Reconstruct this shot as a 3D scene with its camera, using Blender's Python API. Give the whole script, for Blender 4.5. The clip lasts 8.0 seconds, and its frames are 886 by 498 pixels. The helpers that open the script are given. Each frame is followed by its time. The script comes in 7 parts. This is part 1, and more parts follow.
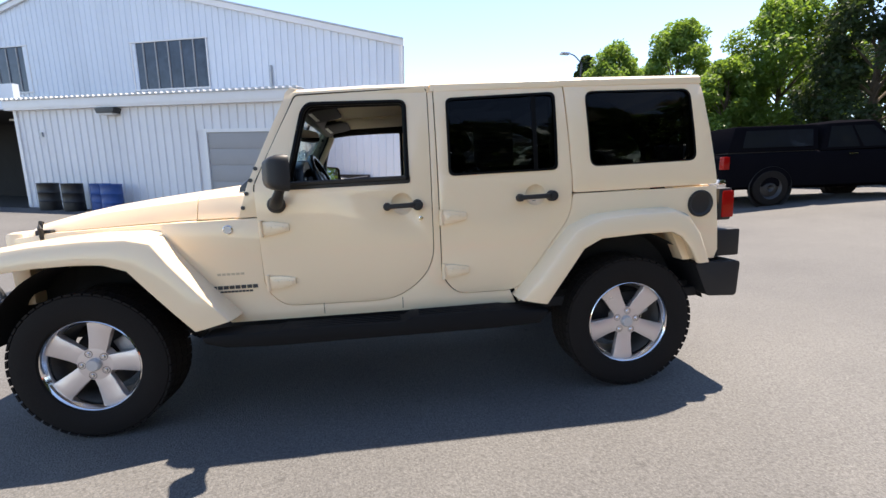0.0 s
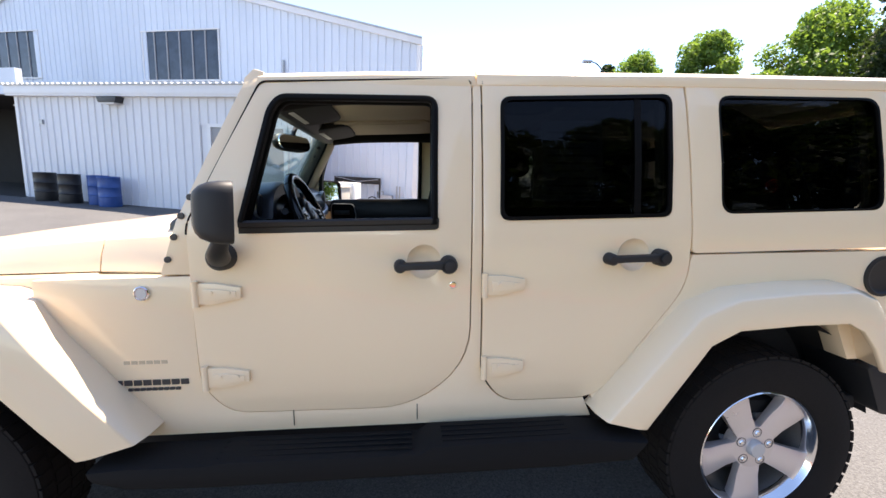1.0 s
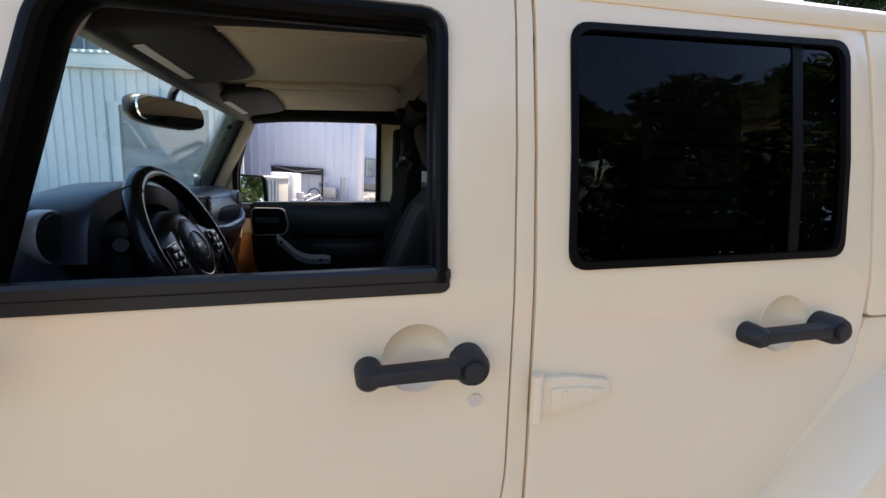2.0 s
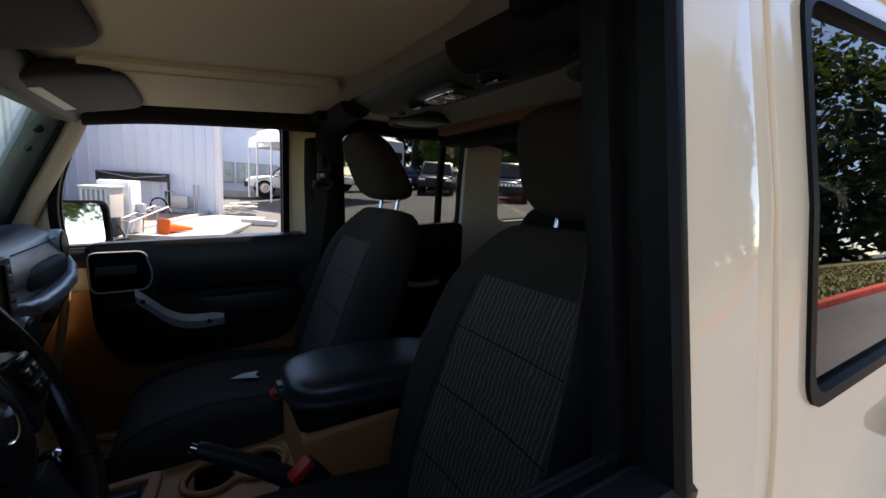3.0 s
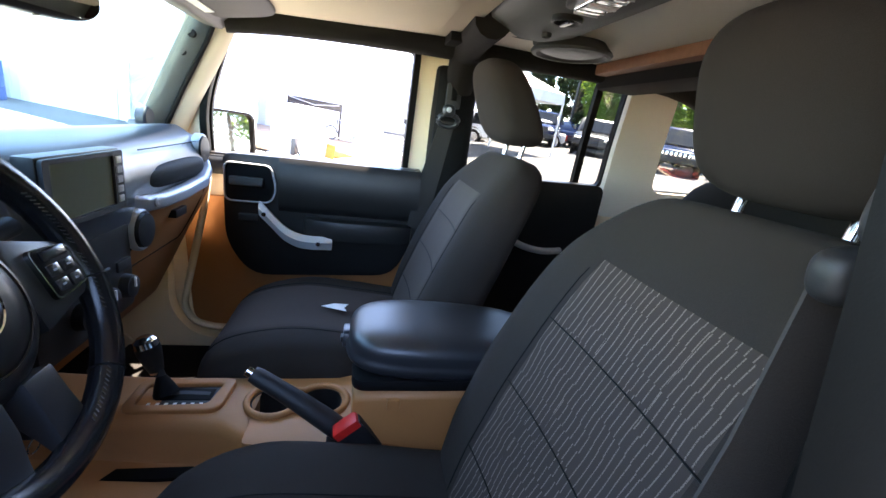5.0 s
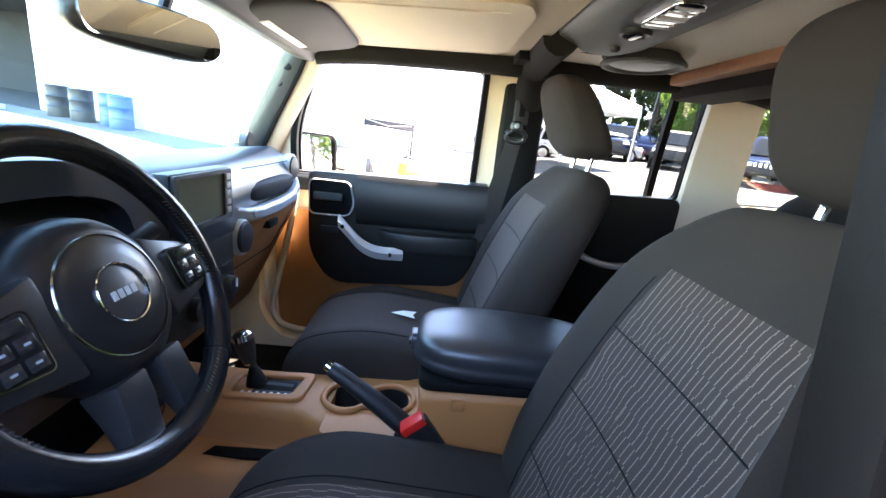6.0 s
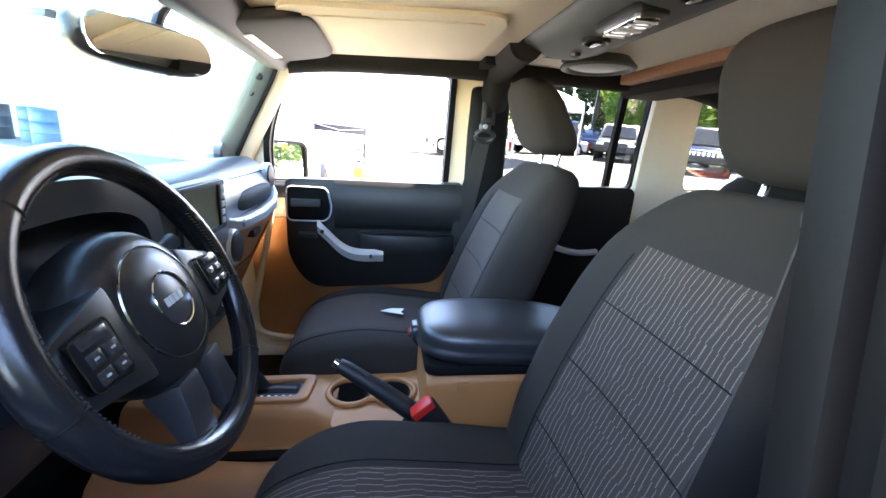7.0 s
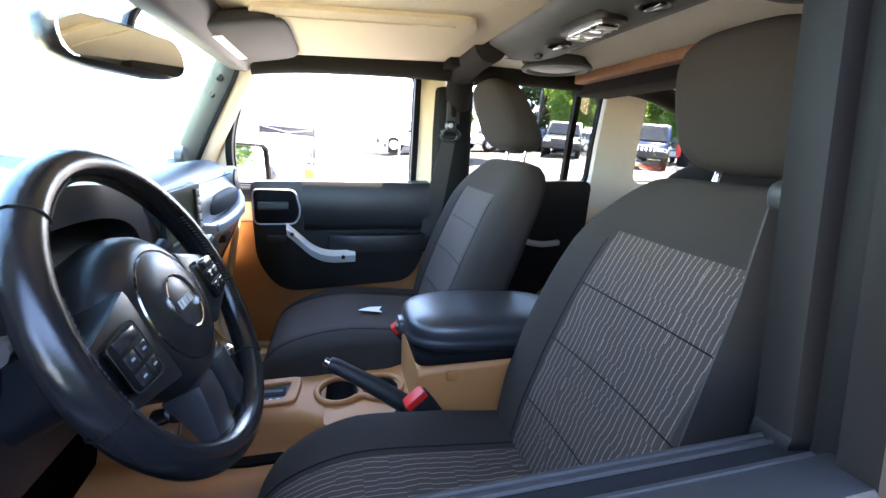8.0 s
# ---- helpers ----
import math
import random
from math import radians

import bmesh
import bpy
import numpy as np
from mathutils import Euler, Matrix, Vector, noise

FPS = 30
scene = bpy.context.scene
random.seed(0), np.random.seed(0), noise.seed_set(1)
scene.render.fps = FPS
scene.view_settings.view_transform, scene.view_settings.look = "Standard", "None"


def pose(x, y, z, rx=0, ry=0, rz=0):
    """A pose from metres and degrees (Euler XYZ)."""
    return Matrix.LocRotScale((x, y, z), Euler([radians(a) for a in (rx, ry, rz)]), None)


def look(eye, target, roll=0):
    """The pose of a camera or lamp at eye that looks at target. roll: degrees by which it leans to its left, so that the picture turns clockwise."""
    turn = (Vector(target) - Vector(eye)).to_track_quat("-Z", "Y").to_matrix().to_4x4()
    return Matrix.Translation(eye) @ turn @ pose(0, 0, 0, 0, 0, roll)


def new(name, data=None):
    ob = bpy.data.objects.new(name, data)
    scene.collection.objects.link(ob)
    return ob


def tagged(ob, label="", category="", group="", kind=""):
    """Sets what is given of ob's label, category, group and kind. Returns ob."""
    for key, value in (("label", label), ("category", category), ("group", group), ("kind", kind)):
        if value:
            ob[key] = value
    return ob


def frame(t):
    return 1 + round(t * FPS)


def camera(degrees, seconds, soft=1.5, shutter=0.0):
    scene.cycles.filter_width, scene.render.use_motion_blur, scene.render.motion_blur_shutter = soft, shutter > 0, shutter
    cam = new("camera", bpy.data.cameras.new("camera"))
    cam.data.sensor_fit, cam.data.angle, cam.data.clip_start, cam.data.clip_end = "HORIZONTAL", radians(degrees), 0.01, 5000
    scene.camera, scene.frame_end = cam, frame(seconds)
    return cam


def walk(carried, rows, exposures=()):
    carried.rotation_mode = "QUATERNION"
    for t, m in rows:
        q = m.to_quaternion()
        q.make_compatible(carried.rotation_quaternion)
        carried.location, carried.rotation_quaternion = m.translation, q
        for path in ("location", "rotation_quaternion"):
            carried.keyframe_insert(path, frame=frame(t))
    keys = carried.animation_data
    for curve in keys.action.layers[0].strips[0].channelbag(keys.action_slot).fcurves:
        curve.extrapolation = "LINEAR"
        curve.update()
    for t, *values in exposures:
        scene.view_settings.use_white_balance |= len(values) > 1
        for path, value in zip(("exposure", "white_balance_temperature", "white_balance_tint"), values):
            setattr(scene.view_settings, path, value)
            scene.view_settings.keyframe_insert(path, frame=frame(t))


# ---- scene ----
cam = camera(93.4, 8.0)
PATH = [
    (0, (1.544, -3.031, 1.37), (1.781, -1.08, 1.002), 0.3),
    (0.5, (1.542, -2.572, 1.456), (1.669, -0.601, 1.143), 0.1),
    (1, (1.515, -2.147, 1.488), (1.718, -0.189, 1.135), 2.9),
    (1.2, (1.509, -1.99, 1.502), (1.824, -0.05, 1.13), 3.2),
    (2.3, (1.425, -1.214, 1.497), (1.982, 0.672, 1.13), 4.1),
    (2.4, (1.371, -1.164, 1.516), (2.06, 0.684, 1.182), 2.4),
    (2.5, (1.339, -1.111, 1.521), (2.139, 0.688, 1.169), 4.0),
    (3, (1.335, -0.904, 1.545), (2.35, 0.789, 1.224), 3.8),
    (3.5, (1.382, -0.805, 1.534), (2.398, 0.864, 1.111), 4.7),
    (4, (1.436, -0.754, 1.539), (2.363, 0.961, 1.094), 6.3),
    (4.5, (1.465, -0.74, 1.533), (2.137, 1.067, 1.004), 9.5),
    (5, (1.479, -0.756, 1.523), (1.905, 1.1, 0.912), 10.3),
    (6.3, (1.477, -0.814, 1.519), (1.555, 1.099, 0.94), 8.1),
    (6.5, (1.454, -0.826, 1.515), (1.587, 1.082, 0.929), 7.5),
    (7, (1.396, -0.86, 1.518), (1.695, 1.038, 0.96), 6.2),
    (7.5, (1.354, -0.879, 1.517), (1.773, 1.001, 0.979), 5.4),
    (8, (1.328, -0.885, 1.511), (1.837, 0.972, 0.972), 5.2),
]
# ---- the lie of the land: the car stands on a gentle slope, the site is level ----
UP = Vector((0.042, -0.038, 1.0)).normalized()
PIVOT = Vector((1.5, 0.0, 0.0))
CAR = Matrix.Translation(PIVOT) @ UP.rotation_difference(Vector((0, 0, 1))).to_matrix().to_4x4() @ Matrix.Translation(-PIVOT)
EXPOSURES = [(t, e, 7600.0, 14.0 if t < 1 else 17.0) for t, e in ((0.0, 1.62), (1.2, 1.95), (2.3, 1.88), (3.2, 1.85), (3.6, 2.6), (4.0, 3.45), (4.5, 4.3), (5.0, 5.0), (6.3, 5.55), (8.0, 5.65))]
walk(cam, [(t, look(eye, target, roll)) for t, eye, target, roll in PATH], EXPOSURES)

# ---- world and sun ----
SUN = CAR.to_3x3() @ Vector((0.31, 0.25, 1.0)).normalized()
world = bpy.data.worlds.new("sky")
scene.world = world
world.use_nodes = True
wn = world.node_tree.nodes
sky = wn.new("ShaderNodeTexSky")
sky.sky_type, sky.sun_disc = "NISHITA", False
sky.sun_elevation = math.asin(SUN.z)
sky.sun_rotation = math.atan2(SUN.x, SUN.y)
sky.altitude, sky.air_density, sky.dust_density, sky.ozone_density = 900.0, 0.9, 0.0, 3.0
wn["Background"].inputs["Strength"].default_value = 0.13
world.node_tree.links.new(sky.outputs[0], wn["Background"].inputs["Color"])
sun = new("sun", bpy.data.lights.new("sun", "SUN"))
sun.data.energy, sun.data.angle, sun.data.color = 4.4, radians(0.55), (1.0, 0.96, 0.9)
sun.matrix_world = look(SUN * 60, (0, 0, 0))


# ---- materials ----
def shader(name):
    m = bpy.data.materials.new(name)
    m.use_nodes = True
    return m, m.node_tree.nodes, m.node_tree.links, m.node_tree.nodes["Principled BSDF"]


def node(ns, kind, **values):
    n = ns.new(kind)
    for k, v in values.items():
        n.inputs[k.replace("_", " ")].default_value = v
    return n


def surface(name, colour, rough=0.5, metal=0.0, grain=40.0, vary=0.12, bump=0.1, coat=0.0, patch=2.0, rough_vary=0.12, random_piece=0.0, spec=0.5, depth=0.002):
    """A surface with colour and gloss that vary at two scales, and a fine relief."""
    m, ns, ln, p = shader(name)
    co = ns.new("ShaderNodeTexCoord")
    fine = node(ns, "ShaderNodeTexNoise", Scale=grain, Detail=5.0, Roughness=0.65)
    big = node(ns, "ShaderNodeTexNoise", Scale=patch, Detail=3.0)
    for n in (fine, big):
        ln.new(co.outputs["Object"], n.inputs["Vector"])
    mix = ns.new("ShaderNodeMath")
    mix.operation = "ADD"
    ln.new(fine.outputs["Fac"], mix.inputs[0])
    ln.new(big.outputs["Fac"], mix.inputs[1])
    val = ns.new("ShaderNodeMapRange")
    val.inputs["From Min"].default_value, val.inputs["From Max"].default_value = 0.6, 1.4
    val.inputs["To Min"].default_value, val.inputs["To Max"].default_value = 1 - vary, 1 + vary
    ln.new(mix.outputs[0], val.inputs["Value"])
    hsv = node(ns, "ShaderNodeHueSaturation", Color=(*colour, 1))
    if random_piece:
        info = ns.new("ShaderNodeObjectInfo")
        rnd = ns.new("ShaderNodeMapRange")
        rnd.inputs["To Min"].default_value, rnd.inputs["To Max"].default_value = 1 - random_piece, 1 + random_piece
        ln.new(info.outputs["Random"], rnd.inputs["Value"])
        mul = ns.new("ShaderNodeMath")
        mul.operation = "MULTIPLY"
        ln.new(val.outputs[0], mul.inputs[0])
        ln.new(rnd.outputs[0], mul.inputs[1])
        ln.new(mul.outputs[0], hsv.inputs["Value"])
    else:
        ln.new(val.outputs[0], hsv.inputs["Value"])
    ln.new(hsv.outputs[0], p.inputs["Base Color"])
    rr = ns.new("ShaderNodeMapRange")
    rr.inputs["To Min"].default_value, rr.inputs["To Max"].default_value = max(0.02, rough - rough_vary), min(1, rough + rough_vary)
    ln.new(big.outputs["Fac"], rr.inputs["Value"])
    ln.new(rr.outputs[0], p.inputs["Roughness"])
    p.inputs["Metallic"].default_value = metal
    p.inputs["Coat Weight"].default_value = coat
    p.inputs["Coat Roughness"].default_value = 0.04
    p.inputs["Specular IOR Level"].default_value = spec
    if bump:
        b = node(ns, "ShaderNodeBump", Strength=bump, Distance=depth)
        ln.new(fine.outputs["Fac"], b.inputs["Height"])
        ln.new(b.outputs[0], p.inputs["Normal"])
    return m


def glazing(name, tint, ior=1.5):
    """Thin glass: it lets light through, tinted, and mirrors by Fresnel."""
    m, ns, ln, p = shader(name)
    out = ns["Material Output"]
    ns.remove(p)
    clear = node(ns, "ShaderNodeBsdfTransparent", Color=(*tint, 1))
    gloss = node(ns, "ShaderNodeBsdfGlossy", Color=(1, 1, 1, 1), Roughness=0.01)
    lw = node(ns, "ShaderNodeLayerWeight", Blend=0.5)
    power = ns.new("ShaderNodeMath")
    power.operation = "POWER"
    power.inputs[1].default_value = 5.0
    ln.new(lw.outputs["Facing"], power.inputs[0])
    f = ns.new("ShaderNodeMapRange")
    f.inputs["To Min"].default_value, f.inputs["To Max"].default_value = ((ior - 1) / (ior + 1)) ** 2, 1.0
    ln.new(power.outputs[0], f.inputs["Value"])
    mix = ns.new("ShaderNodeMixShader")
    ln.new(f.outputs[0], mix.inputs[0])
    ln.new(clear.outputs[0], mix.inputs[1])
    ln.new(gloss.outputs[0], mix.inputs[2])
    ln.new(mix.outputs[0], out.inputs["Surface"])
    return m


PAINT = surface("car_paint", (0.90, 0.705, 0.475), 0.38, 0.0, 900, 0.02, 0.0, coat=0.8, patch=1.2, rough_vary=0.05)
PAINT_IN = surface("inner_paint", (0.74, 0.62, 0.44), 0.5, grain=300, vary=0.03, bump=0.03, patch=3)
PLASTIC = surface("black_plastic", (0.011, 0.011, 0.012), 0.55, grain=600, vary=0.2, bump=0.25, depth=0.0006)
TRIM = surface("interior_black", (0.013, 0.012, 0.0118), 0.40, spec=0.38, grain=700, vary=0.15, bump=0.3, depth=0.0005)
# black dash plastic with some blue sky sheen put into its base colour
DASH = surface("dash_black_sky_tint", (0.024, 0.029, 0.039), 0.33, spec=0.6, grain=800, vary=0.12, bump=0.3, depth=0.0005)
VINYL = surface("armrest_vinyl", (0.019, 0.019, 0.021), 0.40, spec=0.7, grain=500, vary=0.15, bump=0.25, depth=0.0006)
LEATHER = surface("wheel_leather", (0.010, 0.010, 0.011), 0.20, spec=0.4, grain=450, vary=0.2, bump=0.3, depth=0.0007)
RUBBER = surface("seal_rubber", (0.004, 0.0037, 0.0037), 0.7, grain=200, vary=0.25, bump=0.1, spec=0.14)
BELT = surface("belt_webbing", (0.030, 0.026, 0.024), 0.8, grain=700, vary=0.25, bump=0.4, spec=0.25, depth=0.0008)
SEAL = surface("glass_run_rubber", (0.0038, 0.0035, 0.0034), 0.45, grain=300, vary=0.2, bump=0.1, spec=0.10)
STEP = surface("step_plastic", (0.006, 0.006, 0.0065), 0.75, grain=400, vary=0.3, bump=0.4, spec=0.2, depth=0.001)
PAPER = surface("window_sheet_paper", (0.55, 0.57, 0.56), 0.7, grain=60, vary=0.06, bump=0.0)
BAR_GREY = surface("grab_bar_grey", (0.34, 0.355, 0.39), 0.30, grain=500, vary=0.06, bump=0.1, spec=0.7)
DARK_CHROME = surface("dark_chrome", (0.22, 0.22, 0.225), 0.16, 1.0, 300, 0.04, 0.0, rough_vary=0.04)
TYRE = surface("tyre_rubber", (0.013, 0.011, 0.010), 0.85, grain=120, vary=0.3, bump=0.3, patch=6, spec=0.2)
ALLOY = surface("alloy", (0.68, 0.61, 0.58), 0.32, 0.5, 500, 0.05, 0.03, patch=8)
CHROME = surface("chrome", (0.75, 0.75, 0.76), 0.12, 1.0, 300, 0.03, 0.0, rough_vary=0.04)
SILVER = surface("silver_plastic", (0.52, 0.52, 0.53), 0.34, 0.3, 500, 0.05, 0.05)
TAN = surface("tan_plastic", (0.40, 0.160, 0.050), 0.55, grain=500, vary=0.08, bump=0.2, depth=0.0006)
FABRIC = surface("seat_fabric", (0.0265, 0.0200, 0.0168), 0.95, grain=900, vary=0.3, bump=0.5, spec=0.2, depth=0.0008)
BUTTON = surface("glossy_button", (0.016, 0.016, 0.018), 0.22, grain=300, vary=0.15, bump=0.05, spec=0.6)
PADDING = surface("bar_padding", (0.012, 0.010, 0.010), 0.95, grain=500, vary=0.3, bump=0.5, spec=0.2, depth=0.001)
HUB = surface("wheel_plastic", (0.011, 0.011, 0.012), 0.36, grain=800, vary=0.15, bump=0.25, spec=0.4, depth=0.0005)
LINING2 = surface("quarter_lining_grey", (0.70, 0.64, 0.55), 0.7, grain=250, vary=0.05, bump=0.12)
STRIP = surface("brown_seal_strip", (0.26, 0.11, 0.055), 0.6, grain=60, vary=0.25, bump=0.2)
CLOTH_PLAIN = surface("plain_centre_cloth", (0.060, 0.046, 0.040), 0.95, grain=700, vary=0.3, bump=0.5, spec=0.2, depth=0.0008)
LINER = surface("roof_liner", (0.54, 0.45, 0.335), 0.8, grain=250, vary=0.06, bump=0.15)
GREY = surface("grey_trim", (0.048, 0.049, 0.046), 0.6, grain=500, vary=0.08, bump=0.15, depth=0.0005)
PILLAR = surface("pillar_trim", (0.125, 0.138, 0.128), 0.55, grain=500, vary=0.06, bump=0.15, depth=0.0005)
VISOR = surface("visor_vinyl", (0.014, 0.0125, 0.012), 0.7, grain=500, vary=0.1, bump=0.2, depth=0.0006)
CARPET = surface("carpet", (0.012, 0.011, 0.010), 1.0, grain=300, vary=0.4, bump=0.8, spec=0.1)
RED = surface("red_plastic", (0.65, 0.02, 0.015), 0.35, grain=200, vary=0.05, bump=0.0)
WHITE = surface("white_paint", (0.78, 0.78, 0.77), 0.5, grain=150, vary=0.05, bump=0.05)
# radio screen: the greenish reflection of the outside is mixed into its base colour
SCREEN = surface("screen_reflection_tint", (0.15, 0.16, 0.115), 0.12, grain=100, vary=0.05, bump=0.0, rough_vary=0.03)
UNDER = surface("underbody", (0.012, 0.011, 0.011), 0.8, grain=60, vary=0.4, bump=0.4)
TINT = glazing("tinted_glass", (0.50, 0.51, 0.50), ior=1.36)
# same tinted glass for the driver's side, darkened to carry the cabin's gloom
DARKENED_TINT = glazing("tinted_glass_darkened", (0.20, 0.21, 0.215), ior=1.24)
CLEAR = glazing("clear_glass", (0.84, 0.965, 0.945), ior=1.4)
MIRROR = surface("mirror_glass", (0.85, 0.86, 0.86), 0.02, 1.0, 50, 0.01, 0.0, rough_vary=0.01)
LAMP_RED = surface("tail_lens", (0.32, 0.006, 0.005), 0.2, grain=150, vary=0.1, bump=0.05, spec=0.3)
BADGE = surface("badge_grey", (0.03, 0.028, 0.03), 0.4, grain=200, vary=0.1, bump=0.0)
GHOST = surface("faded_decal", (0.55, 0.43, 0.29), 0.5, grain=200, vary=0.1, bump=0.0)
SIDING = surface("main_siding", (0.655, 0.715, 0.80), 0.5, grain=25, vary=0.06, bump=0.05, patch=0.5, random_piece=0.03)
SIDING2 = surface("annex_siding", (0.70, 0.71, 0.74), 0.5, grain=25, vary=0.05, bump=0.05, patch=0.6, random_piece=0.03)
# office glass: a pale greenish reflection is given as the pane's own colour
PALE_REFLECTION = surface("office_pane_reflection", (0.30, 0.36, 0.36), 0.18, grain=3, vary=0.35, bump=0.0, patch=1.5, rough_vary=0.08)
TRIMW = surface("white_trim", (0.74, 0.74, 0.75), 0.45, grain=30, vary=0.05, bump=0.03)
DOORGREY = surface("door_grey", (0.30, 0.30, 0.31), 0.55, grain=30, vary=0.05, bump=0.05)
PANE = surface("dusty_pane", (0.035, 0.05, 0.075), 0.15, grain=3, vary=0.5, bump=0.0, patch=1.0, rough_vary=0.1)
# near-black colour puts the bay's shade straight onto its surfaces
SHADE_BLACK = surface("painted_shade_inside", (0.011, 0.0105, 0.011), 0.9, grain=5, vary=0.3, bump=0.1)
CONCRETE = surface("concrete", (0.42, 0.40, 0.37), 0.9, grain=30, vary=0.15, bump=0.3)
WALKWAY = surface("grey_walkway", (0.27, 0.25, 0.225), 0.9, grain=20, vary=0.15, bump=0.3, random_piece=0.06)
PAVER = surface("tan_paving", (0.33, 0.225, 0.15), 0.9, grain=20, vary=0.2, bump=0.3, random_piece=0.08)
STEEL = surface("black_steel", (0.02, 0.02, 0.022), 0.45, grain=80, vary=0.3, bump=0.1)
# rim barrel darker than the alloy, so its colour holds the spoke pockets' shade
BARREL = surface("barrel_shade_grey", (0.10, 0.095, 0.09), 0.5, 0.3, 100, 0.2, 0.05)
GALV = surface("galvanised", (0.42, 0.43, 0.45), 0.45, 0.5, 30, 0.15, 0.1)
BEIGE = surface("cabinet_beige", (0.55, 0.52, 0.45), 0.5, grain=50, vary=0.08, bump=0.05)
DRUMBLUE = surface("blue_drum", (0.015, 0.07, 0.25), 0.45, grain=30, vary=0.2, bump=0.1)
DRUMBLACK = surface("black_drum", (0.015, 0.014, 0.014), 0.5, grain=30, vary=0.3, bump=0.1)
ORANGE = surface("cone_orange", (0.85, 0.12, 0.01), 0.5, grain=60, vary=0.1, bump=0.05)
OFFICE = surface("office_wall", (0.50, 0.57, 0.68), 0.7, grain=20, vary=0.06, bump=0.1)
CANVAS = surface("tent_canvas", (0.80, 0.80, 0.80), 0.7, grain=60, vary=0.04, bump=0.1)
TRUCK_BLACK = surface("black_car_paint", (0.006, 0.006, 0.008), 0.30, grain=300, vary=0.1, bump=0.0, coat=0.0, spec=0.0, rough_vary=0.05)
NAVY = surface("navy_car_paint", (0.010, 0.018, 0.055), 0.12, grain=300, vary=0.1, bump=0.0, coat=0.0, spec=0.3, rough_vary=0.055)
GREYCAR = surface("grey_car_paint", (0.035, 0.038, 0.042), 0.28, 0.2, 300, 0.1, 0.0, coat=0.2)
WHITECAR = surface("white_car_paint", (0.75, 0.76, 0.78), 0.3, grain=300, vary=0.03, bump=0.0, coat=1.0)
CARGLASS = surface("car_glass_dark", (0.012, 0.014, 0.017), 0.06, spec=0.22, grain=100, vary=0.1, bump=0.0, rough_vary=0.02)
BARK = surface("bark", (0.10, 0.075, 0.05), 0.9, grain=12, vary=0.3, bump=0.6, depth=0.02)
LEAF = surface("leaf_green", (0.10, 0.185, 0.035), 0.55, grain=0.9, vary=0.35, bump=0.0, patch=0.25)
LEAF3 = surface("leaf_medium", (0.055, 0.095, 0.028), 0.6, grain=0.9, vary=0.35, bump=0.0, patch=0.25)
# darker leaf copy: shade of some broadleaf crowns is in its colour; conifers share it
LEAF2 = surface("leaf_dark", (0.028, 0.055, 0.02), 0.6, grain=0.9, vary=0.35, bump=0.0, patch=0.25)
KERBRED = surface("red_kerb_paint", (0.42, 0.055, 0.04), 0.8, grain=40, vary=0.25, bump=0.3, random_piece=0.15)
GRASS = surface("dry_grass", (0.145, 0.135, 0.05), 0.9, grain=6, vary=0.4, bump=0.5, depth=0.05)
for leafy, glow in ((LEAF, (0.20, 0.31, 0.04, 1)), (LEAF2, (0.04, 0.065, 0.012, 1)), (LEAF3, (0.07, 0.11, 0.02, 1))):
    ns_, ln_ = leafy.node_tree.nodes, leafy.node_tree.links
    thin = node(ns_, "ShaderNodeBsdfTranslucent", Color=glow)
    both = ns_.new("ShaderNodeMixShader")
    both.inputs[0].default_value = 0.5
    ln_.new(ns_["Principled BSDF"].outputs[0], both.inputs[1])
    ln_.new(thin.outputs[0], both.inputs[2])
    ln_.new(both.outputs[0], ns_["Material Output"].inputs["Surface"])


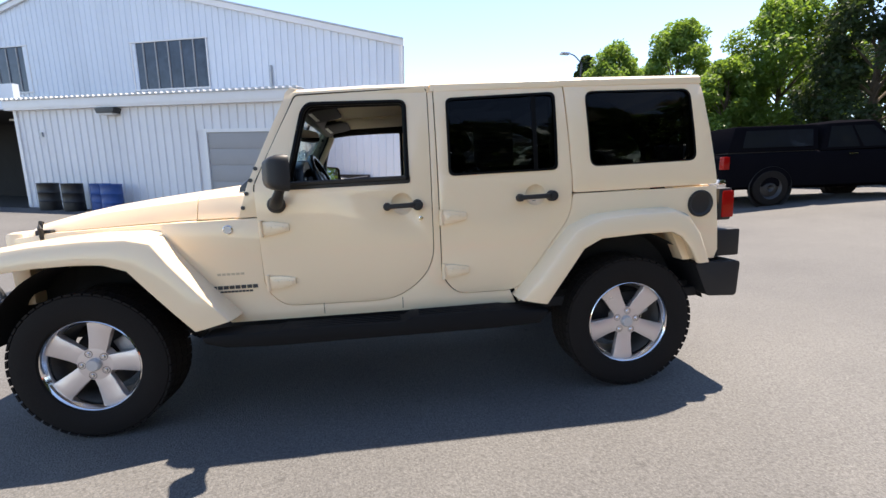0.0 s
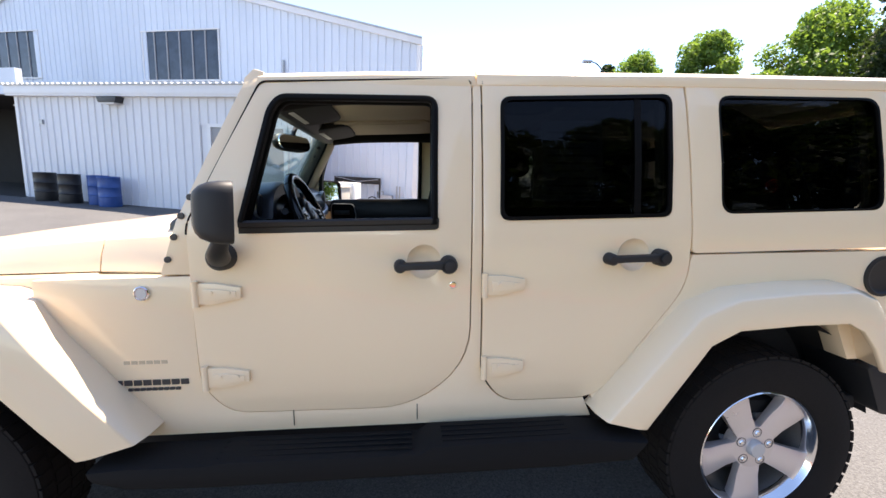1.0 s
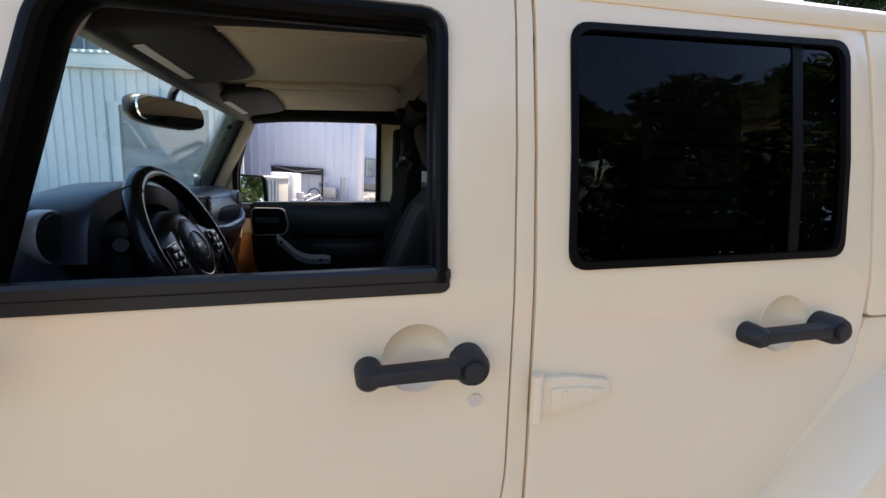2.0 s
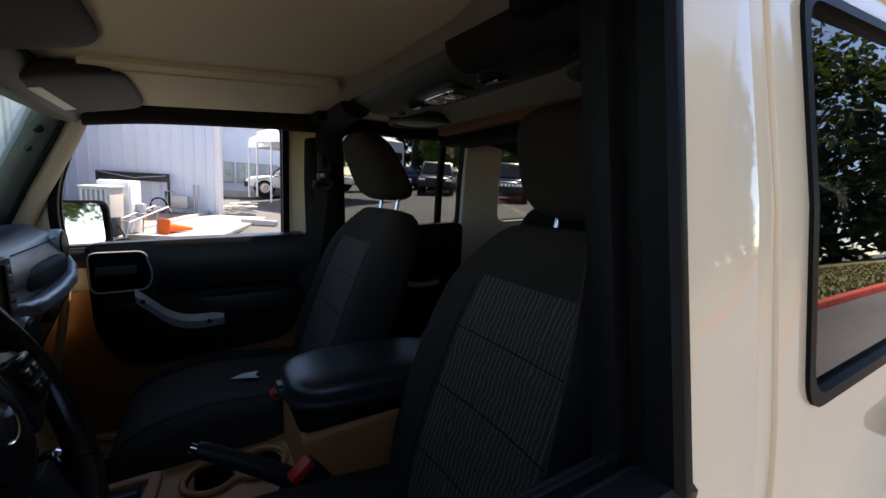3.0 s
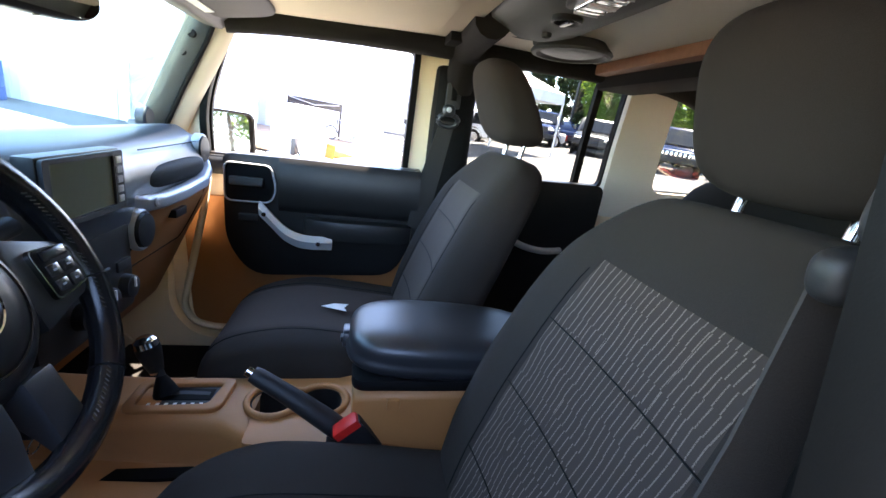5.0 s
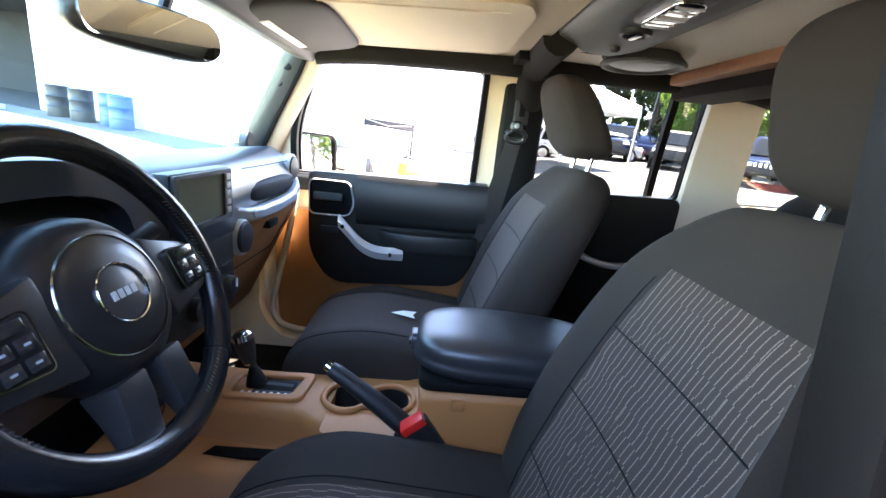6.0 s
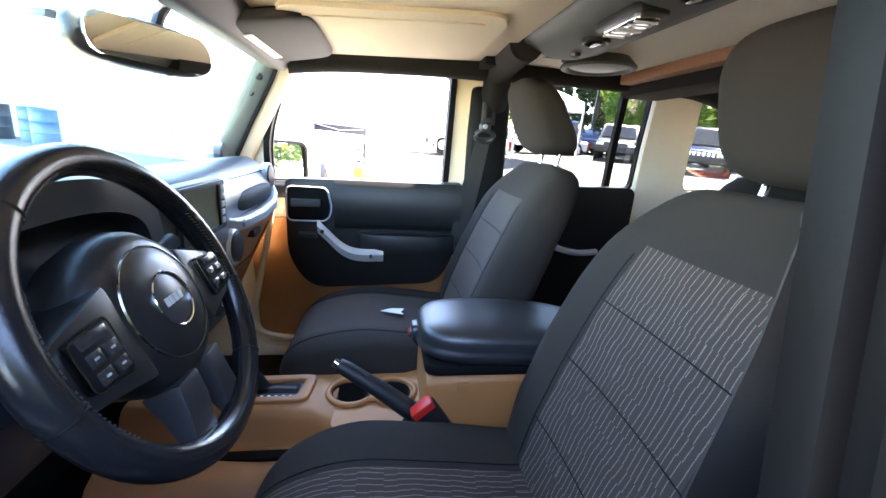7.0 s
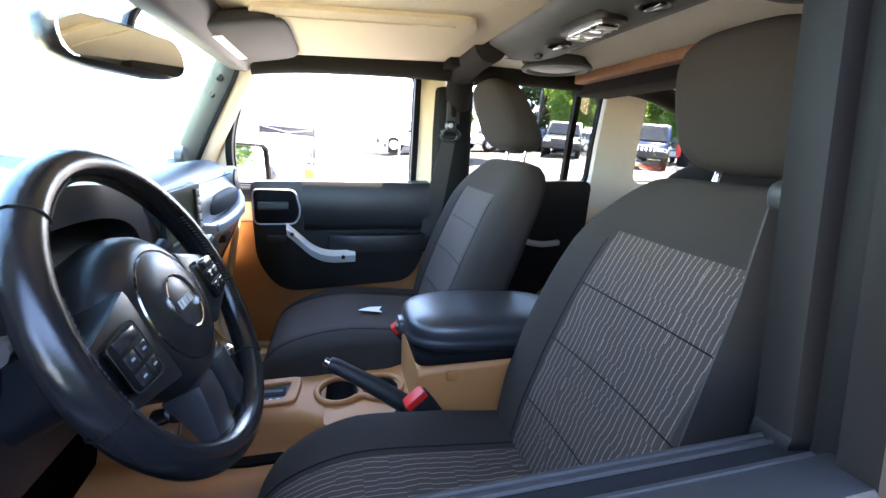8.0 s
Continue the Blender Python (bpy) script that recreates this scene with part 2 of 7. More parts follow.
def asphalt():
    m, ns, ln, p = shader("asphalt")
    co = ns.new("ShaderNodeTexCoord")
    stones = node(ns, "ShaderNodeTexVoronoi", Scale=120.0)
    grit = node(ns, "ShaderNodeTexNoise", Scale=80.0, Detail=6.0, Roughness=0.75)
    worn = node(ns, "ShaderNodeTexNoise", Scale=0.35, Detail=5.0, Roughness=0.6)
    spots = node(ns, "ShaderNodeTexNoise", Scale=7.0, Detail=2.0)
    for n in (stones, grit, worn, spots):
        ln.new(co.outputs["Object"], n.inputs["Vector"])
    ramp = ns.new("ShaderNodeValToRGB")
    ramp.color_ramp.elements[0].position, ramp.color_ramp.elements[0].color = 0.3, (0.036, 0.036, 0.036, 1)
    ramp.color_ramp.elements[1].position, ramp.color_ramp.elements[1].color = 0.75, (0.150, 0.149, 0.148, 1)
    ln.new(grit.outputs["Fac"], ramp.inputs[0])
    pale = ns.new("ShaderNodeValToRGB")
    pale.color_ramp.elements[0].position, pale.color_ramp.elements[0].color = 0.0, (2.7, 2.7, 2.65, 1)
    pale.color_ramp.elements[1].position, pale.color_ramp.elements[1].color = 0.20, (1, 1, 1, 1)
    ln.new(stones.outputs["Distance"], pale.inputs[0])
    big = ns.new("ShaderNodeValToRGB")
    big.color_ramp.elements[0].position, big.color_ramp.elements[0].color = 0.3, (0.75, 0.75, 0.77, 1)
    big.color_ramp.elements[1].position, big.color_ramp.elements[1].color = 0.7, (1.15, 1.14, 1.12, 1)
    ln.new(worn.outputs["Fac"], big.inputs[0])
    oil = ns.new("ShaderNodeValToRGB")
    oil.color_ramp.elements[0].position, oil.color_ramp.elements[0].color = 0.20, (0.40, 0.39, 0.39, 1)
    oil.color_ramp.elements[1].position, oil.color_ramp.elements[1].color = 0.26, (1, 1, 1, 1)
    ln.new(spots.outputs["Fac"], oil.inputs[0])
    prev = ramp.outputs[0]
    for other in (pale, big, oil):
        mul = ns.new("ShaderNodeMixRGB")
        mul.blend_type = "MULTIPLY"
        mul.inputs[0].default_value = 1.0
        ln.new(prev, mul.inputs[1])
        ln.new(other.outputs[0], mul.inputs[2])
        prev = mul.outputs[0]
    ln.new(prev, p.inputs["Base Color"])
    p.inputs["Roughness"].default_value = 0.85
    b = node(ns, "ShaderNodeBump", Strength=0.6, Distance=0.006)
    ln.new(stones.outputs["Distance"], b.inputs["Height"])
    ln.new(b.outputs[0], p.inputs["Normal"])
    return m


def woven(name, along, step):
    """Seat centre cloth: thin pale lines that run on with small steps."""
    m, ns, ln, p = shader(name)
    co = ns.new("ShaderNodeTexCoord")
    sep = ns.new("ShaderNodeSeparateXYZ")
    ln.new(co.outputs["Object"], sep.inputs[0])

    def m2(op, a, b=None):
        n = ns.new("ShaderNodeMath")
        n.operation = op
        for k, v in enumerate((a, b)):
            if v is None:
                continue
            if isinstance(v, (int, float)):
                n.inputs[k].default_value = v
            else:
                ln.new(v, n.inputs[k])
        return n.outputs[0]

    across, run = (sep.outputs["Y"], sep.outputs["Z"]) if along == "z" else (sep.outputs["Y"], sep.outputs["X"])
    comb = ns.new("ShaderNodeCombineXYZ")
    ln.new(m2("FLOOR", m2("MULTIPLY", run, 45.0)), comb.inputs[0])
    ln.new(m2("FLOOR", m2("MULTIPLY", across, 28.0)), comb.inputs[1])
    wn2 = ns.new("ShaderNodeTexWhiteNoise")
    wn2.noise_dimensions = "2D"
    ln.new(comb.outputs[0], wn2.inputs["Vector"])
    slow = node(ns, "ShaderNodeTexNoise", Scale=9.0, Detail=2.0)
    ln.new(co.outputs["Object"], slow.inputs["Vector"])
    wob = m2("ADD", m2("MULTIPLY", wn2.outputs["Value"], 0.42), m2("MULTIPLY", slow.outputs["Fac"], 1.3))
    ph = m2("FRACT", m2("ADD", m2("MULTIPLY", across, 1.0 / step), wob))
    line = m2("LESS_THAN", m2("ABSOLUTE", m2("SUBTRACT", ph, 0.5)), 0.075)
    weave = node(ns, "ShaderNodeTexNoise", Scale=900.0, Detail=3.0)
    ln.new(co.outputs["Object"], weave.inputs["Vector"])
    broken = m2("MULTIPLY", line, m2("GREATER_THAN", weave.outputs["Fac"], 0.40))
    ramp = ns.new("ShaderNodeMixRGB")
    ramp.inputs[1].default_value, ramp.inputs[2].default_value = (0.050, 0.036, 0.030, 1), (0.180, 0.135, 0.112, 1)
    ln.new(broken, ramp.inputs[0])
    ln.new(ramp.outputs[0], p.inputs["Base Color"])
    p.inputs["Roughness"].default_value = 0.95
    p.inputs["Specular IOR Level"].default_value = 0.2
    b = node(ns, "ShaderNodeBump", Strength=0.5, Distance=0.001)
    ln.new(weave.outputs["Fac"], b.inputs["Height"])
    ln.new(b.outputs[0], p.inputs["Normal"])
    return m


ASPHALT = asphalt()
CLOTH_BACK = woven("striped_cloth_back", "z", 0.0108)
CLOTH_SEAT = woven("striped_cloth_seat", "x", 0.0108)


# ---- mesh helpers ----
def part(name, bm, mat, parent=None, label="", bevel=0.0, smooth=38, seg=2):
    """One mesh object from a bmesh, under a thing or a part."""
    bmesh.ops.remove_doubles(bm, verts=bm.verts, dist=1e-5)
    bmesh.ops.recalc_face_normals(bm, faces=bm.faces)
    if bevel:
        es = [e for e in bm.edges if len(e.link_faces) == 2 and e.calc_face_angle(0) > radians(35)]
        if es:
            bmesh.ops.bevel(bm, geom=es, offset=bevel, segments=seg, profile=0.6, affect="EDGES", clamp_overlap=True)
    for fc in bm.faces:
        fc.smooth = True
    for e in bm.edges:
        e.smooth = not (len(e.link_faces) == 2 and e.calc_face_angle(0) > radians(smooth))
    me = bpy.data.meshes.new(name)
    bm.to_mesh(me)
    bm.free()
    me.materials.append(mat)
    ob = new(name, me)
    if parent:
        ob.parent = parent
    if label:
        tagged(ob, label)
    return ob


def thing(name, label, category, m=None, group="", kind=""):
    ob = new(name)
    ob.empty_display_size = 0.2
    if m is not None:
        ob.matrix_world = m
    return tagged(ob, label, category, group, kind)


def box(x0, x1, y0, y1, z0, z1, bm=None):
    bm = bm or bmesh.new()
    v = [bm.verts.new((x, y, z)) for x in (x0, x1) for y in (y0, y1) for z in (z0, z1)]
    for q in ((0, 1, 3, 2), (4, 6, 7, 5), (0, 4, 5, 1), (2, 3, 7, 6), (0, 2, 6, 4), (1, 5, 7, 3)):
        bm.faces.new([v[i] for i in q])
    return bm


def rounded(pts, r, n=5):
    """A closed outline with its corners rounded; r: one radius, or one for each corner."""
    out, k = [], len(pts)
    rs = r if isinstance(r, (list, tuple)) else [r] * k
    for i in range(k):
        p, a, b = Vector(pts[i]), Vector(pts[i - 1]), Vector(pts[(i + 1) % k])
        u, w = (a - p), (b - p)
        d = min(rs[i], u.length * 0.48, w.length * 0.48)
        if d < 1e-4:
            out.append(tuple(p))
            continue
        s, e = p + u.normalized() * d, p + w.normalized() * d
        for j in range(n + 1):
            t = j / n
            out.append(tuple(s * (1 - t) ** 2 + p * 2 * t * (1 - t) + e * t * t))
    return out


AX = {"x": lambda u, v, a: (a, u, v), "y": lambda u, v, a: (u, a, v), "z": lambda u, v, a: (u, v, a)}


def prism(outline, axis, a, b, bm=None):
    """An outline in the plane across an axis, drawn out from a to b."""
    bm = bm or bmesh.new()
    lo = [bm.verts.new(AX[axis](u, v, a)) for u, v in outline]
    hi = [bm.verts.new(AX[axis](u, v, b)) for u, v in outline]
    k = len(outline)
    bm.faces.new(lo)
    bm.faces.new(hi[::-1])
    for i in range(k):
        bm.faces.new((lo[i], lo[(i + 1) % k], hi[(i + 1) % k], hi[i]))
    return bm


def sheet(outlines, place, back, cuts=(), cuts_u=()):
    """A plate with openings: outlines in (u, v), the first the rim; place and back give its two faces."""
    bm = bmesh.new()
    edges = []
    for o in outlines:
        vs = [bm.verts.new((u, v, 0)) for u, v in o]
        edges += [bm.edges.new((vs[i], vs[(i + 1) % len(vs)])) for i in range(len(vs))]
    bmesh.ops.triangle_fill(bm, use_beauty=True, edges=edges)
    for axis, values in (((0, 1, 0), cuts), ((1, 0, 0), cuts_u)):
        for c in values:
            bmesh.ops.bisect_plane(bm, geom=list(bm.verts) + list(bm.edges) + list(bm.faces), plane_co=Vector(axis) * c, plane_no=axis, dist=1e-5)
    front = list(bm.faces)
    uv = {v: (v.co.x, v.co.y) for v in bm.verts}
    twin = {v: bm.verts.new(back(*uv[v])) for v in list(uv)}
    rim = [e for e in bm.edges if len(e.link_faces) == 1]
    for fc in front:
        bm.faces.new([twin[v] for v in reversed(fc.verts)])
    for e in rim:
        a, b = e.verts
        bm.faces.new((a, b, twin[b], twin[a]))
    for v, (x, z) in uv.items():
        v.co = place(x, z)
    return bm


def lathe(profile, centre, axis="y", n=48, bm=None, a0=0.0, a1=2 * math.pi):
    """A profile of (along the axis, radius) turned round the axis."""
    bm = bm or bmesh.new()
    full = abs(a1 - a0 - 2 * math.pi) < 1e-6
    steps = n if full else n + 1
    rings = []
    for i in range(steps):
        t = a0 + (a1 - a0) * i / n
        c, s = math.cos(t), math.sin(t)
        ring = []
        for h, r in profile:
            q = {"y": (r * c, h, r * s), "z": (r * c, r * s, h), "x": (h, r * c, r * s)}[axis]
            ring.append(bm.verts.new(Vector(centre) + Vector(q)))
        rings.append(ring)
    for i in range(n):
        r0, r1 = rings[i], rings[(i + 1) % steps]
        for j in range(len(profile) - 1):
            bm.faces.new((r0[j], r0[j + 1], r1[j + 1], r1[j]))
    return bm


def loft(rings, closed=True, caps=True, bm=None):
    bm = bm or bmesh.new()
    vs = [[bm.verts.new(p) for p in ring] for ring in rings]
    k = len(rings[0])
    for a, b in zip(vs, vs[1:]):
        for i in range(k if closed else k - 1):
            j = (i + 1) % k
            bm.faces.new((a[i], a[j], b[j], b[i]))
    if caps and closed:
        bm.faces.new(vs[0][::-1])
        bm.faces.new(vs[-1])
    return bm


def smooth_path(pts, n=6):
    """Points through which a smooth line runs."""
    out = []
    P = [Vector(p) for p in pts]
    for i in range(len(P) - 1):
        a, b, c, d = P[max(i - 1, 0)], P[i], P[i + 1], P[min(i + 2, len(P) - 1)]
        for j in range(n):
            t = j / n
            out.append(0.5 * (2 * b + (c - a) * t + (2 * a - 5 * b + 4 * c - d) * t * t + (3 * b - a - 3 * c + d) * t ** 3))
    return out + [P[-1]]


def tube(pts, r, n=12, bm=None, closed=False, flat=1.0, up=(0, 0, 1)):
    """A round (or flattened) bar along a line of points; r: one radius, or one for each point."""
    P = [Vector(p) for p in pts]
    rs = r if isinstance(r, (list, tuple)) else [r] * len(P)
    rings = []
    for i, p in enumerate(P):
        a = P[i - 1] if i else (P[-1] if closed else P[0])
        b = P[(i + 1) % len(P)] if (closed or i < len(P) - 1) else P[-1]
        d = (b - a).normalized()
        u = Vector(up)
        if abs(d.dot(u)) > 0.95:
            u = Vector((1, 0, 0))
        s = d.cross(u).normalized()
        w = s.cross(d).normalized()
        rings.append([p + s * math.cos(2 * math.pi * k / n) * rs[i] + w * math.sin(2 * math.pi * k / n) * rs[i] * flat for k in range(n)])
    if closed:
        rings.append(rings[0])
    return loft(rings, caps=not closed, bm=bm)


def spin(bm, m):
    bmesh.ops.transform(bm, matrix=m, verts=bm.verts)
    return bm


def cushion(size, power=4.0, n=18, dents=None):
    """A stuffed block of half sizes (a, b, c): a rounded box without hard edges."""
    bm = bmesh.new()
    bmesh.ops.create_cube(bm, size=2.0)
    bmesh.ops.subdivide_edges(bm, edges=bm.edges, cuts=n, use_grid_fill=True)
    for v in bm.verts:
        c = v.co
        s = (abs(c.x) ** power + abs(c.y) ** power + abs(c.z) ** power) ** (1 / power)
        q = Vector((c.x / s, c.y / s, c.z / s))
        if dents:
            q = dents(q)
        v.co = Vector((q.x * size[0], q.y * size[1], q.z * size[2]))
    return bm

# ---- ground ----
def ease(a, b, t):
    t = min(1, max(0, (t - a) / (b - a)))
    return t * t * (3 - 2 * t)


def ground_z(x, y):
    """Height of the lot: the plane under the car runs out into level ground, with a rise by the parked pickup."""
    near = 1 - ease(4.5, 13.0, math.hypot(x - 1.5, y))
    t = max(0.0, x - 2.2)
    rise = 1.15 * (1 - math.exp(-0.105 * t)) * min(1, t / 4) * ease(-40, -10, y)
    return near * (0.042 * (x - 1.5) - 0.038 * y) + rise * (1 - near)


def make_ground():
    bm = bmesh.new()
    n = 90
    line = [math.sinh(5.6 * i / n) / math.sinh(5.6) * 900 for i in range(-n, n + 1)]
    vs = [[bm.verts.new((x + 1.5, y, ground_z(x + 1.5, y))) for x in line] for y in line]
    for j in range(2 * n):
        for i in range(2 * n):
            bm.faces.new((vs[j][i], vs[j][i + 1], vs[j + 1][i + 1], vs[j + 1][i]))
    return tagged(part("ground", bm, ASPHALT, smooth=180), "worn grey asphalt of the parking lot", "ground", kind="structure")


make_ground()

# ---- the metal building: a tall gable hall with a low annex in front ----
ALONG, OUT = Vector((0.9397, -0.342, 0)), Vector((-0.342, -0.9397, 0))


def wall_frame(origin):
    """Local x along the wall to its end, local y towards the lot, z up."""
    return Matrix(((ALONG.x, OUT.x, 0, origin[0]), (ALONG.y, OUT.y, 0, origin[1]), (0, 0, 1, 0), (0, 0, 0, 1)))


def ribbed_strip(x0, x1, z0, z1, top=None, ribs=3):
    """A sheet of metal siding with standing ribs between x0 and x1."""
    bm = bmesh.new()
    prof = []
    w = (x1 - x0) / ribs
    for k in range(ribs):
        a = x0 + k * w
        prof += [(a, 0.0), (a + w * 0.70, 0.0), (a + w * 0.78, 0.035), (a + w * 0.92, 0.035)]
    prof.append((x1, 0.0))
    lo = [bm.verts.new((x, y, z0)) for x, y in prof]
    hi = [bm.verts.new((x, y, top(x) if top else z1)) for x, y in prof]
    for i in range(len(prof) - 1):
        bm.faces.new((lo[i], lo[i + 1], hi[i + 1], hi[i]))
    return bm


def gable(x):
    """Height of the hall's roofline along its end wall."""
    return 9.9 - (9.9 - 6.15) * abs(x + 15.2) / 15.2


def make_hall():
    hall = thing("metal_building", "pale blue ribbed metal hall with a gable and high windows", "building", wall_frame((1.95, 14.11)))
    wins = [(-12.6, -8.65, 4.9, 6.85), (-22.8, -18.7, 5.05, 7.1)]
    core = [(-30.4, 0), (0, 0), (0, 6.1), (-15.2, 9.85), (-30.4, 6.1)]
    part("wall", loft([[(x, -0.02, z) for x, z in core], [(x - 9.7, -23.0, z) for x, z in core]]), SIDING, hall)
    x = -30.4
    while x < -0.01:
        x1 = min(x + 0.95, 0)
        hit = [w for w in wins if w[0] < x + 0.47 < w[1]]
        if hit:
            part("panel", ribbed_strip(x, x1, 0, hit[0][2]), SIDING, hall, smooth=20)
            part("panel", ribbed_strip(x, x1, hit[0][3], 0, gable), SIDING, hall, smooth=20)
        else:
            part("panel", ribbed_strip(x, x1, 0, 0, gable), SIDING, hall, smooth=20)
        x += 0.95
    for a, b, lo, hi in wins:
        win = part("window", box(a, b, -0.015, -0.005, lo, hi), PANE, hall, "dark dusty strip window with upright bars")
        k = 6
        for i in range(k + 1):
            xx = a + (b - a) * i / k
            part("bar", box(xx - 0.03, xx + 0.03, -0.005, 0.03, lo, hi), DOORGREY if 0 < i < k else TRIMW, win)
        part("sill", box(a - 0.05, b + 0.05, 0.0, 0.06, lo - 0.06, lo), TRIMW, win)
        part("lintel", box(a - 0.05, b + 0.05, 0.0, 0.05, hi, hi + 0.05), TRIMW, win)
    for s in (0, 1):
        rows = [(-15.2, 9.9), (0.15, 6.13)] if s else [(-30.55, 6.13), (-15.2, 9.9)]
        (xa, za), (xb, zb) = rows
        part("rake_trim", prism([(xa, za - 0.12), (xb, zb - 0.12), (xb, zb + 0.14), (xa, za + 0.14)], "y", 0.04, 0.12), TRIMW, hall)
        slab = [(xa, za + 0.1), (xb, zb + 0.1), (xb, zb + 0.16), (xa, za + 0.16)]
        part("roof", loft([[(x, 0.16, z) for x, z in slab], [(x - 9.8, -23.2, z) for x, z in slab]]), GALV, hall)
    part("corner_trim", box(-0.05, 0.06, -0.1, 0.06, 0, 6.05), TRIMW, hall)
    part("downpipe", tube([(0.12, 0.06, 6.0), (0.12, 0.06, 0.1)], 0.05), TRIMW, hall)
    part("vent_pipe", tube([(-5.6, 0.06, 3.7), (-5.6, 0.06, 5.6)], 0.05), GALV, hall)
    return hall


make_hall()


def make_annex():
    ann = thing("annex", "low white ribbed metal annex with a corrugated roof edge", "building", wall_frame((-1.0, 10.0)))
    part("wall", prism([(-11.05, -0.02), (0, -0.02), (-3.0, -4.6), (-11.05, -4.6)], "z", 0, 3.3), SIDING2, ann)
    part("side_wall", box(-30, -11.05, -4.6, -4.4, 0, 4.2), SHADE_BLACK, ann)
    x = -11.05
    while x < -0.01:
        x1 = min(x + 0.92, 0)
        door = -3.4 < x + 0.46 < -0.75
        part("panel", ribbed_strip(x, x1, 2.55 if door else 0.0, 3.4), SIDING2, ann, smooth=20)
        x += 0.92
    part("fascia", box(-11.3, 0.1, 0.03, 0.22, 3.38, 3.66), TRIMW, ann, bevel=0.01)
    part("soffit", box(-11.3, 0.1, -0.1, 0.2, 3.33, 3.38), TRIMW, ann)
    for k in range(52):
        a = -11.35 + k * 0.22
        part("roof_rib", prism([(a, 3.66), (a + 0.15, 3.66), (a + 0.12, 3.715), (a + 0.03, 3.715)], "y", max(-4.5, (a + 0.1) / 0.65), 0.28), GALV, ann)
    part("roof", prism([(-11.35, 0.26), (0.12, 0.26), (0.1, 0.0), (-2.9, -4.5), (-11.35, -4.5)], "z", 3.64, 3.67), GALV, ann)
    garage = part("garage_door", box(-3.3, -0.86, -0.015, 0.005, 0, 2.5), DOORGREY, ann, "plain grey sectional door")
    for k in range(5):
        part("door_section", box(-3.28, -0.88, 0.0, 0.022, 0.02 + k * 0.5, 0.5 + k * 0.5), DOORGREY, garage, bevel=0.01)
    part("door_trim", box(-3.42, -3.3, 0.0, 0.06, 0, 2.6), TRIMW, ann)
    part("door_trim", box(-0.86, -0.74, 0.0, 0.06, 0, 2.6), TRIMW, ann)
    part("door_trim", box(-3.3, -0.86, 0.0, 0.055, 2.5, 2.6), TRIMW, ann)
    part("corner_trim", box(-11.12, -10.98, -0.1, 0.06, 0, 3.38), TRIMW, ann)
    part("socket_box", box(-10.05, -9.93, 0.03, 0.09, 2.45, 2.6), GALV, ann)
    return ann


make_annex()


def make_bay():
    """The open workshop bay beside the annex, its shade painted in as near-black."""
    bay = thing("workshop_bay", "open workshop bay, its shade painted near-black, with a pale door header", "bay", wall_frame((-1.0, 10.0)))
    part("floor", box(-30, -11.06, -9, 0.2, 0.0, 0.02), SHADE_BLACK, bay)
    part("back_wall", box(-30, -11.06, -9.1, -9, 0, 5), SHADE_BLACK, bay)
    part("roof", box(-30, -11.06, -9, -0.4, 3.5, 3.6), SHADE_BLACK, bay)
    part("header", box(-30, -11.36, -0.4, -0.2, 3.45, 4.3), SIDING, bay)
    part("light_strip", box(-14.5, -11.6, -2.1, -1.9, 3.3, 3.36), WHITE, bay)
    part("shelf", box(-14.6, -12.0, -3.0, -2.4, 0.02, 1.6), STEEL, bay, bevel=0.02)
    part("tool_chest", box(-12.0, -11.3, -1.8, -1.2, 0.02, 1.1), DRUMBLACK, bay, bevel=0.02)
    return bay


make_bay()

WF = wall_frame((-1.0, 10.0))
lampm = thing("wall_lamp", "dark wall-pack floodlight on the annex siding", "lamp", WF)
part("housing", prism(rounded([(-7.25, 3.30), (-6.45, 3.30), (-6.52, 3.13), (-7.18, 3.13)], 0.03), "y", 0.03, 0.3), STEEL, lampm, bevel=0.01)
part("lens", box(-7.12, -6.58, 0.06, 0.28, 3.09, 3.13), WHITE, lampm, bevel=0.01)


def drum(x, y, mat, label):
    d = thing("drum", label, "drum", WF @ pose(x, y, 0), group="drums by the annex")
    prof = [(0.0, 0.0), (0.0, 0.285), (0.03, 0.295), (0.28, 0.285), (0.30, 0.30), (0.32, 0.285), (0.57, 0.285), (0.59, 0.30), (0.61, 0.285), (0.86, 0.285), (0.88, 0.297), (0.90, 0.285), (0.88, 0.27), (0.87, 0.0)]
    part("body", lathe(prof, (0, 0, 0), "z", 32), mat, d)
    part("bung", lathe([(0.87, 0.03), (0.89, 0.03), (0.89, 0.0)], (0.15, 0.1, 0), "z", 12), STEEL, d)


drum(-9.35, 0.55, DRUMBLACK, "scuffed black oil drum standing by the annex wall")
drum(-8.2, 0.62, DRUMBLACK, "black open drum standing beside a blue one")
drum(-7.3, 0.4, DRUMBLUE, "dark blue drum behind another blue drum")
drum(-6.55, 0.65, DRUMBLUE, "bright blue plastic drum by the annex wall")
kerb = thing("kerb", "low dark concrete kerb by the workshop bay", "kerb", WF, kind="structure")
part("block", box(-14.5, -10.6, 1.2, 1.5, 0, 0.14), CONCRETE, kerb, bevel=0.02)
part("block", box(-10.9, -10.6, 1.5, 3.4, 0, 0.14), CONCRETE, kerb, bevel=0.02)


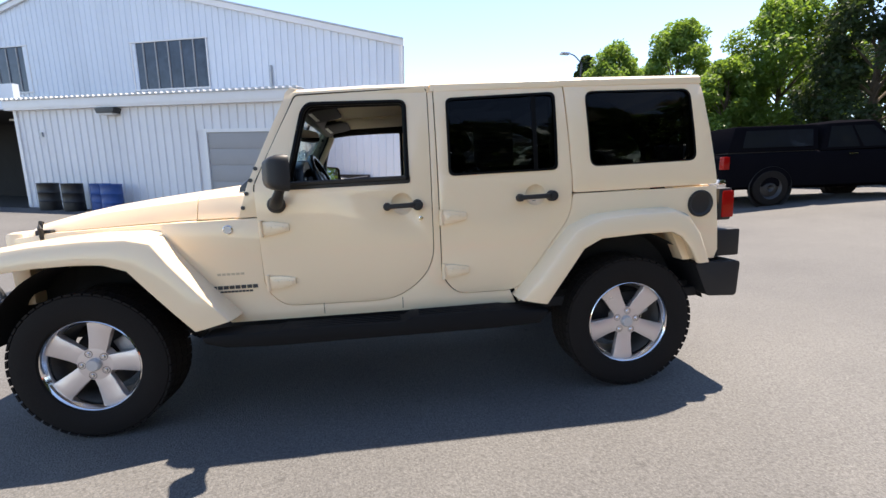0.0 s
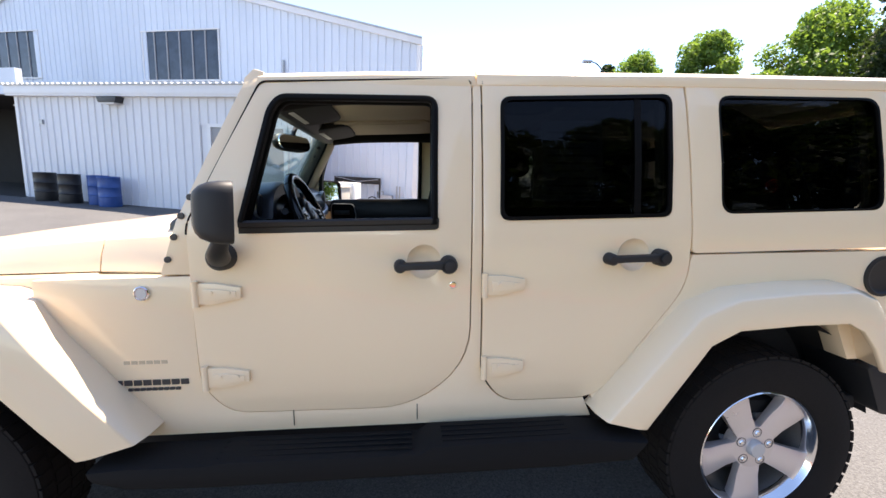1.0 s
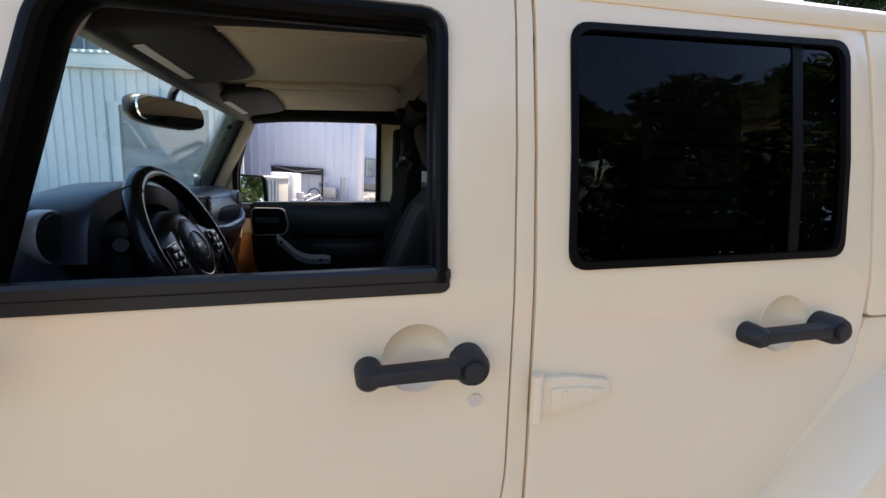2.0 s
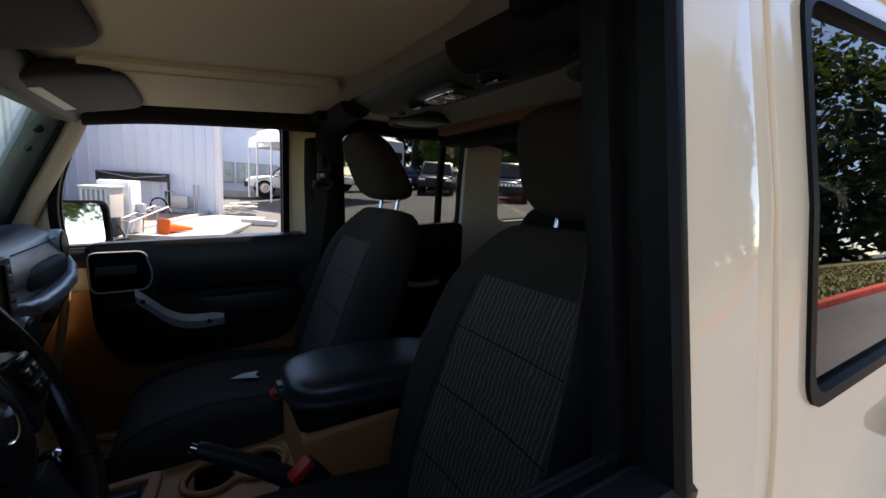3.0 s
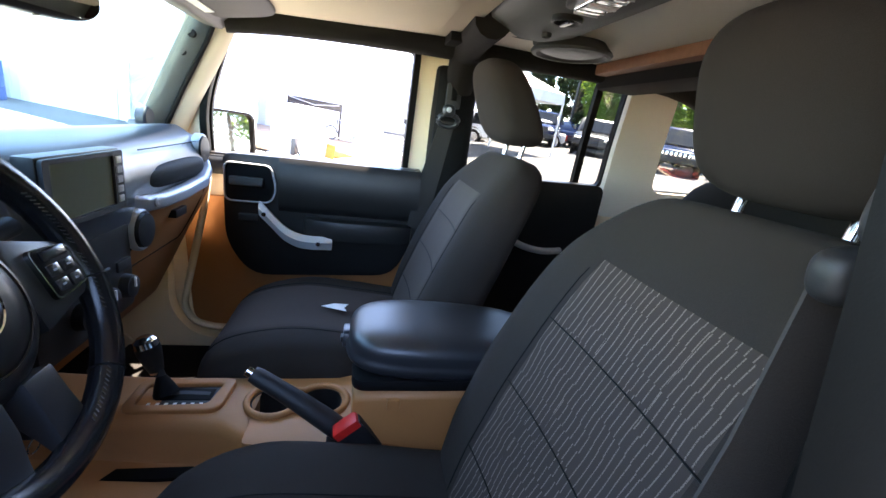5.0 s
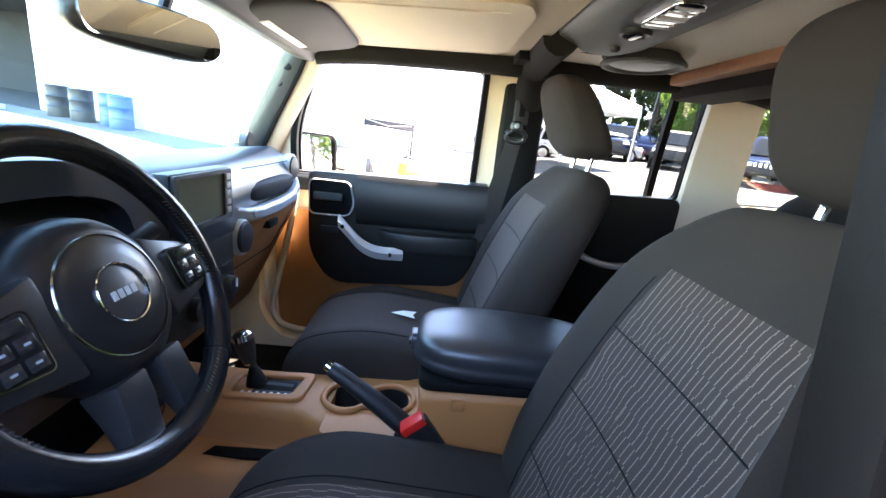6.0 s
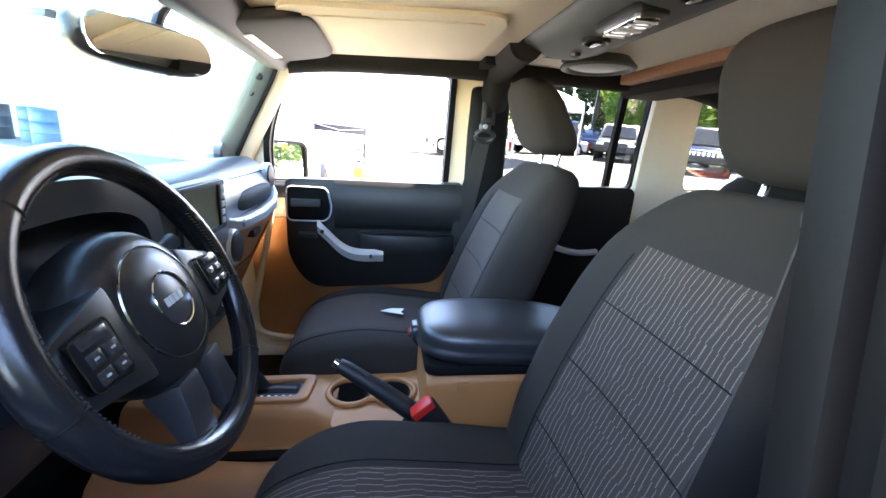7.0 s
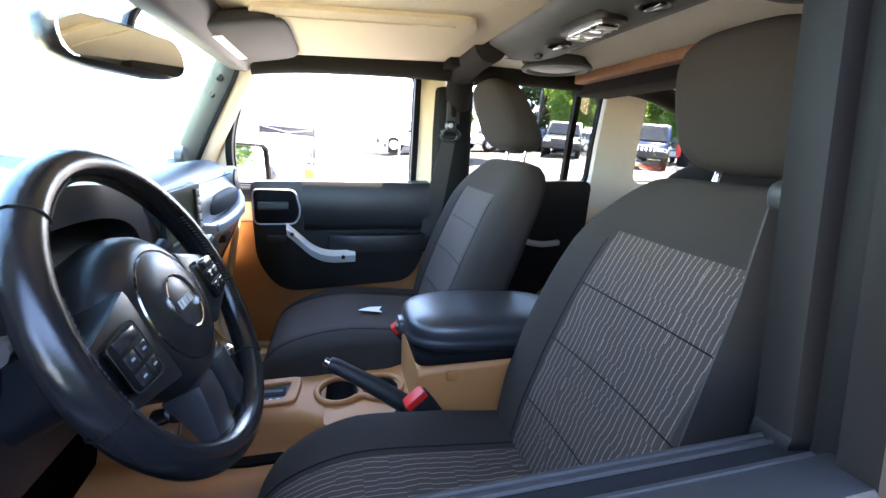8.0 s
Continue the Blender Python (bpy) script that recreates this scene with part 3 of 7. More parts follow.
# ---- the yard seen through the cabin ----
def make_condenser():
    c = thing("air_conditioner", "beige outdoor condenser unit with upright louvres", "air conditioner", pose(-0.30, 9.22, 0) @ Matrix.Rotation(radians(-20), 4, "Z") @ pose(0, 0, 0, 0, 0, 180))
    part("base", box(-0.29, 0.29, -0.50, 0.06, 0, 0.06), CONCRETE, c, bevel=0.01)
    part("body", box(-0.25, 0.25, -0.46, 0.0, 0.06, 0.99), BEIGE, c, bevel=0.015)
    part("lid", box(-0.27, 0.27, -0.48, 0.03, 0.99, 1.03), BEIGE, c, bevel=0.012)
    for k in range(6):
        a = -0.245 + k * 0.082
        part("louvre", prism([(a, 0.0), (a + 0.05, 0.0), (a + 0.035, 0.04), (a + 0.015, 0.04)], "z", 0.10, 0.96), GALV, c)
    part("valve_box", box(-0.34, -0.25, -0.16, 0.0, 0.08, 0.44), STEEL, c, bevel=0.01)
    part("pipe", tube([(-0.30, -0.05, 0.42), (-0.36, -0.02, 0.30), (-0.42, -0.05, 0.12), (-0.38, -0.2, 0.02)], 0.02, 8), STEEL, c)
    m = thing("electrical_cabinet", "white utility cabinets beside the condenser", "cabinet", pose(-0.06, 9.80, 0) @ Matrix.Rotation(radians(-20), 4, "Z") @ pose(0, 0, 0, 0, 0, 180))
    part("body", box(-0.27, 0.30, -0.42, 0.06, 0.05, 1.12), WHITE, m, bevel=0.015)
    part("door", box(-0.285, -0.27, -0.38, 0.02, 0.12, 1.05), WHITE, m, bevel=0.004)
    part("foot", box(-0.25, 0.28, -0.40, 0.04, 0, 0.05), STEEL, m)
    part("meter_box", box(-0.42, -0.285, -0.30, -0.14, 0.35, 0.66), GALV, m, bevel=0.01)


make_condenser()


def make_rack():
    r = thing("steel_rack", "black tubular steel rack standing by the wall", "rack", wall_frame((1.95, 14.11)) @ pose(-2.5, 0.25, 0))
    for z in (1.0, 1.17):
        part("rail", tube([(-0.7, 0, z), (1.2, 0, z)], 0.035), STEEL, r)
    for x in (-0.7, 1.2):
        part("post", tube([(x, 0, 0), (x, 0, 1.2)], 0.035), STEEL, r)
    part("brace", tube([(-0.65, 0.05, 1.18), (0.3, 0.05, 1.04), (1.15, 0.05, 1.15)], 0.015), GALV, r)
    part("board", box(-0.68, 1.18, -0.03, -0.01, 1.02, 1.15), STEEL, r)


make_rack()


def make_gas_meter():
    HF = wall_frame((1.95, 14.11))
    g = thing("gas_meter", "grey pipes and meter at the foot of the wall", "meter", HF @ pose(-0.95, 0.35, 0) @ Matrix.Scale(0.78, 4))
    part("riser", tube([(-0.5, 0, 0), (-0.5, 0, 0.9), (-0.2, 0, 0.9), (-0.2, 0, 0.6)], 0.04), GALV, g)
    part("riser", tube([(0.5, 0, 0), (0.5, 0, 1.2), (0.65, 0, 1.2), (0.65, 0, 0.1)], 0.04), GALV, g)
    part("meter", box(-0.3, 0.3, -0.15, 0.15, 0.25, 0.75), GALV, g, bevel=0.05)
    hose = thing("hose_reel", "black hose coiled beside the meter", "hose", HF @ pose(-1.55, 0.35, 0.26) @ Matrix.Scale(0.62, 4))
    part("coil", tube([(0.36 * math.cos(a), 0, 0.36 * math.sin(a)) for a in np.linspace(0, 6.283, 25)[:-1]], 0.035, closed=True), RUBBER, hose)
    part("stand", box(-0.3, 0.3, -0.06, 0.06, -0.42, -0.36), STEEL, hose)


make_gas_meter()

cart = thing("metal_cart", "bare tubular steel cart frame lying beside the condenser", "cart", pose(0.36, 9.62, 0.0, 0, 0, 52))
for y_ in (-.16, .16):
    part("side_tube", tube([(-.55, y_, .05), (-.45, y_, .34), (.55, y_, .60), (.62, y_, .50)], .017, 8), GALV, cart)
    part("leg", tube([(.2, y_, .0), (.25, y_, .52)], .015, 8), GALV, cart)
for k in range(5):
    part("rung", tube([(-.40 + k * .22, -.16, .355 + k * .057), (-.40 + k * .22, .16, .355 + k * .057)], .013, 8), GALV, cart)
cone = thing("traffic_cone", "orange traffic cone lying on its side", "cone", pose(0.72, 9.65, 0.19) @ pose(0, 0, 0, 0, 97, 40))
part("base", box(-0.18, 0.18, -0.18, 0.18, 0, 0.03), ORANGE, cone, bevel=0.01)
part("cone_body", lathe([(0.03, 0.13), (0.7, 0.03), (0.7, 0.0)], (0, 0, 0), "z", 24), ORANGE, cone)

apron = thing("paved_apron", "tan concrete apron with a pale kerb along the wall", "pavement", wall_frame((1.95, 14.11)), kind="structure")
for k in range(5):
    part("slab", box(-5.4 + k * 1.0, -4.41 + k * 1.0, 0.04, 4.6, -0.05, 0.045), PAVER, apron, bevel=0.006)
for k in range(4):
    part("slab", box(-0.38, 1.5, 0.3 + k * 1.15, 1.44 + k * 1.15, -0.05, 0.05), WALKWAY, apron, bevel=0.006)
part("edge_kerb", box(-0.40, -0.22, 0.04, 4.7, -0.05, 0.12), CONCRETE, apron, bevel=0.015)
stop = thing("wheel_stop", "pale concrete wheel stop on the ground", "kerb", pose(2.85, 11.65, 0.02, 0, 0, -35))
part("block", prism(rounded([(-.09, 0), (.09, 0), (.06, .13), (-.06, .13)], .02), "x", -0.5, 0.5), CONCRETE, stop, bevel=0.01)
pile = thing("timber_pile", "loose pile of pale cut boards by the wall", "timber", pose(2.55, 14.35, 0.0, 0, 0, 25))
rng = random.Random(8)
for k in range(14):
    lay = k // 4
    part("board", spin(box(-.42, .42, -.06, .06, 0, .05), pose(rng.uniform(-.12, .12), -.3 + (k % 4) * .17 + rng.uniform(-.03, .03), lay * .115 + .02, rng.uniform(-3, 3), rng.uniform(-4, 4), rng.uniform(-30, 30))), BEIGE if k % 3 else CONCRETE, pile, bevel=0.006)


def make_office():
    o = thing("office_building", "blue-grey office wing with pale framed windows", "building", wall_frame((7.3, 21.7)))
    part("wall", box(-9, -0.4, -8, 0, 0, 3.6), OFFICE, o)
    part("fascia", box(-9.2, -0.2, -8.2, 0.3, 3.6, 4.1), TRIMW, o)
    part("plinth", box(-9, -0.4, 0, 0.05, 0, 0.35), CONCRETE, o)
    for k in range(7):
        a = -7.5 + k * 1.06
        w = part("window", box(a, a + 0.82, 0.0, 0.02, 0.80, 1.74), PALE_REFLECTION, o, "office window with a pale reflection painted into its pane")
        part("frame", sheet([[(a - .05, .75), (a + .87, .75), (a + .87, 1.79), (a - .05, 1.79)], [(a, .80), (a + .82, .80), (a + .82, 1.74), (a, 1.74)]], lambda u, v: (u, 0.05, v), lambda u, v: (u, 0.0, v)), DOORGREY, w)
        part("mullion", box(a + .395, a + .425, .02, .045, .80, 1.74), TRIMW, w)


make_office()


def make_tent(x, y, turn, s):
    t = thing("canopy_tent", "white peaked canopy tent on slim poles", "tent", pose(x, y, ground_z(x, y), 0, 0, turn))
    for a in (-s, s):
        for b in (-s, s):
            part("pole", tube([(a, b, 0), (a, b, 2.3)], 0.04, 8), WHITE, t)
    bm = bmesh.new()
    rim = [bm.verts.new((a, b, 2.6)) for a, b in ((-s, -s), (s, -s), (s, s), (-s, s))]
    low = [bm.verts.new((a * 1.02, b * 1.02, 2.2)) for a, b in ((-s, -s), (s, -s), (s, s), (-s, s))]
    top = bm.verts.new((0, 0, 3.6))
    for i in range(4):
        bm.faces.new((rim[i], rim[(i + 1) % 4], top))
        bm.faces.new((low[i], low[(i + 1) % 4], rim[(i + 1) % 4], rim[i]))
    part("canopy", bm, CANVAS, t)


make_tent(5.2, 19.0, 10, 1.5)
make_tent(6.24, 16.8, 20, 2.1)


# ---- parked vehicles ----
def vehicle(name, label, category, m, paint, length, height, kind="suv", group="", belt=0.58, width=1.9, wheel=0.37, face=False, canopy=False, rims=None):
    """A parked car along local x (front at +x): shell, glasshouse, wheels, lamps."""
    c = thing(name, label, category, m, group=group)
    L, W, H = length, width / 2, height
    zb = H * belt
    shapes = {
        "suv": [(-L / 2 + .05, zb), (-L / 2 + .18, H - .06), (-L * .30, H), (L * .08, H - .02), (L * .22, zb + .02)],
        "pickup": [(-L * .10, zb), (-L * .07, H - .05), (-L * .02, H), (L * .13, H - .02), (L * .245, zb + .02)],
        "sedan": [(-L * .38, zb), (-L * .22, H - .04), (-L * .12, H), (L * .06, H - .02), (L * .22, zb + .02)],
    }[kind]
    hood = zb - .02 if kind != "sedan" else zb - .06
    ax = (-L * .30, L * .31)
    low = 0.30 * H / 1.75 + .06
    prof = [(-L / 2, low + .05), (-L / 2 + .02, zb - .1), (-L / 2 + .06, zb), (L * .22, zb), (L * .30, hood), (L / 2 - .1, hood - .09), (L / 2, hood - .22), (L / 2, low + .08), (L / 2 - .15, low)]

    def section(x, k, top, lo):
        half = [(.80, lo), (.97, lo + .07), (1.0, lo + .24), (1.0, (lo + top) * .5 + .06), (.985, top - .10), (.95, top - .03), (.86, top), (.40, top + .018)]
        return [(x, W * k * y, z) for y, z in half] + [(x, -W * k * y, z) for y, z in half[::-1]]

    rows = [(-.500, .86, zb - .14, low + .12), (-.490, .94, zb - .05, low + .05), (-.465, .985, zb, low), (-.30, 1.0, zb, low), (.05, 1.0, zb, low), (.22, .995, zb, low), (.30, .985, hood, low), (.40, .95, hood - .05, low), (.46, .90, hood - .11, low + .02), (.490, .84, hood - .20, low + .06), (.500, .76, hood - .30, low + .14)]
    part("body", loft([section(L * a, *r) for a, *r in rows]), paint, c, smooth=45)
    inn = 0.12
    bm = loft([[(shapes[0][0], s * (W - .04), shapes[0][1] - .02) for s in (1, -1)] + [(shapes[-1][0], s * (W - .04), shapes[-1][1] - .02) for s in (-1, 1)],
               [(shapes[1][0], s * (W - inn), shapes[1][1]) for s in (1, -1)] + [(shapes[3][0], s * (W - inn), shapes[3][1]) for s in (-1, 1)],
               [(shapes[2][0], s * (W - inn - .1), shapes[2][1] + .02) for s in (1, -1)] + [(shapes[3][0] - .1, s * (W - inn - .1), shapes[3][1] + .03) for s in (-1, 1)]])
    part("cabin", bm, paint, c, bevel=0.04)
    x0, x1, x3, x4 = shapes[0][0], shapes[1][0], shapes[3][0], shapes[4][0]
    splits = 3 if kind == "suv" else 2
    for s in (1, -1):
        for k in range(splits):
            a, b = k / splits + .03, (k + 1) / splits - .02
            lo0, lo1 = x0 + .1 + (x4 - x0 - .25) * a, x0 + .1 + (x4 - x0 - .25) * b
            hi0, hi1 = x1 + .04 + (x3 - x1 - .1) * a, x1 + .04 + (x3 - x1 - .1) * b
            zl, zh = zb + .05, H - .12
            yl, yh = W - .045 - (inn - .04) * .1 + .012, W - inn + .012 + .012
            bm = loft([[(lo0, s * (yl - .02), zl), (lo1, s * (yl - .02), zl), (hi1, s * (yh - .02), zh), (hi0, s * (yh - .02), zh)], [(lo0, s * yl, zl), (lo1, s * yl, zl), (hi1, s * yh, zh), (hi0, s * yh, zh)]])
            part("side_window", bm, CARGLASS, c)
            part("door_handle", box(lo1 - .28, lo1 - .08, s * (W - .01), s * (W + .02), zb - .12, zb - .09), CHROME, c)
        part("headlight", box(L / 2 - .14, L / 2 + .01, s * (W - .42), s * (W - .08), hood - .34, hood - .2), CHROME, c, bevel=0.02)
        part("tail_light", box(-L / 2 - .015, -L / 2 + .12, s * (W - .2), s * (W - .02), zb - .38, zb - .08), LAMP_RED, c, bevel=0.02)
        part("door_mirror", box(x4 - .25, x4 - .1, s * (W + .01), s * (W + .2), zb + .05, zb + .22), paint, c, bevel=0.04)
        for cx in ax:
            part("wheel_arch", lathe([(s * (W - .10), 0.0), (s * (W - .10), wheel + .05), (s * (W + .004), wheel + .085), (s * (W - .02), wheel + .10)], (cx, 0, wheel), "y", 28), UNDER, c)
            t = part("tyre", lathe([(-.12, wheel * .62), (-.12, wheel * .94), (-.09, wheel), (.09, wheel), (.12, wheel * .94), (.12, wheel * .62)], (cx, s * (W - .105), wheel), "y", 28), TYRE, c)
            part("rim", lathe([(s * .02, 0.0), (s * .10, wheel * .2), (s * .06, wheel * .5), (s * .115, wheel * .64)], (cx, s * (W - .105), wheel), "y", 20), rims or ALLOY, t)
    ws = [(x4 + .04, zb + .05), (x3 + .08, H - .1)]
    bm = loft([[(ws[0][0], -(W - .16), ws[0][1]), (ws[0][0], W - .16, ws[0][1]), (ws[1][0], W - .24, ws[1][1]), (ws[1][0], -(W - .24), ws[1][1])],
               [(ws[0][0] + .03, -(W - .16), ws[0][1] + .02), (ws[0][0] + .03, W - .16, ws[0][1] + .02), (ws[1][0] + .03, W - .24, ws[1][1] + .02), (ws[1][0] + .03, -(W - .24), ws[1][1] + .02)]])
    part("windscreen", bm, CARGLASS, c)
    part("front_bumper", box(L / 2 - .1, L / 2 + .06, -W + .05, W - .05, low + .05, low + .3), PLASTIC if kind != "sedan" else paint, c, bevel=0.04)
    part("rear_bumper", box(-L / 2 - .08, -L / 2 + .1, -W + .05, W - .05, low + .05, low + .28), CHROME if kind == "pickup" else PLASTIC, c, bevel=0.04)
    part("grille", box(L / 2 - .02, L / 2 + .012, -W + .42, W - .42, hood - .42, hood - .18), STEEL, c)
    if face:
        for k in range(7):
            yy = -W + .46 + k * (2 * W - .92) / 6.4
            part("grille_slot", box(L / 2, L / 2 + .03, yy, yy + .09, hood - .41, hood - .19), CHROME, c, bevel=0.005)
    if kind == "pickup":
        part("bed", box(-L / 2 + .12, -L * .11, -W + .1, W - .1, zb - .02, zb + .012), PLASTIC, c)
    if canopy:
        a, b = -L / 2 + .06, -L * .105
        cap = part("canopy", loft([[(a, -W + .06, zb), (b, -W + .06, zb), (b, W - .06, zb), (a, W - .06, zb)], [(a + .22, -W + .16, H - .05), (b, -W + .16, H - .05), (b, W - .16, H - .05), (a + .22, W - .16, H - .05)]]), paint, c, bevel=0.05)
        for s in (1, -1):
            part("canopy_window", loft([[(a + .35, s * (W - .075), zb + .10), (b - .15, s * (W - .075), zb + .10), (b - .15, s * (W - .13), H - .16), (a + .45, s * (W - .13), H - .16)], [(a + .35, s * (W - .055), zb + .10), (b - .15, s * (W - .055), zb + .10), (b - .15, s * (W - .115), H - .16), (a + .45, s * (W - .115), H - .16)]]), CARGLASS, cap)
    return c


def parked(x, y, heading, **kw):
    return pose(x, y, kw.get("z", ground_z(x, y)), 0, 0, heading)


vehicle("pickup_truck", "glossy black crew-cab pickup parked on the asphalt", "pickup", pose(12.27, 6.76, 0.66, 0, -2.5, -7), TRUCK_BLACK, 5.6, 1.92, "pickup", belt=0.66, width=2.0, wheel=0.42, canopy=True, rims=STEEL)
vehicle("parked_car", "dark red and navy car parked behind the pickup", "car", parked(17.5, 10.5, 15), NAVY, 4.9, 1.75, "suv", group="cars in the lot")
vehicle("parked_car", "white compact SUV parked beyond the tent", "car", parked(5.6, 21.5, 175), WHITECAR, 4.3, 1.65, "suv", group="cars in the lot")
vehicle("parked_car", "white saloon parked in the sun", "car", parked(10.6, 23.0, 200), WHITECAR, 4.6, 1.45, "sedan", group="cars in the lot", belt=0.62)
vehicle("parked_car", "dark blue saloon seen from behind", "car", parked(14.8, 25.5, 60), NAVY, 4.6, 1.5, "sedan", group="cars in the lot", belt=0.62)
vehicle("parked_car", "dark grey SUV parked nose out", "car", parked(13.3, 20.2, 238), GREYCAR, 4.8, 1.78, "suv", group="cars in the lot", belt=0.60, wheel=0.4)
vehicle("parked_pickup", "dark pickup parked beyond the tent", "pickup", parked(12.0, 24.0, 240), NAVY, 5.5, 1.9, "pickup", group="cars in the lot", belt=0.64, wheel=0.4)
vehicle("parked_car", "white hatchback parked under the trees", "car", parked(17.5, 27.5, 200), WHITECAR, 4.4, 1.5, "suv", group="cars in the lot")
vehicle("parked_car", "navy SUV with a bright slotted grille", "car", parked(14.2, 14.9, 228), NAVY, 4.8, 1.75, "suv", group="cars in the lot", face=True)
vehicle("parked_car", "white estate car in the back row", "car", parked(19.0, 19.5, 235), WHITECAR, 4.7, 1.5, "sedan", group="cars in the lot", belt=0.62)


# ---- trees ----
def leaf_cloud(bm, centre, radius, count, size, rng):
    for _ in range(count):
        d = Vector((rng.gauss(0, 1), rng.gauss(0, 1), rng.gauss(0, 1))).normalized() * radius * rng.random() ** 0.4
        p = Vector(centre) + Vector((d.x, d.y, d.z * 0.8))
        n = Vector((rng.gauss(0, 1), rng.gauss(0, 1), rng.gauss(0, 1) + 0.6)).normalized()
        u = n.orthogonal().normalized()
        w = n.cross(u)
        a = rng.random() * 6.28
        u, w = u * math.cos(a) + w * math.sin(a), w * math.cos(a) - u * math.sin(a)
        s = size * (0.6 + 0.8 * rng.random())
        vs = [bm.verts.new(q) for q in (p - u * s, p + w * s * 0.55 + n * s * 0.15, p + u * s, p - w * s * 0.55 + n * s * 0.1)]
        bm.faces.new(vs)


def tree(x, y, height, spread, seed, mat, label, clumps=50, leaves=220, leaf=0.14, conifer=False, base=0.22):
    z = ground_z(x, y) - 0.1
    rng = random.Random(seed)
    t = thing("tree", label, "tree", pose(x, y, z), group="trees behind the lot")
    bm = tube([(0, 0, 0), (0.06, 0.03, height * 0.3), (-0.05, 0.08, height * 0.62), (0.05, 0, height * 0.9)], [height * .02, height * .016, height * .009, height * .003], 9)
    crown = bmesh.new()
    for k in range(clumps):
        f = (k + rng.random()) / clumps
        h = height * (base + (1 - base) * f)
        prof = (1 - f) ** 0.8 if conifer else math.sin(math.pi * min(1, 0.16 + f * 0.82)) ** 0.7
        a = k * 2.4 + rng.random()
        r = spread * prof * (0.45 + 0.55 * rng.random())
        p = Vector((r * math.cos(a), r * math.sin(a), h))
        leaf_cloud(crown, p, spread * (0.20 + 0.14 * rng.random()) * (0.6 if conifer else 1), leaves, leaf, rng)
        if k % 2 == 0:
            s = Vector((0, 0, h * 0.72))
            tube([s, s.lerp(p, 0.5) + Vector((0, 0, 0.15)), p], [height * .006, height * .004, height * .0015], 5, bm=bm)
    part("trunk", bm, BARK, t)
    part("crown", crown, mat, t, smooth=180)
    return t


tree(17.4, 26.6, 9.0, 2.6, 14, LEAF, "bright green maple beside the lot", clumps=60, leaves=420, leaf=0.10)
tree(19.0, 35.0, 10.4, 3.2, 15, LEAF2, "dark dense conifer behind the lot", conifer=True, clumps=80, leaves=300, base=0.06)
tree(18.6, 21.6, 9.0, 2.3, 3, LEAF, "leafy green maple in full leaf", leaves=420, leaf=0.10)
tree(21.3, 17.2, 9.0, 2.9, 4, LEAF, "broad bright green maple", clumps=64, leaves=420, leaf=0.10)
tree(18.6, 17.4, 6.0, 1.9, 12, LEAF, "leafy green maple in full leaf", leaves=380, leaf=0.10)
tree(20.6, 12.2, 9.4, 2.5, 5, LEAF2, "tall broadleaf tree, its shade put into a dark leaf colour", clumps=60, leaves=380, leaf=0.10)
tree(22.0, 37.0, 11.3, 3.2, 6, LEAF2, "dark conifer behind the lot", conifer=True)
tree(27.0, 38.0, 10.5, 3.2, 7, LEAF, "leafy green tree at the edge of the lot")
tree(18.0, 41.0, 8.8, 2.6, 8, LEAF2, "dark tall conifer behind the lot", conifer=True, clumps=60)
tree(30.0, 33.0, 9.0, 3.6, 9, LEAF, "leafy green tree at the edge of the lot")
tree(34.0, 30.0, 10.0, 4.0, 10, LEAF, "leafy green tree at the edge of the lot")
tree(38.0, 26.0, 10.0, 4.0, 11, LEAF2, "broadleaf tree at the edge of the lot with shade put into its leaf colour")
tree(14.0, 45.0, 9.0, 3.0, 13, LEAF, "leafy green tree at the edge of the lot")
tree(29.0, 2.0, 10.0, 3.6, 16, LEAF3, "leafy green tree at the end of the lot")
tree(33.0, 7.5, 11.0, 4.0, 17, LEAF, "leafy green tree at the end of the lot")
# unseen trees added across the lot, behind the camera; leaves darkened so the car's windows and paint mirror dark
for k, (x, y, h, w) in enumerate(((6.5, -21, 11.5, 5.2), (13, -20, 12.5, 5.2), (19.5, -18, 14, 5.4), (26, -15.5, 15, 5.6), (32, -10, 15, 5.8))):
    tree(x, y, h, w, 21 + k, LEAF2, "added leafy tree across the lot with darkened leaf colour", clumps=90, leaves=120, leaf=0.30, base=0.04)

lawn = thing("grass_verge", "dry patchy grass verge behind a red painted kerb", "grass", kind="stuff")


def verge_edge(x):
    return -4.7 + 0.125 * (x - 1.4)


bm = bmesh.new()
rows = []
for a in range(49):
    x = -14 + a
    line = [verge_edge(x) - 0.14 - (24 + verge_edge(x)) * (b / 14) ** 1.5 for b in range(15)]
    rows.append([bm.verts.new((x, y, ground_z(x, y) + 0.115)) for y in line])
for a in range(48):
    for b in range(14):
        bm.faces.new((rows[a][b], rows[a][b + 1], rows[a + 1][b + 1], rows[a + 1][b]))
part("turf", bm, GRASS, lawn, smooth=180)
bm = bmesh.new()
rng = random.Random(31)
for _ in range(16000):
    x = rng.uniform(-6, 22)
    y = verge_edge(x) - 0.2 - 9 * rng.random() ** 1.6
    z = ground_z(x, y) + 0.11
    h = 0.03 + 0.07 * rng.random()
    a = rng.random() * 6.28
    dx, dy = 0.03 * math.cos(a), 0.03 * math.sin(a)
    bm.faces.new([bm.verts.new(q) for q in ((x - dx, y - dy, z), (x + dx, y + dy, z), (x + dy, y - dx, z + h))])
part("blades", bm, GRASS, lawn, smooth=180)
kerb = thing("kerb", "red painted concrete kerb along the grass verge", "kerb", kind="structure")
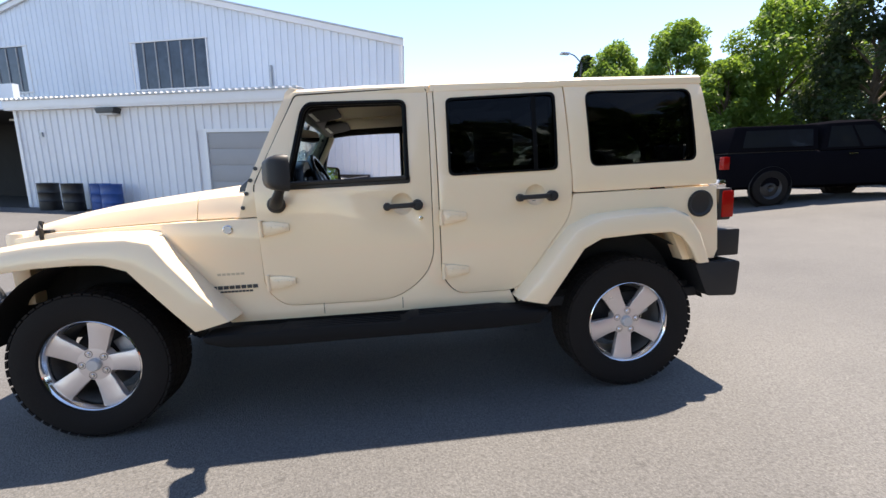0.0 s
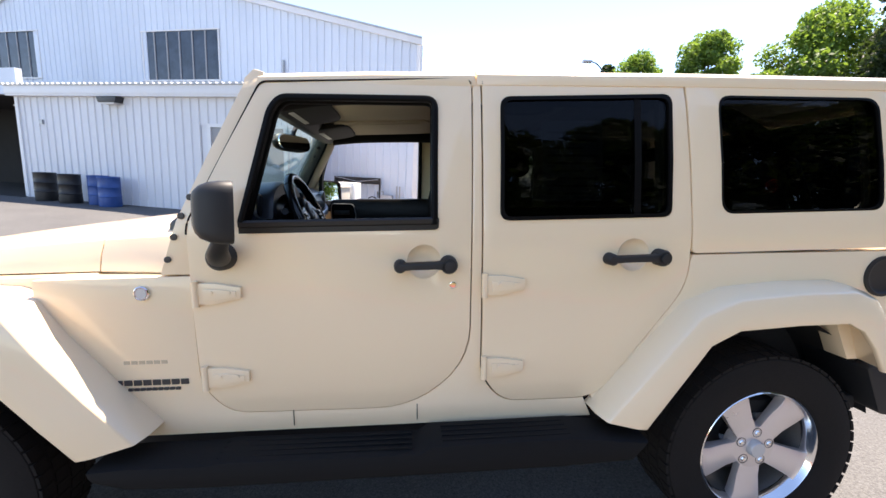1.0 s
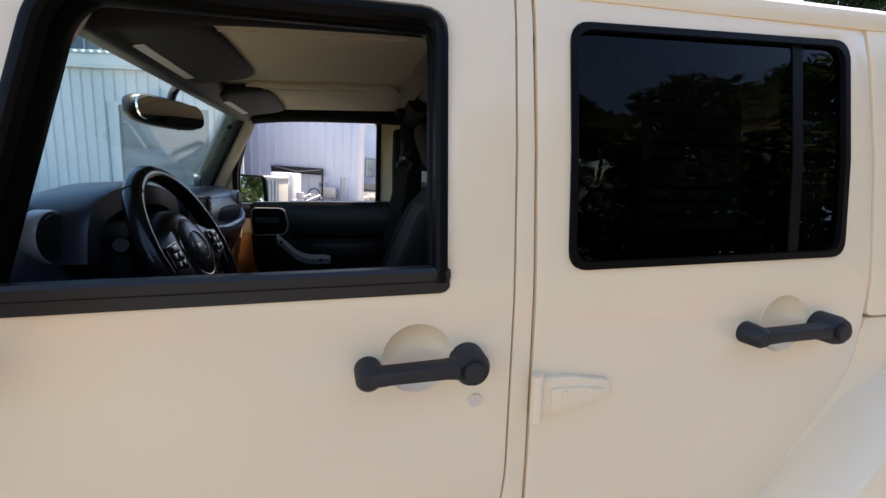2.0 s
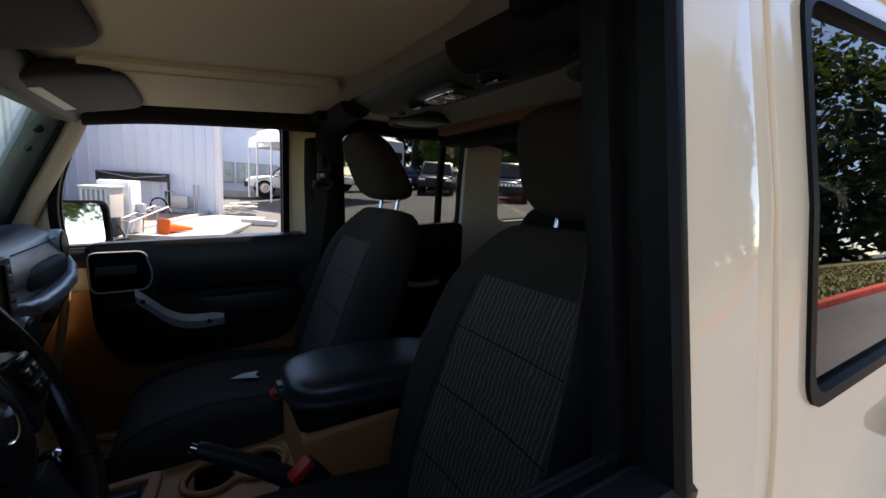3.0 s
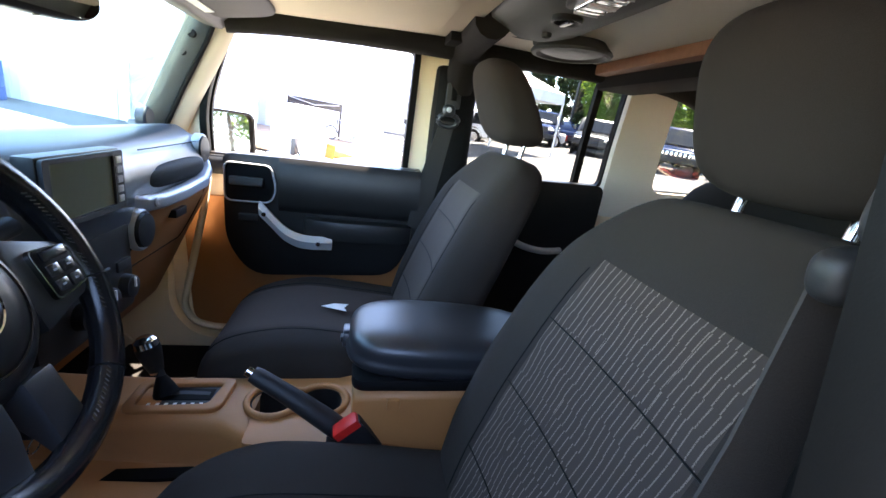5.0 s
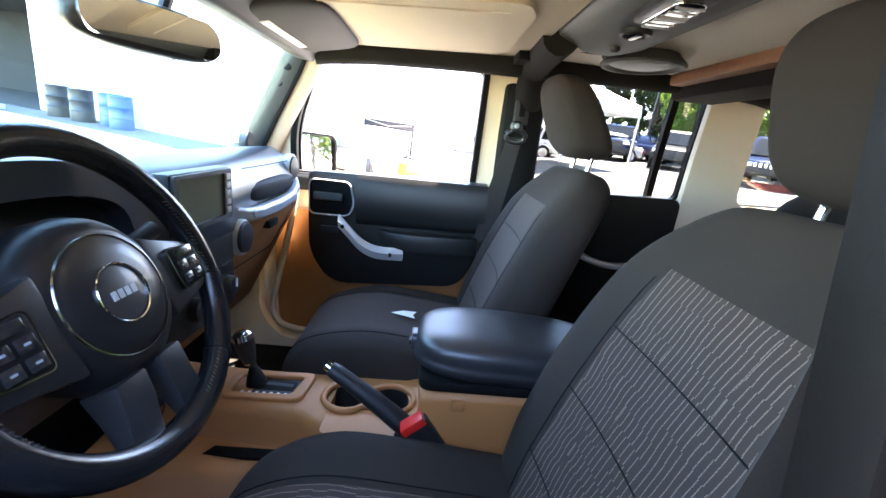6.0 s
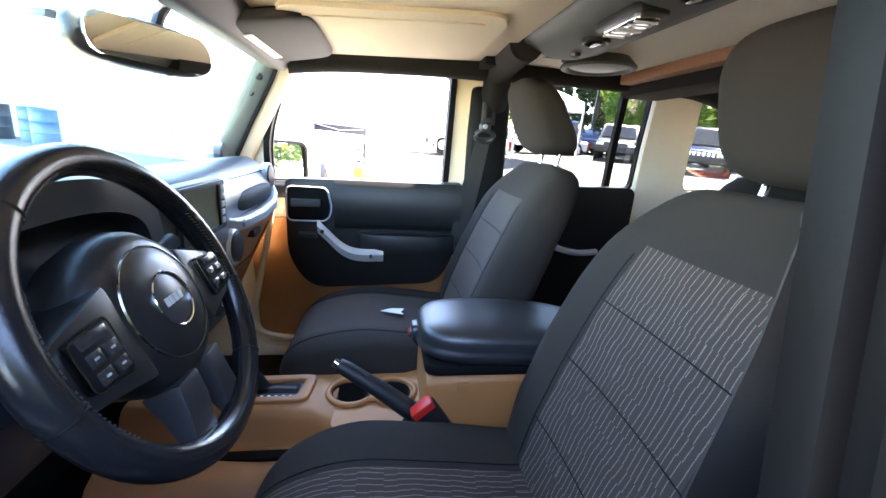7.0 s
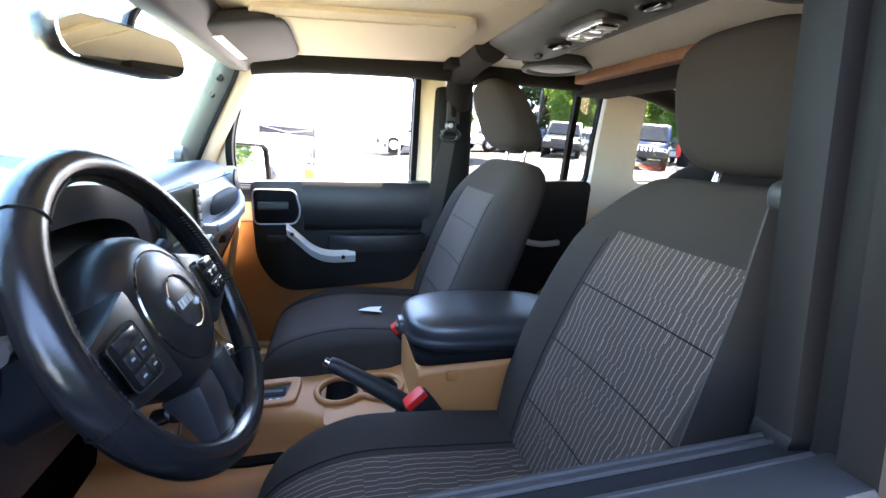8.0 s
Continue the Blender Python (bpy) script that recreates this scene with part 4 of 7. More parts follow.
for k in range(24):
    x0, x1 = -12 + k * 1.5, -12 + k * 1.5 + 1.49
    bm = loft([[(x, verge_edge(x) + d, ground_z(x, verge_edge(x)) + h) for d, h in ((0.0, -0.05), (0.0, 0.11), (-0.02, 0.13), (-0.15, 0.13), (-0.15, -0.05))] for x in (x0, x1)])
    part("kerb_stone", bm, KERBRED, kerb, bevel=0.006)
lp = thing("lamp_post", "grey lamp post with an outreach arm", "lamp post", pose(15.0, 27.0, ground_z(15, 27)))
part("pole", tube([(0, 0, 0), (0, 0, 8)], [0.11, 0.07], 10), STEEL, lp)
part("arm", tube(smooth_path([(0, 0, 8), (-0.8, -0.5, 8.4), (-1.6, -1.0, 8.4)]), 0.04, 8), STEEL, lp)
part("lamp_head", box(-2.0, -1.4, -1.2, -0.8, 8.3, 8.42), GALV, lp, bevel=0.03)

# ---- the tan four-door off-roader (local x runs from its front axle to its tail, y = 0 is its middle) ----
car = thing("off_road_car", "tan four-door off-road car with a hardtop and open driver's window", "car", CAR)


def flank(z):
    """Half width of the body at a height."""
    rows = [(0.4, 0.79), (0.6, 0.80), (0.95, 0.815), (1.25, 0.815), (1.30, 0.812), (1.50, 0.793), (1.70, 0.762), (1.78, 0.742), (1.86, 0.735)]
    for (a, wa), (b, wb) in zip(rows, rows[1:]):
        if z <= b:
            return wa + (wb - wa) * max(0, (z - a) / (b - a))
    return rows[-1][1]


CUTS = (0.6, 0.95, 1.25, 1.30, 1.50, 1.70)


def side_plate(outlines, s, out=0.0, thick=0.04, inner=None):
    return sheet(outlines, lambda u, v: (u, s * (flank(v) + out), v), lambda u, v: (u, s * (flank(v) + out - thick if inner is None else inner(v)), v), cuts=CUTS)


def grow(outline, d):
    """An outline grown (or shrunk) by about d from its middle."""
    cx, cz = sum(p[0] for p in outline) / len(outline), sum(p[1] for p in outline) / len(outline)
    w, h = max(p[0] for p in outline) - cx, max(p[1] for p in outline) - cz
    return [(cx + (x - cx) * (1 + d / w), cz + (z - cz) * (1 + d / h)) for x, z in outline]


FRONT_WIN0 = rounded([(1.05, 1.285), (1.688, 1.295), (1.692, 1.705), (1.185, 1.70), (1.15, 1.66)], [.012, .012, .04, .03, .03])
SEAL_SECTION = [(-.004, .002), (-.002, .010), (.003, .0125), (.011, .0125), (.017, .008), (.018, -.012), (.004, -.015), (.004, -.034), (.018, -.037), (.020, -.045), (.018, -.062), (-.004, -.062)]
REAR_WIN0 = rounded([(1.908, 1.30), (2.515, 1.312), (2.515, 1.732), (1.91, 1.708)], .035)
QUARTER_WIN0 = rounded([(2.712, 1.322), (3.35, 1.336), (3.325, 1.738), (2.695, 1.732)], .05)
FRONT_DOOR = rounded([(0.89, 1.285), (0.897, 0.74), (0.985, 0.64), (1.60, 0.632), (1.803, 0.80), (1.808, 1.765), (1.125, 1.735)], [.03, .06, .06, .2, .25, .02, .02])
REAR_DOOR = rounded([(1.845, 1.766), (1.85, 0.74), (1.93, 0.64), (2.285, 0.64), (2.595, 1.06), (2.60, 1.22), (2.565, 1.785)], [.02, .06, .08, .08, .2, .2, .02])
HINGE = [(0.0, 0.032), (0.055, 0.032), (0.135, 0.018), (0.135, -0.018), (0.055, -0.036), (0.0, -0.036)]


def ring(win, s, mat, parent, name="window_seal", d=-0.014, out=0.003, thick=0.062, label=""):
    return part(name, side_plate([grow(win, 0.004), grow(win, d)], s, out, thick), mat, parent, label)


def glass_run(win, s, mat, parent):
    """The grooved rubber channel up the rear edge, over the top and down the front edge of an open window."""
    low = min(z for x, z in win) + 0.014
    k = len(win)
    first = next(i for i in range(k) if win[i][1] > low and win[i - 1][1] <= low)
    run = []
    for i in range(k):
        p = win[(first + i) % k]
        run.append(p)
        if p[1] <= low:
            break
    run = [(run[0][0], low - .014)] + run
    rings = []
    for i, (x, z) in enumerate(run):
        a, b = run[max(i - 1, 0)], run[min(i + 1, len(run) - 1)]
        d = Vector((b[0] - a[0], b[1] - a[1])).normalized()
        rings.append([(x - d.y * q, s * (flank(z) + h), z + d.x * q) for q, h in SEAL_SECTION])
    return part("window_seal", loft(rings), mat, parent, "grooved black rubber glass run", smooth=30)


BELT_OUT = [(.004, -.012), (.009, -.008), (.010, .006), (.005, .012), (-.018, .011), (-.026, .008), (-.030, -.012), (-.030, -.03), (.004, -.03)]
BELT_IN = [(-.044, -.03), (-.044, -.003), (-.047, .002), (-.054, .001), (-.060, -.006), (-.063, -.018), (-.063, -.06), (-.050, -.06)]


def belt_strips(x0, x1, z0, z1, s, parent):
    """The wiped slot that the glass sinks into: an outer strip with a rounded end and an inner strip with ribs."""
    ends = [(x0, 1.0), (x0 + .3 * (x1 - x0), 1.0), (x0 + .7 * (x1 - x0), 1.0), (x1 - .012, 1.0), (x1 - .003, .92), (x1 + .003, .7)]
    y = flank(1.285)
    zat = lambda x: z0 + (z1 - z0) * (x - x0) / (x1 - x0)
    part("belt_strip", loft([[(x, s * (y + h), zat(x) + v * k + .001 * (1 - k)) for h, v in BELT_OUT] for x, k in ends]), TRIM, parent, "black outer belt strip", smooth=40)
    inner = part("inner_belt_strip", loft([[(x, s * (y + h), zat(x) + v) for h, v in BELT_IN] for x in (x0, (x0 + x1) / 2, x1 - .012)]), TRIM, parent, smooth=40)
    for h, v in ((-.0265, .0075), (-.047, .002), (-.054, .001)):
        part("sill_rib", tube([(x0 + .01, s * (y + h), zat(x0) + v), (x1 - .02, s * (y + h), zat(x1) + v)], .0022, 6), TRIM, inner)
    part("slot_floor", loft([[(x, s * (y + h), zat(x) + v) for h, v in ((-.028, -.02), (-.028, .0025), (-.046, .0015), (-.046, -.02))] for x in (x0, x1 - .008)]), RUBBER, inner)


def strap_hinge(x, z, s, parent):
    y = flank(z)
    h = part("hinge", prism([(x + u, z + v) for u, v in HINGE], "y", s * (y - 0.004), s * (y + 0.014)), PAINT, parent, bevel=0.002)
    part("hinge_pin", tube([(x - 0.006, s * (y + 0.012), z - 0.045), (x - 0.006, s * (y + 0.012), z + 0.04)], 0.011, 12), PAINT, h)
    part("hinge_plate", prism([(x + 0.02 + u * .75, z + v * .55 - .004) for u, v in HINGE], "y", s * (y + 0.012), s * (y + 0.018)), PAINT, h, bevel=0.0015)
    for dx in (0.045, 0.10):
        part("bolt", lathe([(0.0, 0.0065), (s * 0.004, 0.006), (s * 0.005, 0.0)], (x + dx, s * (y + 0.018), z + 0.003), "y", 10), PAINT, h)


def dish_rim(x, z, r=.058):
    return [(x + r * math.cos(a), z + r * math.sin(a)) for a in np.linspace(0, 2 * math.pi, 33)[:-1]]


def pull_handle(x0, x1, z, s, parent):
    """Outer door handle: a bar on two feet over a dished plate, with a push button."""
    y = flank(z)
    part("handle_dish", lathe([(s * -0.030, 0.0), (s * -0.028, 0.025), (s * -0.020, 0.042), (s * -0.008, 0.053), (s * 0.0005, 0.0585), (s * -0.004, 0.061)], ((x0 + x1) / 2 - 0.005, s * y, z + 0.012), "y", 32), PAINT, parent)
    bar = part("handle", loft([[(x, s * (y + 0.032 + dy * 0.014), z + zz + dz * hh) for dy, dz in ((-1, -1), (1, -.8), (1, .8), (-1, 1))] for x, zz, hh in ((x0 + 0.02, 0, .014), (x0 + .06, .002, .013), (x1 - .07, .004, .014), (x1 - .03, .004, .02))]), PLASTIC, parent, bevel=0.004)
    part("handle_foot", lathe([(s * -0.002, 0.022), (s * 0.036, 0.020), (s * 0.044, 0.014), (s * 0.045, 0.0)], (x0 + 0.02, s * y, z), "y", 20), PLASTIC, bar)
    part("handle_foot", lathe([(s * -0.002, 0.030), (s * 0.036, 0.029), (s * 0.046, 0.024), (s * 0.046, 0.0)], (x1 - 0.028, s * y, z + .004), "y", 24), PLASTIC, bar)
    part("push_button", lathe([(s * 0.046, 0.017), (s * 0.052, 0.016), (s * 0.054, 0.0)], (x1 - 0.028, s * y, z + .004), "y", 20), PLASTIC, bar)


def door_glass(win, s, mat, parent):
    return part("window_glass", side_plate([grow(win, -0.003)], s, -0.006, 0.004), mat, parent)


MIRROR_OUT = rounded([(-.096, -.088), (.090, -.080), (.094, .078), (-.090, .086)], .036, 6)


def door_mirror(s):
    """A mirror in a rounded shell on a stalk, turned towards the driver; its glass looks along local x."""
    at, yaw = ((1.070, -.972, 1.338), 27) if s < 0 else ((1.045, .925, 1.365), -36)
    turn = Matrix.Translation(at) @ Matrix.Rotation(radians(yaw), 4, "Z") @ Matrix.Rotation(radians(2 if s < 0 else -3.5), 4, "Y") @ Matrix.Scale(1.0 if s < 0 else 1.08, 4)
    shell = loft([[(x, u * k, v * k) for u, v in MIRROR_OUT] for x, k in ((-.074, .50), (-.070, .66), (-.058, .82), (-.036, .94), (-.010, .99), (.016, 1.0), (.020, .985), (.020, .90), (.006, .88))])
    # passenger shell gets the blacker rubber colour to look shaded; both are black plastic
    mz = part("door_mirror", spin(shell, turn), PLASTIC if s < 0 else RUBBER, car, "black door mirror on a stalk", smooth=40)
    part("mirror_glass", spin(prism([(u * .885, v * .885) for u, v in MIRROR_OUT], "x", .004, .009), turn), MIRROR, mz)
    part("mirror_stalk", tube(smooth_path([(at[0] - .01, at[1] - s * .015, at[2] - .07), (at[0] - .035, at[1] - s * .035, at[2] - .12), (1.005, s * .86, 1.185)], 4), [.030, .027, .026, .027, .029, .031, .033, .034, .034], 14, flat=.8), PLASTIC, mz, smooth=60)
    part("mirror_foot", lathe([(s * -.01, .046), (s * .03, .042), (s * .05, .03), (s * .052, 0)], (0.998, s * flank(1.185), 1.185), "y", 24), PLASTIC, mz)


def raised(outline, d):
    return [(x, z + d) for x, z in outline]


for s in (-1, 1):
    # front door
    lift = 0.03 if s > 0 else 0.0
    FRONT_WIN, REAR_WIN, QUARTER_WIN = raised(FRONT_WIN0, lift), raised(REAR_WIN0, lift * .5), raised(QUARTER_WIN0, lift * .5)
    door_out = FRONT_DOOR
    if s > 0:
        FRONT_WIN = rounded([(1.012, 1.303), (1.70, 1.306), (1.706, 1.738), (1.10, 1.732), (1.008, 1.47)], [.012, .012, .04, .03, .1])
        door_out = rounded([(0.89, 1.24), (0.897, 0.74), (0.985, 0.64), (1.60, 0.632), (1.803, 0.80), (1.808, 1.775), (1.07, 1.765), (0.955, 1.47)], [.03, .06, .06, .2, .25, .02, .02, .05])
    fd = part("front_door", side_plate([door_out, FRONT_WIN, dish_rim(1.645, 1.159)], s, 0, 0.05), PAINT, car, bevel=0.004)
    glass_run(FRONT_WIN, s, SEAL, fd)
    belt_strips(*((1.052, 1.692, 1.287, 1.297) if s < 0 else (1.014, 1.704, 1.303, 1.306)), s, fd)
    strap_hinge(0.915, 1.066, s, fd)
    strap_hinge(0.922, 0.776, s, fd)
    pull_handle(1.545, 1.755, 1.147, s, fd)
    part("door_lock", lathe([(s * -.001, .012), (s * .004, .012), (s * .005, .008), (s * .003, 0)], (1.743, s * flank(1.08), 1.077), "y", 20), CHROME, fd)
    # rear door
    rd = part("rear_door", side_plate([REAR_DOOR, REAR_WIN, dish_rim(2.385, 1.175)], s, 0, 0.05), PAINT, car, bevel=0.004)
    ring(REAR_WIN, s, SEAL, rd, d=-0.009, out=0.004, thick=0.03)
    strap_hinge(1.858, 1.078, s, rd)
    strap_hinge(1.862, 0.778, s, rd)
    pull_handle(2.275, 2.505, 1.163, s, rd)
    door_glass(REAR_WIN, s, DARKENED_TINT if s < 0 else TINT, rd)
    if s < 0:
        sheet_at = lambda d: (lambda u, v: (u, s * (flank(v) - d), v))
        st_ = part("window_sticker", sheet([[(2.052, 1.360), (2.270, 1.365), (2.270, 1.640), (2.052, 1.635)]], sheet_at(.013), sheet_at(.0136), cuts=CUTS), PAPER, rd, "pale printed sheet behind the tinted glass")
        for k in range(9):
            z_ = 1.385 + k * .026
            part("printed_line", sheet([[(2.07, z_), (2.25 - .05 * (k % 3 == 0), z_), (2.25 - .05 * (k % 3 == 0), z_ + .007), (2.07, z_ + .007)]], sheet_at(.0122), sheet_at(.0128)), GREY, st_)
    part("window_divider", sheet([[(2.383, 1.305), (2.407, 1.305), (2.407, 1.735), (2.383, 1.735)]], lambda u, v: (u, s * (flank(v) - .0035), v), lambda u, v: (u, s * (flank(v) - .03), v), cuts=CUTS), SEAL, rd)
    for name_, line in (("front_door_seam", [p for p in door_out if p[1] > 1.12 and not (p[0] > 1.7 and p[1] < 1.70)]), ("rear_door_seam", [p for p in REAR_DOOR if p[1] > 1.70])):
        line = sorted(line, key=lambda p: p[0] + p[1] * .6)
        part(name_, tube([(x, s * (flank(z) - .0005), z + (.006 if z > 1.7 else 0)) for x, z in line], .0032, 6), RUBBER, fd if name_[0] == "f" else rd)
    # body side: sills, cowl, pillars and rear quarter
    part("door_rebate", side_plate([[(0.72, 0.575), (2.28, 0.575), (2.585, 1.0), (2.585, 1.15), (0.72, 1.10)]], s, -0.024, 0.01), RUBBER, car)
    fp, rp = grow(FRONT_DOOR, 0.005), grow(REAR_DOOR, 0.005)
    fpath = [p for p in fp[:len(fp) - 6] if p[1] < 1.115 or p[0] > 1.7]
    cut = next(k for k, p in enumerate(rp) if p[0] > 2.26)
    stop = max(k for k, p in enumerate(rp) if p[1] < 1.17)
    sill = [(0.42, 1.112), (fpath[0][0], 1.12)] + fpath + rp[:cut] + [(2.27, 0.562), (0.70, 0.565), (0.42, 0.95)]
    part("body_side", side_plate([sill], s, -0.003, 0.09), PAINT, car, bevel=0.003)
    quarter = rp[cut:stop + 1] + [(2.612, 1.172), (3.484, 1.18), (3.518, 0.80), (3.50, 0.75), (3.30, 0.75), (3.2, 0.95), (2.66, 0.9), (2.29, 0.565)]
    q = part("rear_quarter", side_plate([quarter], s, -0.002, 0.09), PAINT, car, bevel=0.003)
    top = rounded([(2.606, 1.178), (3.484, 1.194), (3.449, 1.44), (3.40, 1.765), (3.36, 1.80), (2.572, 1.79)], [.02, .02, .05, .05, .05, .02])
    ht = part("hardtop_side", side_plate([top, QUARTER_WIN], s, 0.002, 0.045), PAINT, car, bevel=0.004)
    ring(QUARTER_WIN, s, SEAL, ht, d=-0.004, out=0.003, thick=0.04)
    door_glass(QUARTER_WIN, s, DARKENED_TINT if s < 0 else TINT, ht)
    if s < 0:
        part("fuel_cap", lathe([(s * -.002, .078), (s * .006, .078), (s * .008, .068), (s * .003, .062), (s * .0, .05), (s * .004, .0)], (3.385, s * flank(1.08), 1.082), "y", 36), PLASTIC, car)
    # windscreen pillar with its bolts
    pil = [(0.80, 1.125), (0.893, 1.125), (0.895, 1.285), (1.125, 1.737), (1.115, 1.762), (1.075, 1.74), (0.86, 1.30)]
    pp = part("windscreen_pillar", side_plate([pil], s, -0.006, 0.09), PAINT, car, bevel=0.006)
    for x, z in ((0.917, 1.373), (0.888, 1.314), (0.863, 1.247), (0.839, 1.175)):
        part("bolt", lathe([(s * -.002, .011), (s * .006, .010), (s * .007, 0)], (x - .012, s * (flank(z) - .006), z), "y", 12), BADGE, pp)
    # cowl and engine side
    part("cowl_side", side_plate([[(0.79, 1.12), (0.85, 1.125), (0.89, 1.29), (0.84, 1.285)]], s, -0.035, 0.05), PAINT, car, bevel=0.02)
    eng = [(-0.42, 0.90), (0.5, 0.9), (0.56, 1.118), (-0.20, 1.085), (-0.42, 1.06)]
    part("fender_side", sheet([eng], lambda u, v: (u, s * (0.62 + .15 * max(0, (u + .42)) / .98), v), lambda u, v: (u, s * (0.55 + .15 * max(0, (u + .42)) / .98), v), cuts_u=(0.0, 0.3)), PAINT, car, bevel=0.01)
    for x, z0, z1 in ((1.19, .60, .645), (1.62, .60, .64)):
        part("sill_seam", box(x - .0015, x + .0015, s * (flank(.62) - .004), s * (flank(.62) - .0018), z0 - .02, z1), RUBBER, car)
    # flares
    def flare(top, low, name, parent=car):
        """A wheel arch flare: a top face from the body outward and a turned-down lip."""
        rings = []
        for (tx, tz), (lx, lz) in zip(top, low):
            nx, nz = tx - lx, tz - lz
            rings.append([(tx + nx * .06, s * 0.70, tz + nz * .12), (tx, s * 0.875, tz + nz * .06), (tx - nx * .12, s * 0.925, tz - nz * .10), (lx + nx * .25, s * 0.942, lz + nz * .25), (lx, s * 0.938, lz), (lx, s * 0.918, lz), (lx + nx * .3, s * 0.90, lz + nz * .3), (tx - nx * .2, s * 0.70, tz - nz * .12)])
        return part(name, loft(rings), PAINT, parent, bevel=0.006, smooth=50)
    ft = [(-0.62, 0.86), (-0.50, 0.96), (-0.30, 1.03), (-0.10, 1.055), (0.12, 1.068), (0.32, 1.066), (0.43, 1.04), (0.50, 0.93), (0.63, 0.765), (0.76, 0.612)]
    fl = [(-0.60, 0.80), (-0.48, 0.875), (-0.30, 0.918), (-0.10, 0.938), (0.10, 0.943), (0.20, 0.935), (0.30, 0.90), (0.38, 0.80), (0.48, 0.68), (0.575, 0.571)]
    flare(ft, fl, "front_flare")
    rt = [(2.255, 0.606), (2.36, 0.73), (2.47, 0.86), (2.58, 0.985), (2.72, 1.042), (2.94, 1.06), (3.16, 1.062), (3.25, 1.03), (3.32, 0.93), (3.385, 0.75)]
    rl = [(2.41, 0.578), (2.475, 0.67), (2.55, 0.775), (2.62, 0.875), (2.72, 0.925), (2.94, 0.938), (3.13, 0.94), (3.19, 0.91), (3.245, 0.845), (3.295, 0.752)]
    flare(rt, rl, "rear_flare")
    # inner wheel housings
    for cx in (0.0, 2.947):
        part("wheel_housing", lathe([(s * 0.50, 0.0), (s * 0.50, 0.52), (s * 0.775, 0.52)], (cx, 0, 0.42), "y", 30, a0=0.15, a1=math.pi - 0.15), UNDER, car)
    # side step
    prof = [(0.60, 0.545), (0.72, 0.552), (0.95, 0.548), (1.0, 0.556), (1.62, 0.548), (1.66, 0.572), (2.16, 0.575), (2.30, 0.555), (2.42, 0.545), (2.36, 0.475), (2.1, 0.468), (0.95, 0.468), (0.72, 0.478), (0.62, 0.505)]
    st = part("side_step", prism(prof, "y", s * 0.80, s * 0.955), STEP, car, "black moulded side step", bevel=0.02)
    for a, b in ((0.98, 1.60), (1.70, 2.14)):
        for k in range(4):
            part("tread_rib", box(a, b, s * (0.835 + .028 * k), s * (0.842 + .028 * k), 0.55, 0.5765 if a > 1.6 else 0.5555), STEP, st)
    # door mirror
    door_mirror(s)
    # tail lamp and rear bumper end
    tl = part("tail_light", box(3.515, 3.60, s * 0.66, s * 0.80, 0.975, 1.165), PLASTIC, car, bevel=0.012)
    part("lens", box(3.535, 3.612, s * 0.675, s * 0.807, 0.99, 1.15), LAMP_RED, tl, bevel=0.012)
    part("bumper_end", prism(rounded([(3.36, 0.73), (3.66, 0.73), (3.645, 0.51), (3.45, 0.52)], .03), "y", s * 0.55, s * 0.83), PLASTIC, car, bevel=0.015)
    part("bumper_step", box(3.52, 3.67, s * 0.50, s * 0.80, 0.755, 0.92), PLASTIC, car, bevel=0.015)

# bonnet, grille, front bumper
rings = []
for x, w, ze, zm in ((-0.40, 0.56, 1.055, 1.10), (-0.34, 0.575, 1.075, 1.14), (-0.15, 0.61, 1.09, 1.185), (0.05, 0.64, 1.10, 1.222), (0.30, 0.68, 1.112, 1.256), (0.556, 0.715, 1.122, 1.286)):
    ys = [-1, -.985, -.95, -.88, -.78, -.5, -.2, .2, .5, .78, .88, .95, .985, 1]
    zz = [0, .3, .62, .82, .93, .98, 1.0, 1.0, .98, .93, .82, .62, .3, 0]
    rings.append([(x, w * y, ze + (zm - ze) * z) for y, z in zip(ys, zz)] + [(x, w * .9, ze - .03), (x, -w * .9, ze - .03)])
hood = part("bonnet", loft(rings), PAINT, car, smooth=30)
rings = [[(x, w * y, ze + (zm - ze) * z) for y, z in zip(ys, zz)] + [(x, w * .9, ze - .06), (x, -w * .9, ze - .06)] for x, w, ze, zm in ((0.561, 0.716, 1.122, 1.286), (0.70, 0.745, 1.125, 1.302), (0.80, 0.768, 1.125, 1.312), (0.83, 0.77, 1.125, 1.30))]
part("cowl", loft(rings), PAINT, car, smooth=30)
for s in (-1, 1):
    lt = part("bonnet_latch", box(-0.30, -0.22, s * 0.60, s * 0.635, 1.045, 1.10), PLASTIC, car, bevel=0.008)
    part("latch_loop", tube([(-0.26, s * .64, 1.05), (-0.26, s * .648, 1.11), (-0.26, s * .63, 1.145)], 0.012, 8), PLASTIC, lt)
    part("wiper", tube(smooth_path([(0.74, s * .30, 1.30), (0.76, s * .1, 1.33), (0.78, s * -.15, 1.335)]), 0.008, 8), PLASTIC, car)
    part("washer_jet", box(0.60, 0.63, s * .28, s * .31, 1.275, 1.29), PLASTIC, hood, bevel=0.004)
part("bonnet_bump", lathe([(0, .016), (.02, .014), (.025, 0)], (0.45, -0.42, 1.245), "z", 14), PLASTIC, hood)
gr = part("grille", box(-0.50, -0.40, -0.58, 0.58, 0.68, 1.09), PAINT, car, bevel=0.03)
for k in range(7):
    part("grille_slot", box(-0.506, -0.495, -0.30 + k * .09, -0.25 + k * .09, 0.74, 1.03), STEEL, gr, bevel=0.003)
for s in (-1, 1):
    part("headlight", lathe([(-.02, .09), (-.03, .085), (-.05, .05), (-.055, 0)], (-0.50, s * .44, .90), "x", 28), CHROME, gr)
